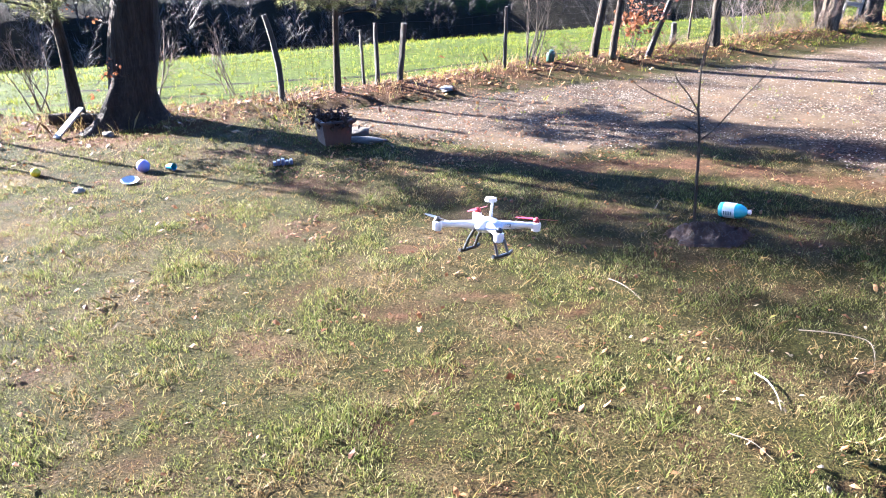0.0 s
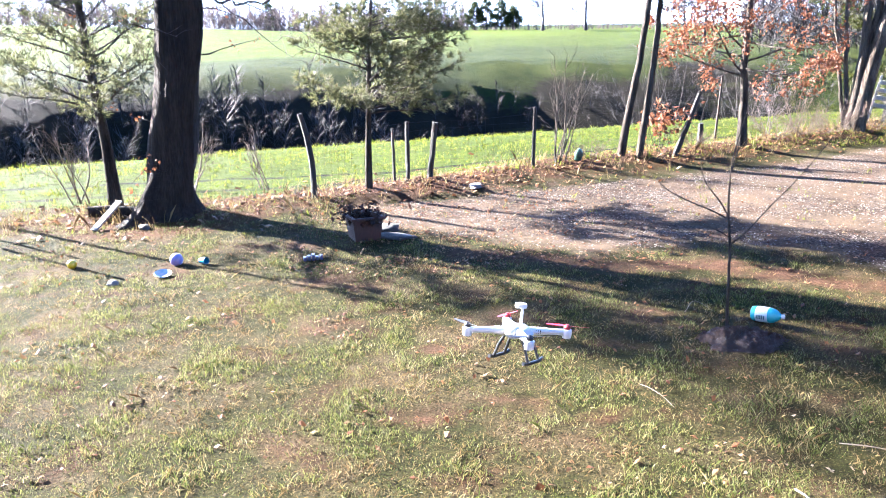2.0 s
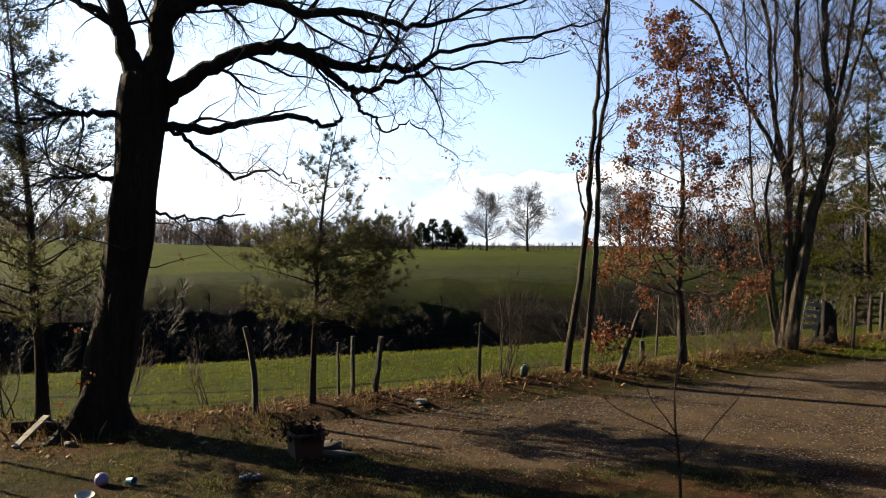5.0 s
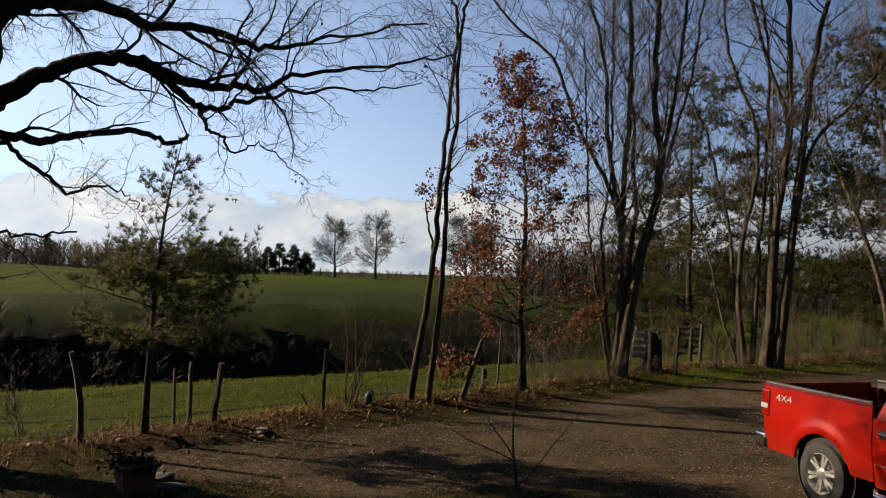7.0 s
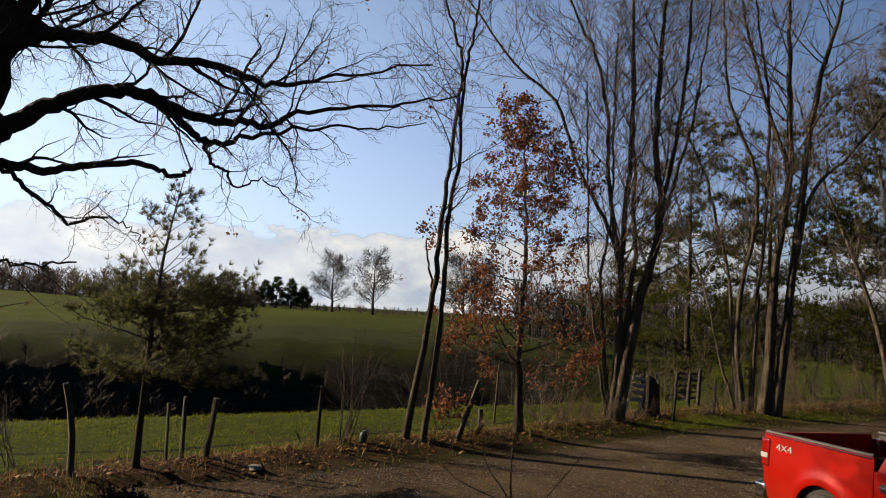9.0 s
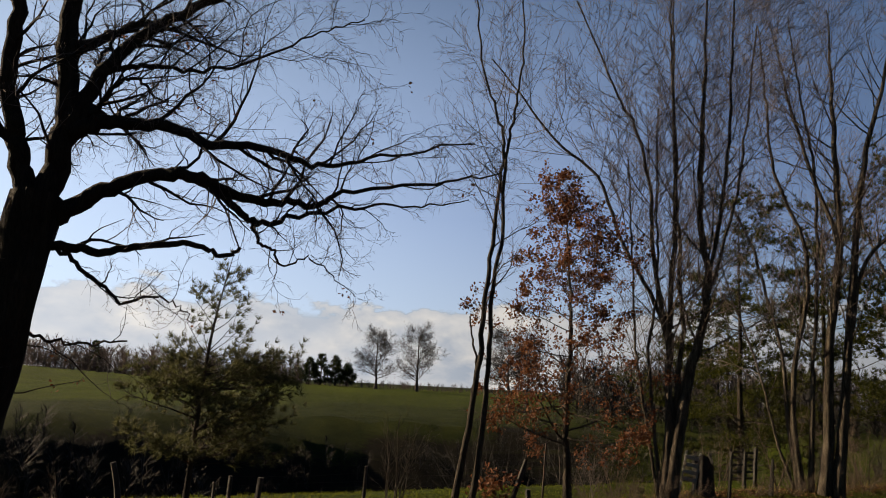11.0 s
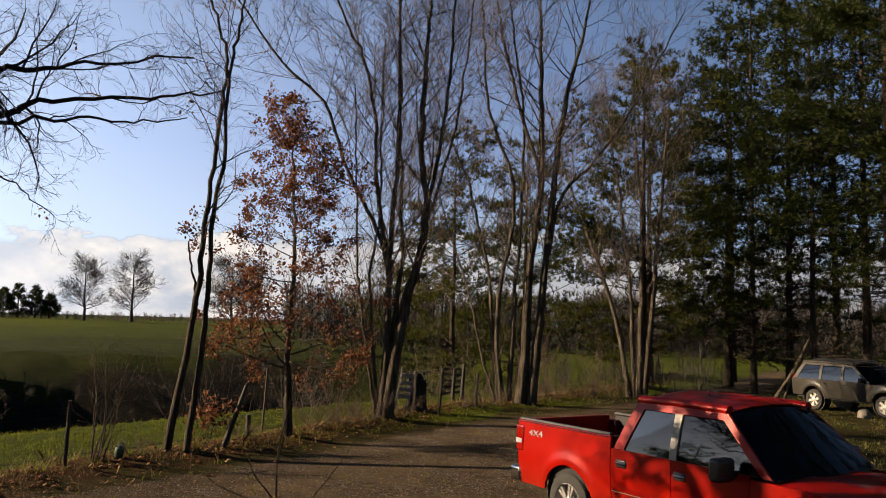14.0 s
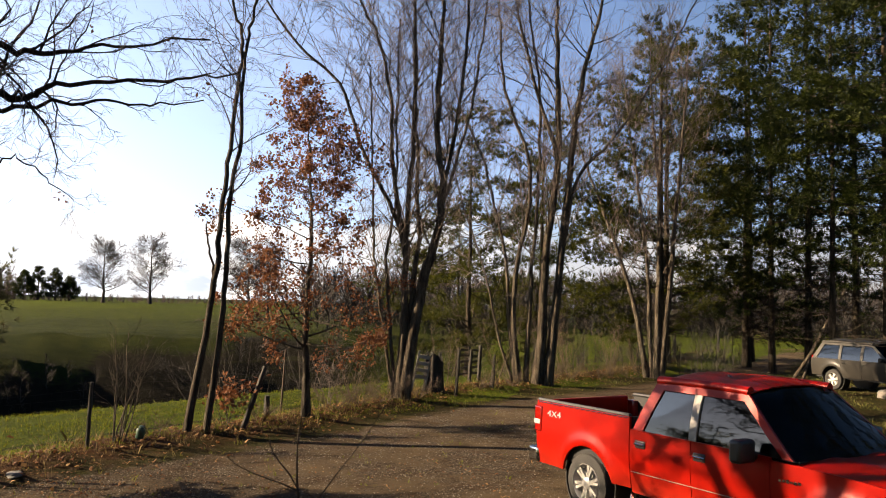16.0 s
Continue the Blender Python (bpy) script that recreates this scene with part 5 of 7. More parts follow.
# The last four are unseen, added to darken the windscreen's reflection and block sky.
for i, (x, y, h, low, reach, r) in enumerate([(27.4, 15.9, 24, 5.6, 4.4, 0.21), (26.4, 14.3, 24, 6.0, 4.4, 0.23), (31.6, 24.8, 22, 2.8, 4.8, 0.15), (33.1, 24.0, 25, 4.4, 5.2, 0.17),
                                               (30.0, 20.6, 20, 5.2, 4.0, 0.14), (41.7, 20.7, 24, 3.0, 5.0, 0.24), (34.5, 15.5, 24, 4.2, 5.0, 0.22), (37.0, 30.5, 20, 2.8, 5.0, 0.24), (29.5, 10.0, 24, 5.0, 5.0, 0.28),
                                               (38.5, 25.2, 23, 3.0, 5.0, 0.22), (33.0, 20.2, 24, 4.6, 4.6, 0.2), (33.5, 27.8, 19, 2.6, 4.8, 0.2), (24.5, 3.0, 20, 4.5, 4.4, 0.26), (21.0, -3.5, 22, 3.0, 5.0, 0.26), (17.5, -9.5, 22, 3.0, 5.0, 0.26), (27.0, -8.0, 23, 3.0, 5.0, 0.26)]):
    pine((x, y), h, low, reach, 60 + i, "tall dark pine with bare lower trunk and dense upper crown", r, 1, 12 if x > 26 else 5, DARK_NEEDLE, name="pine_tree", group=PINES, whorls=int((h - low) / 0.95), needle=0.27, width=0.018, dense=5.6, taper=2.2)
for i, (x, y, h, low, reach, r) in enumerate([(27.2, 36.5, 15.0, 2.4, 5.0, 0.2), (24.5, 41.0, 13.0, 1.6, 5.0, 0.18), (27.0, 27.2, 16.5, 2.2, 5.2, 0.2), (20.0, 32.5, 12.5, 2.4, 4.4, 0.16), (29.8, 29.6, 16.5, 2.6, 4.6, 0.2)]):
    pine((x, y), h, low, reach, 80 + i, "yellow-green pine standing behind the bare maples", r, 1, 12, SUNNY_NEEDLE, name="pine_tree", group=PINES, whorls=int((h - low) / 0.8), needle=0.26, width=0.016, dense=6.6, taper=3.0, wind=(0.25, 0, 0.35))


def bush(name, base, count, height, spread, seed, label, material, leaves=0, thick=0.012, group=""):
    """A shrub of many stems from one foot."""
    rng = np.random.RandomState(seed)
    root = thing(name, Matrix.Translation((base[0], base[1], rest(*base))), label, "shrub", group)
    s, tips = Shape(), []
    spec = dict(count=[6, 4], thin=[0.6, 0.6], angle=[36, 40], size=[height * 0.45, height * 0.2], segs=[5, 3], wander=[0.14, 0.18], up=[0.05, 0.02], least=0.003)
    for _ in range(count):
        a = rng.rand() * 6.28
        d = unit(np.array((math.cos(a) * spread, math.sin(a) * spread, 1.0)))
        p = bough(rng, (rng.normal() * 0.06, rng.normal() * 0.06, -0.05), d, height * (0.6 + 0.5 * rng.rand()), 7, 0.08, 0.02)
        rr = np.linspace(thick, thick * 0.3, 8)
        s.tube(p, rr, 5)
        sprout([s], rng, p, rr, 0, spec, tips, 0.3)
    tagged(part("stem_mass", s, material, root), kind="stuff")
    if leaves:
        tagged(part("foliage", leaf_cards([t for t in tips if t[2] >= 1], rng, leaves, 0.11, 0.05), BROWN_LEAF, root, "curled rust-brown leaves", smooth=False), kind="stuff")
    return root


bush("bare_shrub", (2.28, 15.7), 7, 2.0, 0.30, 90, "bare grey shrub with crooked twigs at the fence", GREY_BARK, 0, 0.018)
bush("brown_leaf_shrub", (4.62, 17.0), 5, 1.05, 0.35, 91, "small shrub with rusty brown leaves", GREY_BARK, 1, 0.010)
bush("bare_shrub", (7.9, 19.6), 8, 1.6, 0.5, 92, "thin straw-coloured brush below the bare maples", TWIG, 0, 0.008)
for i, (x, y, h, n) in enumerate([(14.9, 22.3, 2.6, 4), (18.6, 24.4, 2.4, 8), (20.3, 25.5, 2.0, 9), (13.4, 23.0, 2.0, 5), (21.8, 24.6, 2.2, 9), (9.0, 20.6, 1.8, 7), (24.6, 26.3, 1.8, 8), (11.2, 21.6, 1.5, 6), (-4.5, 14.2, 1.4, 5), (-3.2, 14.3, 1.3, 4), (-6.0, 13.2, 1.3, 6)]):
    bush("fence_brush", (x, y), n, h, 0.4, 100 + i, "tangled bare brush growing along the fence", BRAMBLE, 0, 0.013, "brush along the fence")
for i, (x, y, h, n) in enumerate([(7.7, 18.7, 0.8, 14), (8.6, 19.2, 0.9, 16), (9.4, 19.6, 1.0, 14), (11.0, 20.5, 0.8, 12), (14.0, 22.0, 0.9, 12), (15.6, 22.5, 1.0, 14), (17.8, 23.3, 1.1, 14), (19.2, 23.9, 1.0, 14), (20.8, 24.2, 1.2, 14), (22.6, 24.4, 1.1, 14), (5.4, 17.4, 0.6, 10), (3.0, 16.2, 0.6, 10)]):
    bush("bramble", (x, y), n, h, 1.3, 140 + i, "low tangle of dry brown brambles below the maples", BRAMBLE, 0, 0.007, "brambles along the fence")
for i, (x, y, h) in enumerate([(8.6, 33.0, 5.6), (10.6, 36.0, 6.2), (12.6, 34.0, 6.0), (14.8, 38.0, 6.4), (7.2, 37.0, 5.0)]):
    bush("valley_thicket", (x, y), 9, h, 0.5, 120 + i, "tall bare thicket rising out of the valley", SCRUB, 0, 0.02, "thickets in the valley")


# ---------------------------------------------------------------- distance
def far_tree(x, y, h, seed, label):
    rng = np.random.RandomState(seed)
    spec = dict(count=[38, 10, 6], thin=[0.42, 0.5, 0.6], angle=[60, 42, 40], size=[h * 0.62, h * 0.25, h * 0.12], segs=[5, 4, 3], wander=[0.08, 0.12, 0.15], up=[0.06, 0.04, 0.02], least=0.022)
    spec["from"] = 0.16
    stems_tree("hilltop_tree", (x, y, rest(x, y)), [(rising(rng, (0, 0), h, 0.3, 5), h * 0.026, h * 0.004)], spec, seed, HAZY_TWIG, label, group="bare trees on the hilltop", twigmat=HAZY_TWIG)


def polar(turn, far):
    return math.sin(radians(turn)) * far, math.cos(radians(turn)) * far


for turn, far, h, seed in ((7.0, 165, 10.6, 201), (9.9, 165, 11.2, 202), (16.2, 120, 9.5, 203), (17.6, 118, 8.5, 205)):
    far_tree(*polar(turn, far), h, seed, "bare spreading tree on the far hilltop")
for i, (turn, far, h) in enumerate(((2.4, 175, 5.6), (3.2, 176, 6.6), (4.2, 174, 6.2), (5.0, 176, 4.6), (-11.5, 195, 7))):
    pine(polar(turn, far), h, 0.4, 2.3, 210 + i, "dark evergreen on the far hilltop", 0.2, 1, 5, DARK_NEEDLE, name="hilltop_pine", group="evergreens on the hilltop", whorls=9, needle=0.7, width=0.05)


def wood(name, label, spots, low, high, seed, material, sticks=44, thick=1.0):
    """A far wood: many plain bare trees as one mass."""
    rng = np.random.RandomState(seed)
    s = Shape()
    xy = np.array([(x, y) for x, y in spots])
    zs = land(xy[:, 0], xy[:, 1]) - 0.3
    for (x, y), z in zip(xy, zs):
        h = low + (high - low) * rng.rand()
        foot = np.array((x, y, z))
        s.tube([foot, foot + (0, 0, h * 0.5), foot + (rng.normal() * 0.3, 0, h * 0.9)], [h * 0.007, h * 0.005, h * 0.002], 3, cap=False)
        f = 0.04 + 0.92 * rng.rand(sticks)
        a = rng.rand(sticks) * 6.283
        p = foot + np.stack([0 * f, 0 * f, h * f * 0.8], 1)
        d = spin(np.stack([np.cos(a), np.sin(a), 0.35 + 1.1 * rng.rand(sticks)], 1)) * (h * (0.14 + 0.24 * rng.rand(sticks)) * (0.55 + 0.9 * np.sin(f * 3.0)))[:, None]
        w = np.stack([np.cos(a + 1.57), np.sin(a + 1.57), 0.3 + 0 * a], 1) * h * 0.0045 * thick
        e = p + d * (0.4 + 0.3 * rng.rand(sticks))[:, None]
        g = spin(d + rng.normal(size=(sticks, 3)) * h * 0.13) * h * 0.17
        v = np.concatenate([np.stack([p - w, p + w, p + d], 1), np.stack([e - w * 0.8, e + w * 0.8, e + g], 1), np.stack([e - w * 0.7, e + w * 0.7, e + spin(g + rng.normal(size=(sticks, 3)) * h * 0.12) * h * 0.13], 1)])
        s.add(v.reshape(-1, 3), np.arange(len(v) * 3).reshape(-1, 3))
    tagged(part(name, s, material, smooth=False), label, "woods", kind="stuff")


rw = np.random.RandomState(300)
wood("hill_woods", "leafless brown woods along the far hill crest", [polar(-42 + 44 * rw.rand() ** 0.9, 178 + 40 * rw.rand()) for _ in range(700)], 3.0, 8.0, 301, HAZY_TWIG, 30, 2.8)
wood("crest_hedge", "low brown hedge along the far crest", [polar(-5 + 28 * rw.rand(), 170 + 30 * rw.rand()) for _ in range(420)], 0.9, 2.4, 302, HAZY_TWIG, 28, 3.0)
wood("field_woods", "bare brown woods behind the far field", [polar(20 + 62 * rw.rand(), 105 + 70 * rw.rand()) for _ in range(750)], 4.0, 11.0, 303, HAZY_TWIG, 30, 2.2)
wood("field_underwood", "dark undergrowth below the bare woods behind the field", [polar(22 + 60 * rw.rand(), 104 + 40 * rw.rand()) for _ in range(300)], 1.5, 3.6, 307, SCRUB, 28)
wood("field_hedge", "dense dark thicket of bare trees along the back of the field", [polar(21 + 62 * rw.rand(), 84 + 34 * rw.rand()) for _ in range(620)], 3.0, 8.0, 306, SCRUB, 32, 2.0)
wood("hill_underwood", "brown undergrowth below the woods on the hill crest", [polar(-42 + 44 * rw.rand(), 176 + 20 * rw.rand()) for _ in range(480)], 2.0, 4.5, 308, HAZY_TWIG, 30, 3.5)
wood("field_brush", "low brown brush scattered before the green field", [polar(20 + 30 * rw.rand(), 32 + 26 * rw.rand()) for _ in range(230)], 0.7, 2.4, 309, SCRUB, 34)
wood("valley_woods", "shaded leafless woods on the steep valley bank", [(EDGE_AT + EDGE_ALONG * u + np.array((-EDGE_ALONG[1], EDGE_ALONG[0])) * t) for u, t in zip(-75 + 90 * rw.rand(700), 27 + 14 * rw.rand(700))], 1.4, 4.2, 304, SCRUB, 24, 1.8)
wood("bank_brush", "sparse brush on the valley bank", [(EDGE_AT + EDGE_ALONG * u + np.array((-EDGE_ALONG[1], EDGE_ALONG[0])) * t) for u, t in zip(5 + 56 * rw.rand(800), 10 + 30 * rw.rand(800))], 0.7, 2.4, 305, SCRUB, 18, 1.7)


def cloud_bank():
    """A far arc of cloud standing on the horizon; its uneven top fades into the sky."""
    m, n, l, b = nodes_of("cloud bank")
    tc = n.new("ShaderNodeTexCoord")
    mp = n.new("ShaderNodeMapping")
    mp.inputs["Scale"].default_value = (0.0045, 0.0045, 0.0085)
    l.new(tc.outputs["Object"], mp.inputs[0])
    puff = noisy(n, l, mp.outputs[0], 1.6, 7, 0.34, 0.66, 0.55)
    soft_puff = noisy(n, l, mp.outputs[0], 0.6, 3, 0.3, 0.7)
    sep = n.new("ShaderNodeSeparateXYZ")
    l.new(tc.outputs["Object"], sep.inputs[0])
    up = n.new("ShaderNodeMapRange")
    up.inputs[1].default_value, up.inputs[2].default_value, up.inputs[3].default_value, up.inputs[4].default_value = 110, 330, 1.0, -0.35
    l.new(sep.outputs[2], up.inputs[0])
    add = n.new("ShaderNodeMath")
    add.operation = "MULTIPLY_ADD"
    l.new(puff, add.inputs[0])
    add.inputs[1].default_value = 0.55
    l.new(up.outputs[0], add.inputs[2])
    heap = n.new("ShaderNodeMapRange")
    heap.inputs[1].default_value, heap.inputs[2].default_value = 0.50, 0.66
    heap.interpolation_type = "SMOOTHSTEP"
    l.new(add.outputs[0], heap.inputs[0])
    # thin high haze, thicker towards the sun
    glow = n.new("ShaderNodeVectorMath")
    glow.operation = "DOT_PRODUCT"
    l.new(tc.outputs["Object"], glow.inputs[0])
    glow.inputs[1].default_value = (to_sun.x / 2300, to_sun.y / 2300, 0)
    near_sun = n.new("ShaderNodeMapRange")
    near_sun.inputs[1].default_value, near_sun.inputs[2].default_value, near_sun.inputs[3].default_value, near_sun.inputs[4].default_value = -0.55, 0.8, 0.34, 0.92
    l.new(glow.outputs["Value"], near_sun.inputs[0])
    thin = n.new("ShaderNodeMapRange")
    thin.inputs[1].default_value, thin.inputs[2].default_value, thin.inputs[3].default_value, thin.inputs[4].default_value = 40, 1900, 1.0, 0.0
    thin.interpolation_type = "SMOOTHSTEP"
    l.new(sep.outputs[2], thin.inputs[0])
    veil = n.new("ShaderNodeMath")
    veil.operation = "MULTIPLY"
    l.new(near_sun.outputs[0], veil.inputs[0])
    l.new(thin.outputs[0], veil.inputs[1])
    cover = n.new("ShaderNodeMath")
    cover.operation = "MAXIMUM"
    l.new(heap.outputs[0], cover.inputs[0])
    l.new(veil.outputs[0], cover.inputs[1])
    col = mixed(n, l, puff, (0.38, 0.45, 0.56), (0.80, 0.79, 0.77))
    col = mixed(n, l, soft_puff, col, (0.50, 0.56, 0.66))
    # the haze itself: white near the sun and low down, blue higher up
    high = n.new("ShaderNodeMapRange")
    high.inputs[1].default_value, high.inputs[2].default_value = 60, 480
    l.new(sep.outputs[2], high.inputs[0])
    pale = n.new("ShaderNodeMapRange")
    pale.inputs[1].default_value, pale.inputs[2].default_value, pale.inputs[3].default_value, pale.inputs[4].default_value = -0.1, 0.85, 1.0, 0.0
    l.new(glow.outputs["Value"], pale.inputs[0])
    blue = n.new("ShaderNodeMath")
    blue.operation = "MULTIPLY"
    l.new(high.outputs[0], blue.inputs[0])
    l.new(pale.outputs[0], blue.inputs[1])
    haze = mixed(n, l, blue.outputs[0], (0.62, 0.77, 1.0), (0.40, 0.55, 0.95))
    col = mixed(n, l, heap.outputs[0], haze, col)
    lit = n.new("ShaderNodeMapRange")
    lit.inputs[1].default_value, lit.inputs[2].default_value, lit.inputs[3].default_value, lit.inputs[4].default_value = -0.3, 0.75, 0.45 * CLOUD_GLOW, 1.25 * CLOUD_GLOW
    l.new(glow.outputs["Value"], lit.inputs[0])
    em, tr, mx = n.new("ShaderNodeEmission"), n.new("ShaderNodeBsdfTransparent"), n.new("ShaderNodeMixShader")
    l.new(col, em.inputs[0])
    l.new(lit.outputs[0], em.inputs[1])
    l.new(cover.outputs[0], mx.inputs[0])
    l.new(tr.outputs[0], mx.inputs[1])
    l.new(em.outputs[0], mx.inputs[2])
    l.new(mx.outputs[0], n["Material Output"].inputs[0])
    s = Shape()
    s.sheet([[(*polar(a, 2300), z) for a in np.linspace(-46, 134, 46)] for z in (-60, 60, 150, 250, 400, 700, 1000, 1300, 1600, 1950)])
    tagged(part("cloud_backdrop", s, m), "low bank of white cloud along the horizon", "sky", kind="structure")


cloud_bank()

# unseen wall added behind the eye: it blocks sky light and closes the yard
s = Shape()
s.box((-12, -3.4, -0.3), (6, -3.0, 6.8))
tagged(part("wall_sky_blocker", s, surface("brown wall siding", (0.16, 0.12, 0.09), (0.2, 0.155, 0.12), 2, 0.8)), "unseen brown wall added behind the eye to block sky light", "wall", kind="structure")


# ---------------------------------------------------------------- fence
def post(x, y, h, r, lean=(0, 0), label="weathered grey wooden fence post", name="fence_post", bend=0.0, top=0.9, metal=None):
    rng = np.random.RandomState(int(abs(x * 31 + y * 17) * 10))
    s = Shape()
    k, sides = 9, 11
    f = np.linspace(0, 1, k)
    pts = [(lean[0] * t + bend * math.sin(t * 3.14) + rng.normal() * r * 0.08, lean[1] * t + rng.normal() * r * 0.08, -0.12 + (h + 0.12) * t) for t in f]
    rr = (r * (1.1 - (1.1 - top) * f))[:, None] * (1 + 0.09 * np.sin(np.arange(sides) * 2.3 + rng.rand() * 6)[None, :] + 0.05 * rng.normal(size=(k, sides)))
    s.tube(pts, rr, sides)
    ob = part(name, s, metal or OLD_WOOD)
    ob.matrix_world = Matrix.Translation((x, y, rest(x, y)))
    return tagged(ob, label, "post", "posts of the pasture fence")


RUST = surface("rusty steel", (0.09, 0.06, 0.045), (0.16, 0.09, 0.055), 12, 0.8, 0.4)
post(-2.06, 12.9, 1.36, 0.047, (-0.16, 0), "crooked weathered fence post leaning sideways", bend=0.06)
post(-0.83, 14.2, 0.95, 0.024, (-0.02, 0), "thin split fence stake")
post(-0.59, 14.2, 1.04, 0.036, (0.0, 0), "straight weathered fence post")
post(-0.22, 14.3, 1.0, 0.045, (0.12, 0), "leaning weathered fence post with a ragged top", top=1.1)
post(1.76, 15.4, 1.12, 0.034, (0.03, 0), "straight brown fence post")
post(4.82, 16.7, 1.25, 0.055, (0.5, 0.1), "leaning rotten stump of a fence post", top=0.75)
post(5.84, 18.2, 0.5, 0.06, (0, 0), "short broken fence post")
post(6.4, 18.9, 1.55, 0.022, (0.08, 0), "thin rusty steel fence post", metal=RUST)
post(-6.38, 10.75, 1.35, 0.03, (-0.06, 0), "weathered fence post at the pasture edge")
post(-6.52, 11.1, 0.95, 0.026, (0.02, 0), "short weathered grey fence post")
post(12.45, 20.9, 1.35, 0.045, (0.12, 0), "slim leaning gate post")
post(14.6, 22.2, 1.05, 0.075, (0.1, 0), "split weathered grey stump", top=0.5)
post(15.1, 24.4, 1.2, 0.06, (0.06, 0), "weathered fence post behind the gate")
post(16.1, 25.4, 1.3, 0.06, (0.1, 0), "weathered fence post behind the gate")
post(42.8, 37.8, 1.4, 0.07, (0.05, 0), "far fence post in the field")
post(48.9, 40.6, 1.5, 0.07, (0.05, 0), "far fence post in the field")
post(36.5, 35.5, 1.2, 0.06, (0, 0), "far fence post in the field")


def wire_fence():
    root = thing("wire_fence", Matrix.Identity(4), "rusty woven wire strung along the pasture fence", "fence")
    line = [(-9.5, 11.0), (-6.4, 10.85), (-2.1, 12.9), (-0.6, 14.2), (1.76, 15.4), (4.0, 16.75), (6.45, 18.9), (10.2, 20.6), (12.4, 20.95)]
    pts = [(x, y) for i in range(len(line) - 1) for f in np.arange(5) / 5 for x, y in [tuple(np.array(line[i]) * (1 - f) + np.array(line[i + 1]) * f)]] + [line[-1]]
    for h in (0.15, 0.32, 0.5, 0.68, 0.86, 1.0):
        s = Shape()
        s.tube([(x, y, rest(x, y) + h + 0.02 * math.sin(x * 2 + h * 9)) for x, y in pts], [0.0016] * len(pts), 4)
        part("strand", s, RUST, root)
    s = Shape()
    for i in range(len(pts) - 1):
        for f in (0.0, 0.33, 0.66):
            x, y = np.array(pts[i]) * (1 - f) + np.array(pts[i + 1]) * f
            z = rest(x, y)
            s.tube([(x, y, z + 0.12), (x + 0.01, y, z + 1.0)], [0.0014] * 2, 3)
    tagged(part("cross_wire", s, RUST, root), kind="stuff")


wire_fence()


def gate():
    root = thing("farm_gate", Matrix.Translation((15.55, 25.9, rest(15.8, 26.2))) @ pose(0, 0, 0, 0, 0, 32), "weathered grey rail gate standing open in the fence", "gate")
    for i, z in enumerate((0.22, 0.45, 0.68, 0.9, 1.12)):
        s = Shape()
        s.box((0, -0.02, z - 0.035), (1.9, 0.02, z + 0.035), pose(0, 0, 0, 0, 2 + i * 0.4, 0))
        bevel(part("rail", s, OLD_WOOD, root), 0.008)
    for x in (0.06, 0.95, 1.84):
        s = Shape()
        s.box((x - 0.05, 0.02, 0.05), (x + 0.05, 0.06, 1.2))
        bevel(part("upright", s, OLD_WOOD, root), 0.008)


gate()


def hollow_stump():
    root = thing("hollow_stump", Matrix.Translation((12.05, 21.5, rest(12.05, 21.5))) @ Matrix.Scale(0.84, 4), "charred hollow tree stump beside the gate", "stump")
    a = np.arange(28) * 6.2832 / 28
    rng = np.random.RandomState(4)
    rag = 1.2 + 0.16 * np.sin(3 * a + 1) + 0.07 * rng.normal(size=28)
    s = Shape()
    rows = []
    for f in (0, 0.06, 0.2, 0.45, 0.7, 0.9, 1.0):
        r = 0.36 + 0.10 * math.exp(-f * 12) - 0.05 * f
        rows.append([((r * (1 + 0.10 * math.sin(5 * q) + 0.05 * math.sin(11 * q + 4 * f))) * math.cos(q), (r * (1 + 0.10 * math.sin(5 * q))) * math.sin(q), -0.1 + (h + 0.1) * f) for q, h in zip(np.append(a, a[0]), np.append(rag, rag[0]))])
    for f in (1.0, 0.6, 0.1):
        rows.append([(0.22 * math.cos(q), 0.22 * math.sin(q), (h - 0.03) * f) for q, h in zip(np.append(a, a[0]), np.append(rag, rag[0]))])
    s.sheet(rows)
    part("trunk", s, surface("charred wood", (0.022, 0.017, 0.013), (0.065, 0.048, 0.035), 6, 0.95, 0, 1.0, 0.03, (1, 1, 0.2)), root)
    lath = surface("white painted lath", (0.6, 0.58, 0.54), (0.42, 0.40, 0.36), 5, 0.7)
    rack = thing("slatted_board", Matrix.Translation((11.38, 21.62, rest(11.4, 21.6))) @ pose(0, 0, 0, 0, 10, -30), "white slatted board leaning on the stump", "board")
    for z in (0.42, 0.62, 0.82, 1.02):
        s = Shape()
        s.box((-0.02, -0.02, z), (0.34, 0.0, z + 0.11))
        bevel(part("slat", s, lath, rack), 0.006)
    for x in (-0.05, 0.33):
        s = Shape()
        s.box((x, 0.0, 0), (x + 0.06, 0.045, 1.25))
        bevel(part("side_rail", s, lath, rack), 0.006)


hollow_stump()


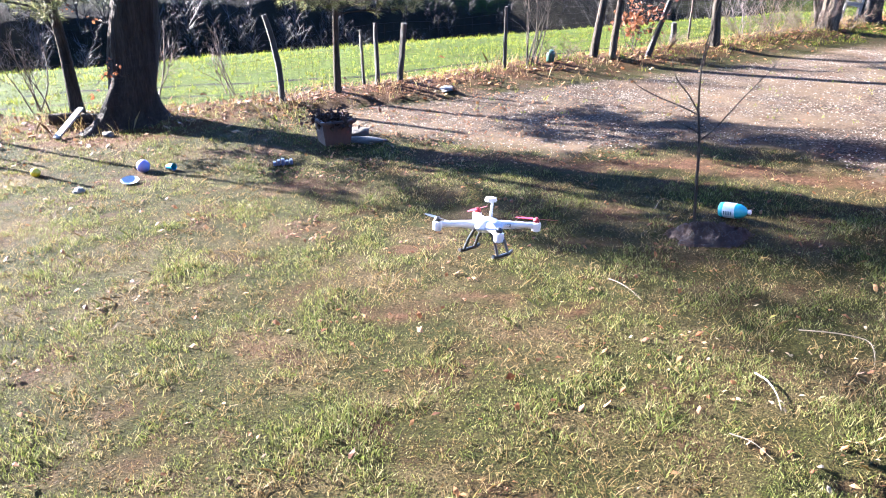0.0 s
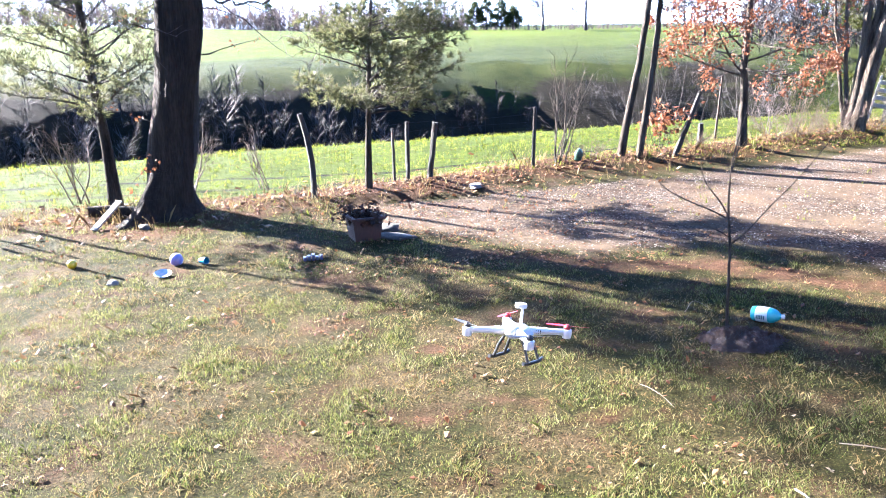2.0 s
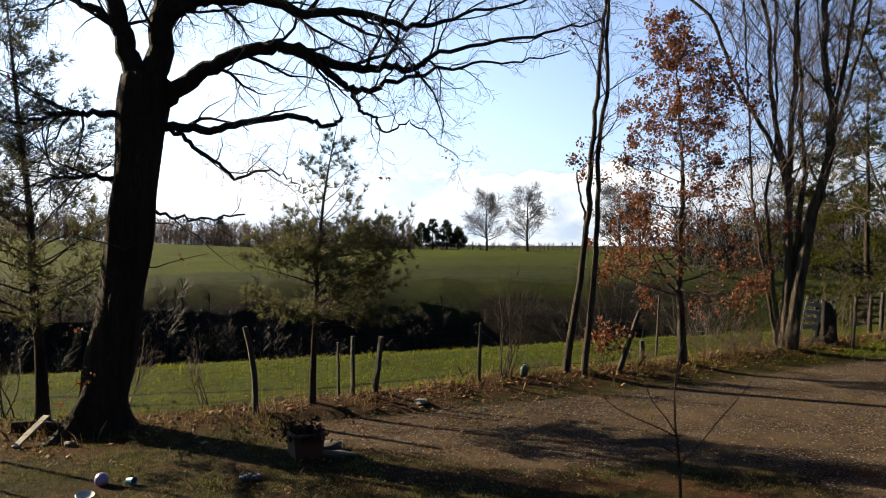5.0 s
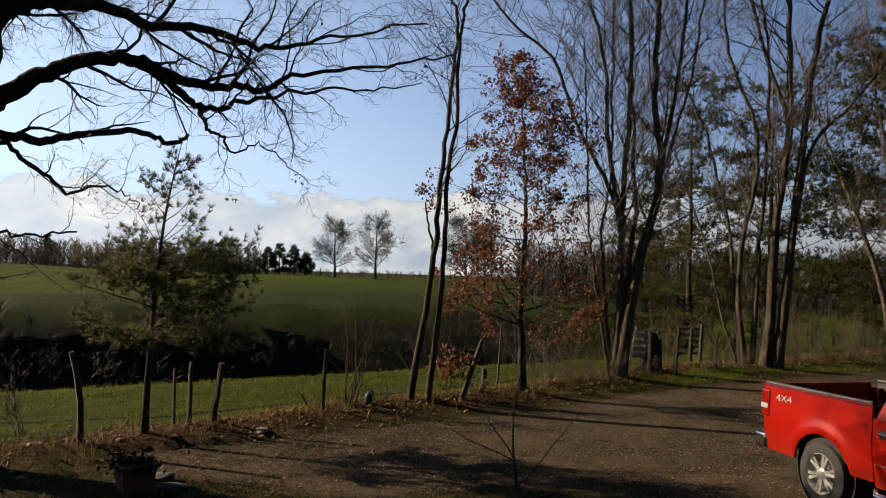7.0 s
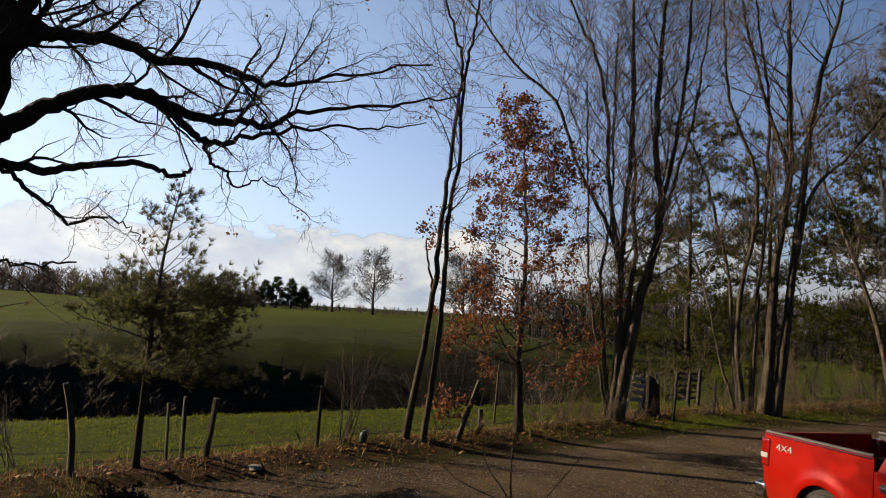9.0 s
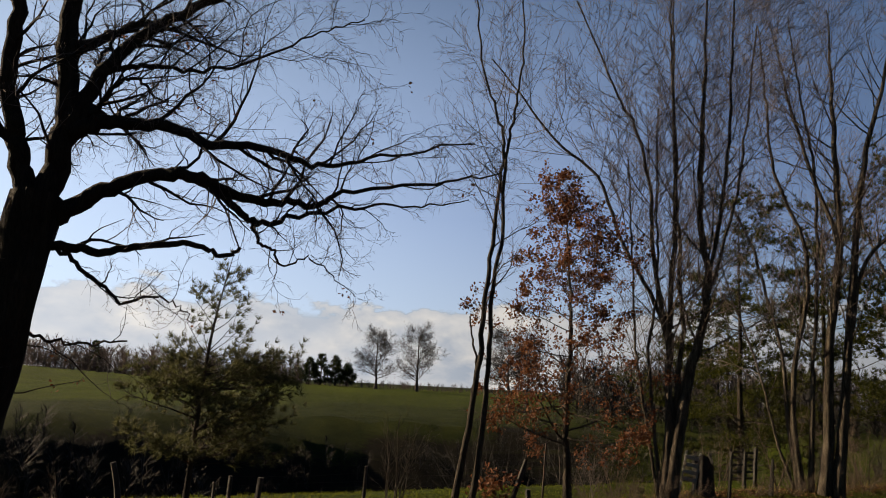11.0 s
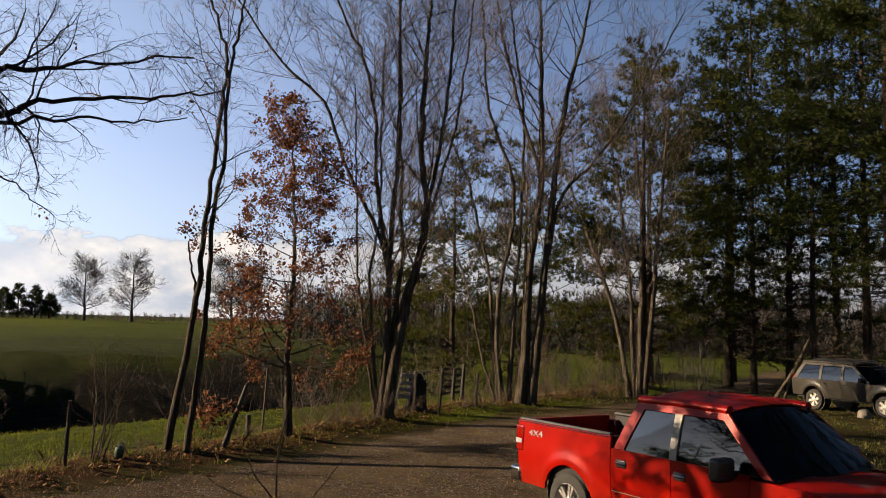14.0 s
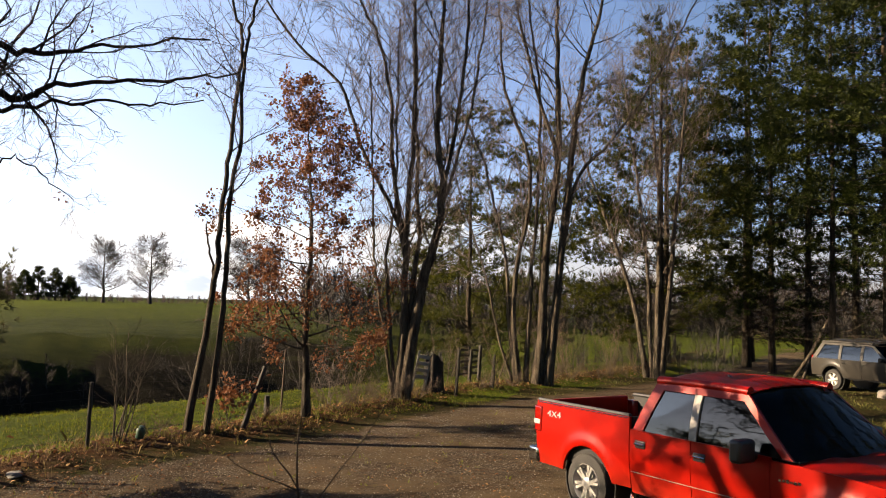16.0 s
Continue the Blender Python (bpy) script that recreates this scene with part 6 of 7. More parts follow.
# ---------------------------------------------------------------- the yard
def sapling():
    x, y = 2.65, 7.06
    z = rest(x, y)
    mound = Shape()
    a = np.linspace(0, 6.2832, 45)
    rng = np.random.RandomState(11)
    mound.sheet([[(r * (1 + 0.12 * math.sin(3 * q + 1) + 0.06 * math.sin(7 * q)) * math.cos(q), 0.75 * r * (1 + 0.1 * math.sin(4 * q)) * math.sin(q), 0.13 * (1 - (r / 0.40) ** 2) - 0.02 + 0.018 * rng.normal()) for q in a] for r in np.linspace(0.40, 0.001, 15)])
    ob = part("mulch_mound", mound, surface("dark red mulch", (0.13, 0.07, 0.045), (0.21, 0.115, 0.07), 30, 0.95, 0, 1.0, 0.04, c3=(0.035, 0.022, 0.018)))
    ob.matrix_world = Matrix.Translation((x + 0.06, y - 0.20, z))
    tagged(ob, "low mound of dark red mulch round the sapling", "mulch")
    rng = np.random.RandomState(12)
    root = thing("sapling", Matrix.Translation((x, y, z + 0.01)), "thin leafless sapling planted in the mulch mound", "tree")
    stem = spline([(0, 0, 0), (-0.02, 0, 0.4), (-0.03, 0.02, 0.84), (-0.06, 0.03, 1.1), (-0.07, 0.04, 1.3), (-0.065, 0.04, 1.6), (0.0, 0.02, 1.95), (0.03, 0.0, 2.1)], 5)
    s = Shape()
    s.tube(stem, np.linspace(0.016, 0.0035, len(stem)), 8)
    part("trunk", s, GREY_BARK, root)
    for ctrl in ([(-0.03, 0.02, 0.84), (0.1, -0.02, 0.98), (0.25, -0.10, 1.22), (0.45, -0.18, 1.5), (0.66, -0.26, 1.85)],
                 [(-0.06, 0.03, 1.08), (-0.2, 0.08, 1.15), (-0.38, 0.14, 1.22), (-0.56, 0.2, 1.31), (-0.66, 0.24, 1.40)],
                 [(-0.06, 0.03, 1.10), (-0.14, 0.06, 1.24), (-0.25, 0.1, 1.38), (-0.30, 0.12, 1.5), (-0.31, 0.12, 1.6)],
                 [(-0.03, 0.02, 0.90), (-0.12, 0.04, 0.96), (-0.22, 0.06, 1.0), (-0.3, 0.08, 1.05)],
                 [(-0.065, 0.04, 1.5), (-0.02, 0.08, 1.65), (0.02, 0.1, 1.85)]):
        p = spline(ctrl, 4)
        s = Shape()
        r = np.linspace(0.008, 0.0025, len(p))
        s.tube(p, r, 6)
        sprout([s], rng, p, r, 0, dict(count=[4], thin=[0.6], angle=[38], size=[0.16], segs=[3], wander=[0.1], up=[0.05], least=0.002), [], 0.4)
        part("branch", s, GREY_BARK, root)


sapling()


def jug():
    """A plastic bottle lying on its side."""
    m = Matrix.Translation((3.04, 7.46, rest(3.1, 7.4) + 0.072)) @ pose(0, 0, 0, 0, 0, -44) @ pose(0, 0, 0, 0, 84, 0) @ Matrix.Scale(0.9, 4)
    root = thing("plastic_jug", m, "turquoise plastic bottle with a white label lying on the grass", "bottle")
    aqua = plain("turquoise plastic", (0.16, 0.66, 0.72), 0.25)
    s = Shape()
    s.lathe([(0.03, 0), (0.075, 0.004), (0.082, 0.02), (0.082, 0.05), (0.080, 0.06), (0.082, 0.07), (0.082, 0.20), (0.076, 0.235), (0.055, 0.275), (0.03, 0.300), (0.022, 0.305), (0.022, 0.318)], 28)
    body = part("body", s, aqua, root)
    s = Shape()
    s.lathe([(0.0825, 0.055), (0.0838, 0.056), (0.0838, 0.185), (0.0825, 0.186)], 28)
    lab = part("label_band", s, surface("printed label", (0.95, 1.0, 1.0), (0.85, 0.96, 0.98), 14, 0.5, 0, 0), body, "white printed label band")
    s = Shape()
    for i in range(5):
        s.box((-0.012 + 0.0, -0.086, 0.07 + i * 0.02), (0.03, -0.0835, 0.08 + i * 0.02))
    part("print_bars", s, plain("dark teal print", (0.02, 0.18, 0.22)), lab)
    s = Shape()
    s.lathe([(0.024, 0.315), (0.025, 0.318), (0.025, 0.34), (0.02, 0.344)], 20)
    part("cap", s, plain("white cap", (1.0, 1.0, 1.0), 0.4), root, "white screw cap")


jug()


def ball(name, x, y, r, colour, label, squash=1.0):
    s = Shape()
    s.lathe([(r * math.sin(a) + 0.0005, r - r * math.cos(a) * squash) for a in np.linspace(0.02, 3.12, 18)], 28)
    ob = part(name, s, plain(name + " plastic", colour, 0.35))
    ob.matrix_world = Matrix.Translation((x, y, rest(x, y) - 0.008 - r * (1 - squash)))
    return tagged(ob, label, "ball")


ball("yellow_ball", -4.54, 9.52, 0.058, (1.1, 0.85, 0.02), "small bright yellow ball in the grass")
ball("purple_ball", -3.28, 9.60, 0.080, (0.52, 0.46, 0.85), "purple plastic ball lying in a bare patch")


def cup():
    s = Shape()
    s.lathe([(0.03, 0), (0.034, 0.002), (0.043, 0.10), (0.046, 0.105), (0.046, 0.11), (0.041, 0.108), (0.032, 0.01), (0.005, 0.008)], 24)
    ob = part("plastic_cup", s, plain("light blue plastic", (0.05, 0.42, 0.66), 0.35))
    ob.matrix_world = Matrix.Translation((-3.0, 9.64, rest(-3.0, 9.64) + 0.04)) @ pose(0, 0, 0, 82, 0, 60)
    tagged(ob, "light blue plastic cup lying on its side", "cup")
    s = Shape()
    s.lathe([(0.04, 0), (0.055, 0.003), (0.098, 0.03), (0.102, 0.032), (0.098, 0.036), (0.052, 0.010), (0.01, 0.008)], 28)
    ob = part("dish", s, plain("white dish plastic", (0.95, 0.97, 1.0), 0.3))
    ob.matrix_world = Matrix.Translation((-3.30, 9.14, rest(-3.30, 9.14) + 0.012)) @ pose(0, 0, 0, 12, 5, 0)
    tagged(ob, "shallow white plastic dish in the grass", "dish")


cup()


def rock(name, x, y, size, colour, label, seed, lift=0.3, category="stone"):
    rng = np.random.RandomState(seed)
    bm = bmesh.new()
    bmesh.ops.create_icosphere(bm, subdivisions=3, radius=1)
    off = Vector(rng.rand(3) * 50)
    for v in bm.verts:
        k = 1 + 0.35 * noise.noise(v.co * 1.3 + off) + 0.12 * noise.noise(v.co * 4 + off)
        v.co = Vector((v.co.x * size[0] * k, v.co.y * size[1] * k, v.co.z * size[2] * k))
    me = bpy.data.meshes.new(name)
    bm.to_mesh(me)
    bm.free()
    me.materials.append(surface(name + " stone", colour, tuple(c * 0.75 for c in colour), 12, 0.9, 0, 0.5, 0.01))
    me.shade_smooth()
    ob = new(name, me)
    ob.matrix_world = Matrix.Translation((x, y, rest(x, y) + size[2] * lift)) @ pose(0, 0, 0, 0, 0, rng.rand() * 360)
    return tagged(ob, label, category)


rock("pale_stone", -3.78, 8.84, (0.08, 0.06, 0.045), (0.42, 0.40, 0.37), "pale round stone in the grass", 1)
rock("flat_slab", -0.66, 10.75, (0.28, 0.16, 0.035), (0.13, 0.118, 0.105), "flat grey stone slab beside the planter", 2, 0.6)
rock("flat_slab", -0.80, 11.05, (0.22, 0.16, 0.06), (0.15, 0.14, 0.125), "small grey slab behind the planter", 3, 0.9)
rock("pale_stone", -4.62, 11.75, (0.13, 0.09, 0.06), (0.2, 0.18, 0.16), "grey stone at the foot of the oak", 4)
rock("pale_stone", -4.35, 11.5, (0.10, 0.07, 0.05), (0.24, 0.22, 0.2), "grey stone at the foot of the oak", 5)
rock("pale_stone", 26.4, 16.3, (0.3, 0.22, 0.22), (0.5, 0.45, 0.4), "pale boulder at the edge of the parking place", 6)
rock("pale_stone", 0.6, 13.9, (0.22, 0.12, 0.03), (0.30, 0.28, 0.26), "flat pale stone in the leaf litter", 7)


def planter():
    x, y = -1.06, 10.72
    root = thing("planter_box", Matrix.Translation((x, y, rest(x, y) - 0.01)) @ pose(0, 0, 0, 0, 0, 22), "square brown wooden planter box with dry dark plants", "planter")
    wood_mat = surface("brown stained planter wood", (0.11, 0.052, 0.036), (0.17, 0.085, 0.06), 6, 0.7, 0, 0.4, 0.006, (1, 1, 0.3))
    b, t, h = 0.17, 0.21, 0.32
    for i in range(4):
        q = pose(0, 0, 0, 0, 0, 90 * i)
        s = Shape()
        vs = [(-b, -b, 0), (b, -b, 0), (t, -t, h), (-t, -t, h), (-b + 0.025, -b + 0.025, 0), (b - 0.025, -b + 0.025, 0), (t - 0.025, -t + 0.025, h), (-t + 0.025, -t + 0.025, h)]
        s.add([tuple(q @ Vector(v)) for v in vs], [(0, 1, 2, 3), (5, 4, 7, 6), (3, 2, 6, 7), (1, 0, 4, 5), (0, 3, 7, 4), (2, 1, 5, 6)])
        part("side_board", s, wood_mat, root)
        s = Shape()
        s.box((-t - 0.02, -t - 0.02, h - 0.012), (t - 0.02, -t + 0.035, h + 0.022), q)
        bevel(part("rim_board", s, wood_mat, root), 0.006)
    s = Shape()
    s.box((-t + 0.03, -t + 0.03, h - 0.1), (t - 0.03, t - 0.03, h - 0.05))
    part("soil", s, surface("potting soil", (0.04, 0.03, 0.022), (0.06, 0.045, 0.03), 30, 0.95), root)
    rng = np.random.RandomState(17)
    s = Shape()
    for _ in range(260):
        p = np.array((rng.uniform(-0.17, 0.17), rng.uniform(-0.17, 0.17), h - 0.06))
        d = unit(np.array((rng.normal() * 0.5, rng.normal() * 0.5, 1)))
        q = bough(rng, p, d, 0.05 + 0.09 * rng.rand(), 4, 0.25, -0.05)
        s.tube(q, [0.004, 0.004, 0.003, 0.002, 0.001], 3, cap=False)
    tips = [(np.array((rng.normal() * 0.12, rng.normal() * 0.12, h - 0.05 + 0.11 * rng.rand())), np.array((0, 0, 1.0)), 1) for _ in range(220)]
    c = leaf_cards(tips, rng, 3, 0.06, 0.03)
    s.add(np.concatenate(c.v), np.concatenate(c.q))
    part("dry_plant", s, leafy("withered plant", [(0.05, 0.035, 0.03), (0.10, 0.06, 0.05), (0.13, 0.09, 0.06)], 0.2), root, "withered dark plant")


planter()


def boards_by_oak():
    s = Shape()
    s.box((-0.05, -0.015, 0), (0.05, 0.015, 0.72))
    ob = bevel(part("white_board", s, surface("pale bare board", (0.62, 0.58, 0.5), (0.5, 0.46, 0.38), 4, 0.8)), 0.004)
    ob.matrix_world = look((-5.03, 11.35, rest(-5.03, 11.35) + 0.02), (-4.80, 12.25, 0.42)) @ pose(0, 0, 0, 180, 0, 0)
    tagged(ob, "pale bare board propped against a log by the oak", "board")
    s = Shape()
    rng = np.random.RandomState(3)
    s.tube([(-0.45, 0, 0.0), (-0.15, 0.02, 0.01), (0.2, 0, 0.0), (0.5, -0.03, 0.02)], [0.085, 0.095, 0.09, 0.08], 14)
    ob = part("log", s, OAK_BARK)
    ob.matrix_world = Matrix.Translation((-4.95, 12.15, rest(-4.95, 12.15) + 0.075)) @ pose(0, 0, 0, 0, 4, 12)
    tagged(ob, "short cut log lying at the foot of the oak", "log")


boards_by_oak()


def stick(pts, r, mat, label, name="stick", twigs=0):
    rng = np.random.RandomState(int(abs(pts[0][0] * 100)))
    s = Shape()
    p = spline([(x, y, rest(x, y) + h) for x, y, h in pts], 6)
    rr = np.linspace(r, r * 0.4, len(p))
    s.tube(p, rr, 6)
    if twigs:
        sprout([s], rng, p, rr, 0, dict(count=[twigs], thin=[0.6], angle=[40], size=[0.12], segs=[3], wander=[0.2], up=[0.0], least=0.002), [], 0.2)
    return tagged(part(name, s, mat), label, "stick")


STRAW = surface("bleached twig", (0.36, 0.31, 0.23), (0.26, 0.21, 0.15), 10, 0.8)
stick([(1.56, 5.90, 0.03), (1.62, 5.80, 0.04), (1.68, 5.66, 0.04), (1.73, 5.52, 0.02)], 0.0042, STRAW, "pale dry stick lying on the lawn")
stick([(2.70, 4.96, 0.03), (2.88, 4.86, 0.05), (3.04, 4.76, 0.05), (3.07, 4.68, 0.04), (3.02, 4.54, 0.02), (2.96, 4.44, 0.02)], 0.005, STRAW, "long pale bent twig lying on the lawn", twigs=2)
stick([(2.16, 4.40, 0.03), (2.19, 4.28, 0.04), (2.18, 4.12, 0.04), (2.14, 3.96, 0.03)], 0.007, surface("lichen twig", (0.45, 0.42, 0.36), (0.25, 0.21, 0.17), 40, 0.9), "lichen-covered dead twig on the lawn")
stick([(1.75, 3.75, 0.03), (1.84, 3.65, 0.04), (1.9, 3.5, 0.03)], 0.0035, STRAW, "short pale twig on the lawn")
stick([(2.42, 7.6, 0.03), (2.55, 7.72, 0.10), (2.72, 7.55, 0.03)], 0.0035, STRAW, "arched pale twig by the sapling")
stick([(29.2, 21.9, 0.0), (30.0, 21.6, 1.2), (30.6, 21.2, 2.6), (31.1, 20.8, 3.8)], 0.09, PALE_BARK, "pale fallen trunk leaning on the pines", "leaning_trunk", 4)
stick([(28.4, 20.9, 0.0), (29.2, 21.2, 0.7), (30.0, 21.4, 1.5)], 0.07, PALE_BARK, "pale broken branch leaning by the parked car", "leaning_trunk", 3)
s = Shape()
for i in range(5):
    s.box((-0.13 + i * 0.05, -0.04 + 0.01 * (i % 2), 0), (-0.09 + i * 0.05, 0.05, 0.05 + 0.015 * (i % 3)))
ob = part("blue_toy", s, plain("dull blue plastic", (0.13, 0.16, 0.30), 0.4))
bevel(ob, 0.012, 3).matrix_world = Matrix.Translation((-1.6, 9.72, rest(-1.6, 9.72) - 0.005)) @ pose(0, 0, 0, 0, 0, 12)
tagged(ob, "dull blue plastic toy lying in the grass", "toy")


def green_can():
    root = thing("green_can", Matrix.Translation((2.70, 15.85, rest(2.70, 15.85))) @ pose(0, 0, 0, 0, 8, 0) @ Matrix.Scale(0.85, 4), "small green metal can with a wire handle in the leaf litter", "can")
    s = Shape()
    s.lathe([(0.07, 0), (0.085, 0.01), (0.095, 0.06), (0.088, 0.065), (0.10, 0.16), (0.09, 0.21), (0.05, 0.235), (0.045, 0.25)], 22)
    part("body", s, plain("green enamel", (0.02, 0.11, 0.065), 0.4), root)
    s = Shape()
    s.lathe([(0.045, 0.245), (0.055, 0.25), (0.055, 0.27), (0.02, 0.28)], 18)
    part("lid", s, plain("pale green lid", (0.10, 0.22, 0.17), 0.4), root)
    s = Shape()
    s.tube([(0.09 * math.cos(a), 0, 0.2 + 0.12 * math.sin(a)) for a in np.linspace(0.2, 2.94, 12)], [0.003] * 12, 5)
    part("handle", s, RUST, root)


green_can()

s = Shape()
s.lathe([(0.22, 0), (0.26, 0.02), (0.31, 0.85), (0.33, 0.87), (0.33, 0.9), (0.30, 0.95), (0.05, 1.0)], 18)
ob = part("rubbish_bin", s, plain("grey-green bin plastic", (0.22, 0.28, 0.27), 0.5))
ob.matrix_world = Matrix.Translation((27.9, 13.6, rest(27.9, 13.6)))
tagged(ob, "grey-green plastic bin under the pines", "bin")


def drone():
    root = thing("quadcopter", Matrix.Translation((0.44, 4.42, 1.08)) @ pose(0, 0, 0, -9, -2, -38) @ Matrix.Scale(1.06, 4), "white quadcopter drone with black skids hovering over the lawn", "drone")
    white = plain("white drone shell", (1.25, 1.25, 1.28), 0.3)
    black = plain("black drone plastic", (0.02, 0.02, 0.022), 0.4)
    red = plain("red rotor plastic", (0.65, 0.03, 0.03), 0.4)
    s = Shape()
    rows = []
    for z, k in ((-0.035, 0.55), (-0.03, 0.8), (-0.005, 1.0), (0.012, 0.95), (0.03, 0.7), (0.04, 0.35), (0.043, 0.02)):
        rows.append([(0.085 * k * (1 + 0.18 * math.cos(4 * a)) * math.cos(a), 0.085 * k * (1 + 0.18 * math.cos(4 * a)) * math.sin(a), z) for a in np.linspace(0, 6.2832, 33)])
    s.sheet(rows)
    part("body", s, white, root)
    for i in range(4):
        q = pose(0, 0, 0, 0, 0, 45 + 90 * i)
        arm = Shape()
        arm.tube([q @ Vector(p) for p in ((0.06, 0, 0.0), (0.14, 0, 0.004), (0.22, 0, 0.002), (0.275, 0, 0))], [0.027, 0.02, 0.017, 0.02], 10)
        a = part("arm", arm, white, root)
        tip = q @ Vector((0.28, 0, 0))
        pod = Shape()
        pod.lathe([(0.012, -0.035), (0.024, -0.03), (0.028, 0.0), (0.026, 0.016), (0.01, 0.02)], 18, Matrix.Translation(tip))
        part("motor_pod", pod, white, a)
        mo = Shape()
        mo.lathe([(0.018, 0.018), (0.020, 0.03), (0.012, 0.042), (0.004, 0.046)], 14, Matrix.Translation(tip))
        part("motor_cap", mo, red if i in (0, 1) else black, a)
        ro = Shape()
        for e in (0, 180):
            b = Matrix.Translation(tip + Vector((0, 0, 0.036))) @ pose(0, 0, 0, 0, 0, 25 + 70 * i + e)
            ro.add([tuple(b @ Vector(v)) for v in ((0, -0.006, 0.001), (0.04, -0.014, 0.003), (0.115, -0.007, 0.002), (0.12, 0.004, 0.0), (0.04, 0.010, -0.003), (0, 0.006, -0.001),
                                                   (0, -0.006, 0.003), (0.04, -0.014, 0.005), (0.115, -0.007, 0.004), (0.12, 0.004, 0.002), (0.04, 0.010, -0.001), (0, 0.006, 0.001))],
                   [(5, 4, 3, 2, 1, 0), (6, 7, 8, 9, 10, 11)] + [(j, (j + 1) % 6, (j + 1) % 6 + 6, j + 6) for j in range(6)])
        part("rotor", ro, red if i in (0, 1) else black, a)
        vents = Shape()
        for j in range(4):
            vents.box((0.085 + j * 0.012, -0.021, -0.006), (0.091 + j * 0.012, -0.0195, 0.012), q)
        part("vent_bars", vents, black, a)
    mast = Shape()
    mast.tube([(0, 0.03, 0.03), (0, 0.035, 0.09), (0, 0.04, 0.125)], [0.010, 0.008, 0.008], 8)
    mm = part("mast", mast, white, root)
    pod = Shape()
    pod.lathe([(0.008, 0.12), (0.030, 0.125), (0.034, 0.135), (0.030, 0.148), (0.01, 0.152)], 18, Matrix.Translation((-0.012, 0.04, 0)))
    part("antenna_pod", pod, white, mm)
    for side in (-1, 1):
        leg = Shape()
        for y in (-0.045, 0.045):
            leg.tube([(side * 0.05, y, -0.02), (side * 0.085, y * 1.1, -0.08), (side * 0.11, y * 1.2, -0.15)], [0.009, 0.008, 0.009], 8)
        l0 = part("leg", leg, black, root)
        sk = Shape()
        sk.tube([(side * 0.11, -0.10, -0.145), (side * 0.112, -0.06, -0.155), (side * 0.112, 0.06, -0.155), (side * 0.11, 0.10, -0.145)], [0.010] * 4, 8)
        part("skid", sk, black, l0)


drone()


# ---------------------------------------------------------------- ground cover
def scatter(count, lo, hi, keep, seed):
    r = np.random.RandomState(seed)
    x, y = r.uniform(lo[0], hi[0], count), r.uniform(lo[1], hi[1], count)
    k = r.rand(count) < keep(x, y)
    return x[k], y[k], r


def blades(name, x, y, rng, per, height, width, material, label, lean=0.5):
    """Tufts of grass: each blade one bent sliver."""
    n = len(x) * per
    X, Y = np.repeat(x, per) + rng.normal(size=n) * 0.03, np.repeat(y, per) + rng.normal(size=n) * 0.03
    Z = land(X, Y) - 0.006
    h = height * (0.45 + 0.9 * rng.rand(n)) * np.repeat((0.6 + 0.8 * rng.rand(len(x))) * np.clip(0.85 + 0.42 * ramble(x, y, 0.9, 61) + 0.35 * ramble(x, y, 0.33, 62), 0.4, 1.6), per)
    a, b = rng.rand(n) * 6.283, rng.rand(n) * 6.283
    l = h * lean * (0.3 + rng.rand(n))
    w = width * (0.6 + 0.8 * rng.rand(n))
    p = np.stack([X, Y, Z], 1)
    side = np.stack([np.cos(b), np.sin(b), 0 * b], 1) * w[:, None]
    mid = p + np.stack([np.cos(a) * l * 0.35, np.sin(a) * l * 0.35, h * 0.6], 1)
    tip = p + np.stack([np.cos(a) * l, np.sin(a) * l, h], 1)
    V = np.stack([p - side, p + side, mid + side * 0.7, tip, mid - side * 0.7], 1).reshape(-1, 3)
    i = np.arange(n)[:, None] * 5
    F = (i + np.array([[0, 1, 2, 3, 4]])).tolist()
    me = bpy.data.meshes.new(name)
    me.from_pydata(V.tolist(), [], F)
    me.materials.append(material)
    tagged(new(name, me), label, "grass", kind="stuff")


def lawn_keep(x, y):
    g = line_distance(x, y, GRAVEL, True) * np.where(inside(x, y, GRAVEL), 1, -1)
    near = np.clip(1.25 - np.hypot(x, y) / 14, 0.12, 1)
    patch = np.clip(0.46 + 0.75 * ramble(x, y, 1.5, 21) + 0.5 * ramble(x, y, 0.5, 22), 0.03, 1)
    seen = np.where((np.abs(np.degrees(np.arctan2(x, y))) < 36) & (np.hypot(x, y) > 3.0), 1, 0.3)
    return np.where(g < -0.1, 1, 0.04 * (g < 0.6)) * near * patch * seen * (np.hypot(x - 2.7, y - 6.86) > 0.36) * np.clip(1.1 - 1.9 * bare(x, y), 0.05, 1)


def dry_keep(x, y):
    g = line_distance(x, y, GRAVEL, True) * np.where(inside(x, y, GRAVEL), 1, -1)
    near = np.clip(1.25 - np.hypot(x, y) / 14, 0.12, 1)
    patch = np.clip(0.60 - 0.8 * ramble(x, y, 1.5, 21) + 0.3 * ramble(x, y, 0.7, 23), 0.05, 1)
    return np.where(g < 0.1, 1, 0.05 * (g < 0.8)) * near * patch * np.clip(1.1 - 1.6 * bare(x, y), 0.1, 1) * (np.hypot(x - 2.7, y - 6.86) > 0.36) * np.where(np.abs(np.degrees(np.arctan2(x, y))) < 36, 1, 0.3)


gx, gy, gr = scatter(240000, (-9, 2.2), (8.5, 13), lawn_keep, 401)
blades("lawn_grass", gx, gy, gr, 4, 0.038, 0.0022, GRASS, "short uneven green lawn grass in tufts", 0.9)
DRY_GRASS = leafy("dry grass", [(0.32, 0.23, 0.10), (0.54, 0.44, 0.23), (0.22, 0.13, 0.06), (0.40, 0.33, 0.13)], 0.35)
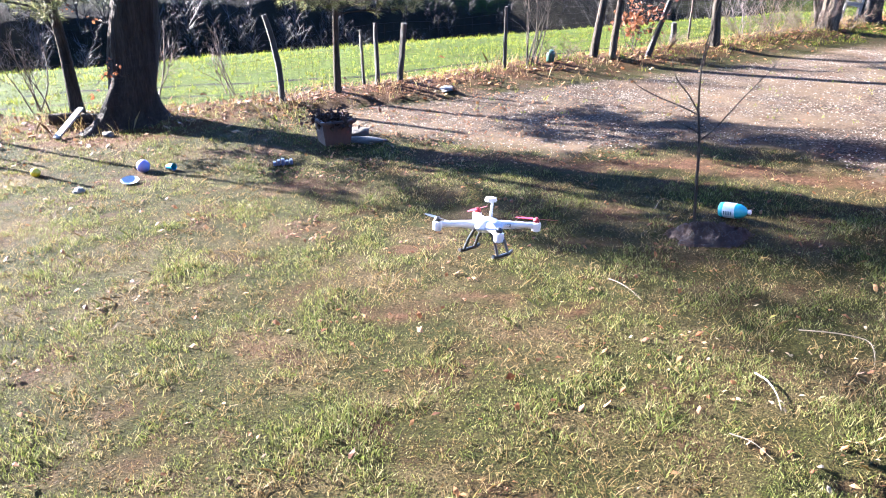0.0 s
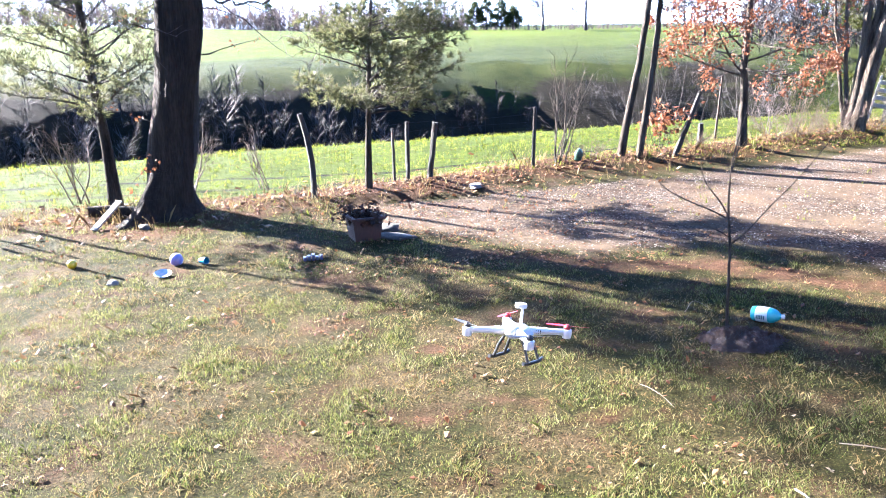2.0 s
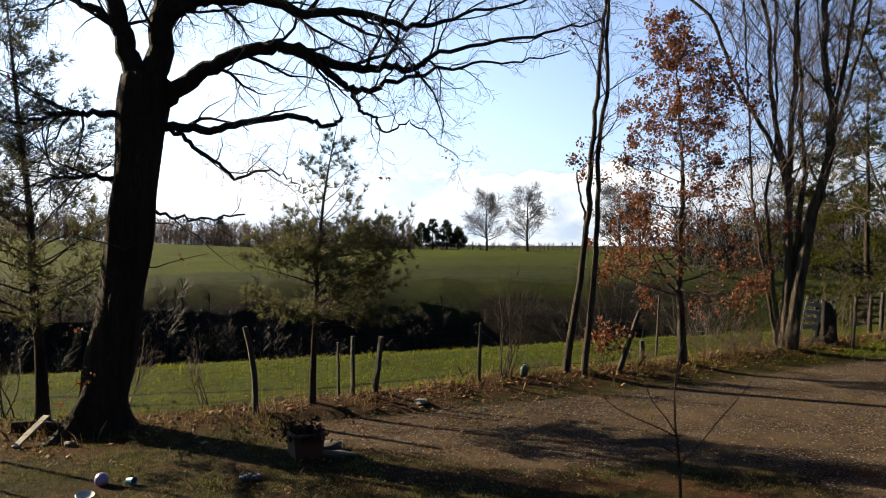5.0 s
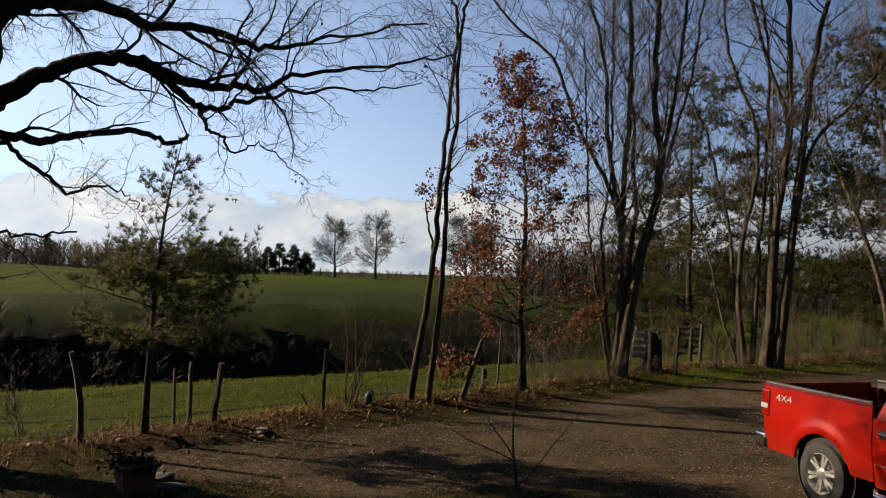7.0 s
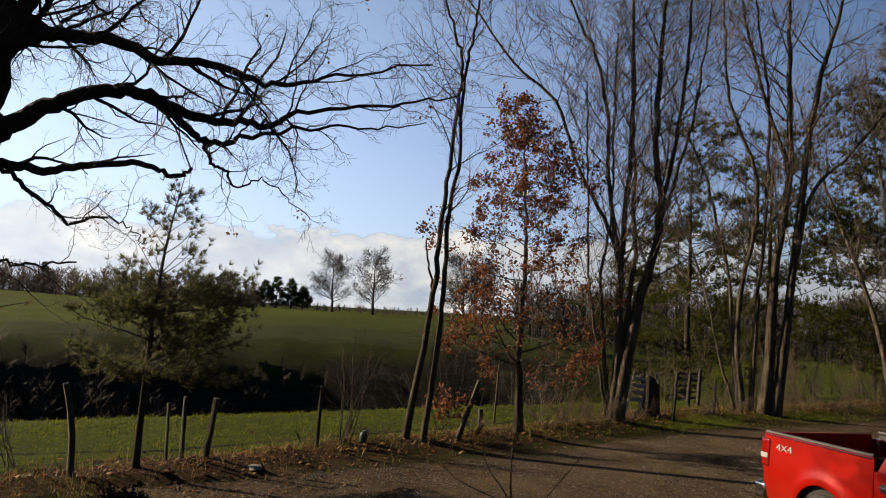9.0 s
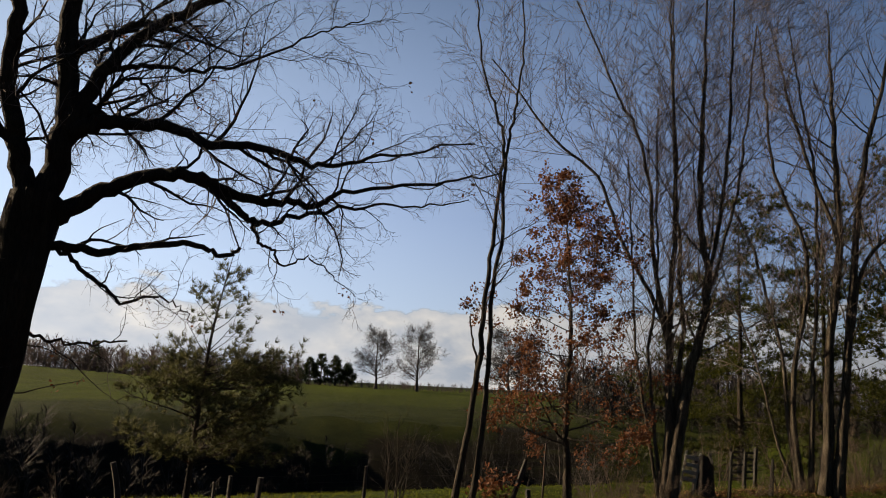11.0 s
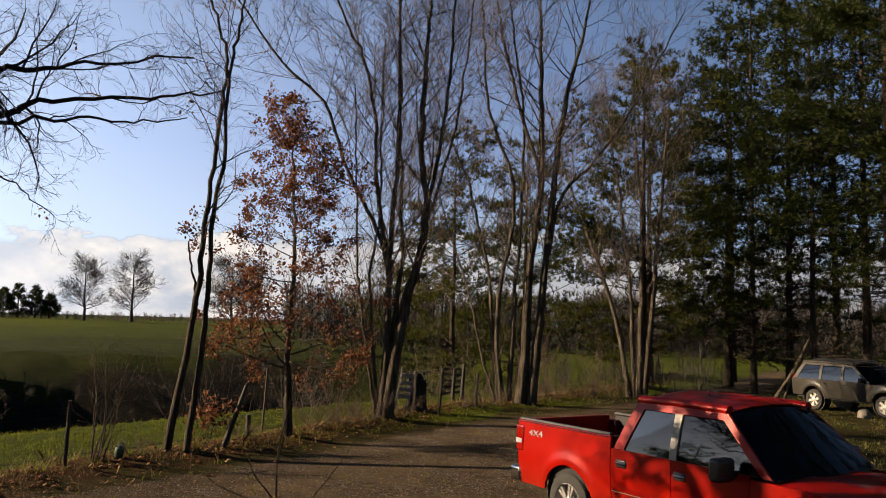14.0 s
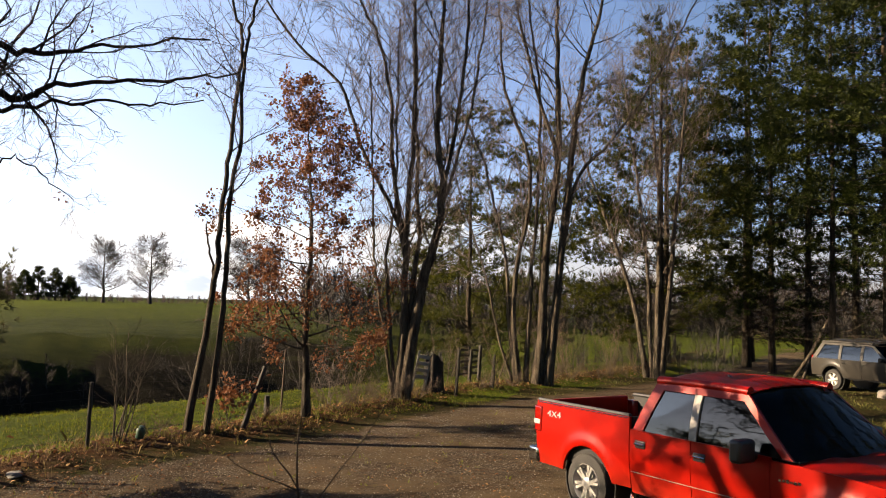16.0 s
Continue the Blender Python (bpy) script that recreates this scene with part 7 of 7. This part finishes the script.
gx, gy, gr = scatter(80000, (-9, 2.2), (8.5, 13), dry_keep, 402)
blades("dry_grass", gx, gy, gr, 4, 0.034, 0.0022, DRY_GRASS, "dead straw-coloured grass among the lawn", 1.6)


def pasture_keep(x, y):
    t = -(x - EDGE_AT[0]) * EDGE_ALONG[1] + (y - EDGE_AT[1]) * EDGE_ALONG[0]
    rut = line_distance(x, y, np.array([(-40.0, 7.5), (-6.6, 14.2), (-1.1, 15.3), (3.3, 17.5), (8.8, 20.5), (20.0, 26.6)]))
    return np.where((t > -5.2) & (t < 1.5) & (np.abs(rut - 0.55) > 0.22), 0.8, 0.05) * np.clip(0.7 + 0.5 * ramble(x, y, 2, 25), 0.1, 1)


PASTURE_GRASS = leafy("pasture grass", [(0.19, 0.25, 0.025), (0.28, 0.32, 0.045), (0.36, 0.34, 0.08), (0.20, 0.26, 0.028)], 0.5)
gx, gy, gr = scatter(28000, (-14, 11), (14, 26), pasture_keep, 403)
blades("pasture_grass", gx, gy, gr, 4, 0.065, 0.006, PASTURE_GRASS, "lush green pasture grass behind the fence", 0.7)


def grove_keep(x, y):
    return np.where(inside(x, y, GRAVEL), 0, 0.8) * np.clip(0.55 + 0.7 * ramble(x, y, 3, 27), 0.05, 1)


gx, gy, gr = scatter(16000, (11.5, 4), (32, 24), grove_keep, 408)
blades("grove_grass", gx, gy, gr, 3, 0.075, 0.009, GRASS, "rough grass between the drive and the pines", 0.8)


def fence_keep(x, y):
    d = line_distance(x, y, FENCE)
    return np.exp(-(d / 0.8) ** 2) * np.where(inside(x, y, GRAVEL), 0.15, 0.8)


gx, gy, gr = scatter(26000, (-11, 8), (26, 29), fence_keep, 404)
blades("fence_weeds", gx, gy, gr, 3, 0.20, 0.004, DRY_GRASS, "dry weeds and stalks along the fence bank", 0.8)


def fallen(name, x, y, rng, size, material, label):
    n = len(x)
    z = land(x, y) + 0.008 + 0.02 * rng.rand(n)
    p = np.stack([x, y, z], 1)
    a = rng.rand(n) * 6.283
    t = rng.normal(size=(n, 2)) * 0.35
    s = size * (0.5 + rng.rand(n))
    u = np.stack([np.cos(a), np.sin(a), t[:, 0]], 1) * s[:, None]
    v = np.stack([-np.sin(a), np.cos(a), t[:, 1]], 1) * s[:, None] * 0.55
    lift = np.stack([0 * s, 0 * s, s * 0.35], 1)
    V = np.stack([p - u, p - v * 0.9 + lift * 0.6, p + u * 0.2 - v * 0.8, p + u, p + u * 0.1 + v, p - u * 0.3 + v * 0.7 + lift], 1).reshape(-1, 3)
    F = (np.arange(n)[:, None] * 6 + np.arange(6)[None, :]).tolist()
    me = bpy.data.meshes.new(name)
    me.from_pydata(V.tolist(), [], F)
    me.materials.append(material)
    tagged(new(name, me), label, "leaves", kind="stuff")


lx, ly, lr = scatter(16000, (-9, 2.4), (9, 13), lambda x, y: np.clip(0.10 + 0.35 * ramble(x, y, 1.2, 31) + 0.3 * np.exp(-(np.hypot(x + 4.2, y - 11.7) / 1.5) ** 2), 0.02, 1) * (np.abs(np.degrees(np.arctan2(x, y))) < 38), 405)
fallen("fallen_leaves", lx, ly, lr, 0.026, LITTER, "scattered dry brown leaves on the lawn")
lx, ly, lr = scatter(1500, (0.6, 2.6), (5.2, 6.0), lambda x, y: 0.32 * np.exp(-(np.hypot(x - 2.9, y - 4.1) / 1.0) ** 2), 411)
fallen("bleached_leaves", lx, ly, lr, 0.020, leafy("bleached leaf", [(0.62, 0.50, 0.36), (0.48, 0.35, 0.22), (0.70, 0.62, 0.5)], 0.3), "curled bleached leaves lying in the grass")
lx, ly, lr = scatter(40000, (-11, 8), (26, 29), lambda x, y: 0.8 * np.exp(-(line_distance(x, y, FENCE) / 0.9) ** 2), 406)
fallen("leaf_litter", lx, ly, lr, 0.05, LITTER, "drift of dry brown leaves along the fence")


lx, ly, lr = scatter(14000, (-2, 9), (6, 15), lambda x, y: 0.65 * np.exp(-((x - 0.2) / 2.6) ** 2) * np.clip(0.5 + 0.8 * ramble(x, y, 1.1, 35), 0.05, 1), 409)
fallen("drive_litter", lx, ly, lr, 0.022, LITTER, "brown leaves blown over the end of the gravel drive")


def pebbles():
    x, y, r = scatter(62000, (-2, 7), (13, 20), lambda x, y: np.where(inside(x, y, GRAVEL), 1, 0.06 * (line_distance(x, y, GRAVEL, True) < 0.4)) * np.clip(0.6 + 0.6 * ramble(x, y, 1.6, 33), 0.1, 1), 407)
    n = len(x)
    z = land(x, y)
    s = 0.006 + 0.010 * r.rand(n) ** 2
    oct_v = np.array([(1, 0, 0), (0, 1, 0), (-1, 0, 0), (0, -1, 0), (0.1, 0.1, 0.75), (0, 0, -0.6)])
    a = r.rand(n) * 6.283
    R = np.stack([np.stack([np.cos(a), -np.sin(a), 0 * a], 1), np.stack([np.sin(a), np.cos(a), 0 * a], 1), np.stack([0 * a, 0 * a, 1 + 0 * a], 1)], 1)
    k = 0.6 + 0.8 * r.rand(n, 6, 3)
    V = np.einsum("nij,nkj->nki", R, oct_v[None] * k) * s[:, None, None] + np.stack([x, y, z], 1)[:, None, :]
    F = np.array([(0, 1, 4), (1, 2, 4), (2, 3, 4), (3, 0, 4)])
    me = bpy.data.meshes.new("gravel")
    me.from_pydata(V.reshape(-1, 3).tolist(), [], (np.arange(n)[:, None, None] * 6 + F[None]).reshape(-1, 3).tolist())
    m, nn, l, b = nodes_of("gravel stone")
    g, ramp = nn.new("ShaderNodeNewGeometry"), nn.new("ShaderNodeValToRGB")
    l.new(g.outputs["Random Per Island"], ramp.inputs[0])
    ramp.color_ramp.elements[0].color, ramp.color_ramp.elements[1].color = (0.014, 0.011, 0.009, 1), (0.17, 0.145, 0.115, 1)
    l.new(ramp.outputs[0], b.inputs["Base Color"])
    b.inputs["Roughness"].default_value = 0.85
    me.materials.append(m)
    tagged(new("gravel", me), "loose grey gravel strewn on the drive", "gravel", kind="stuff")


pebbles()
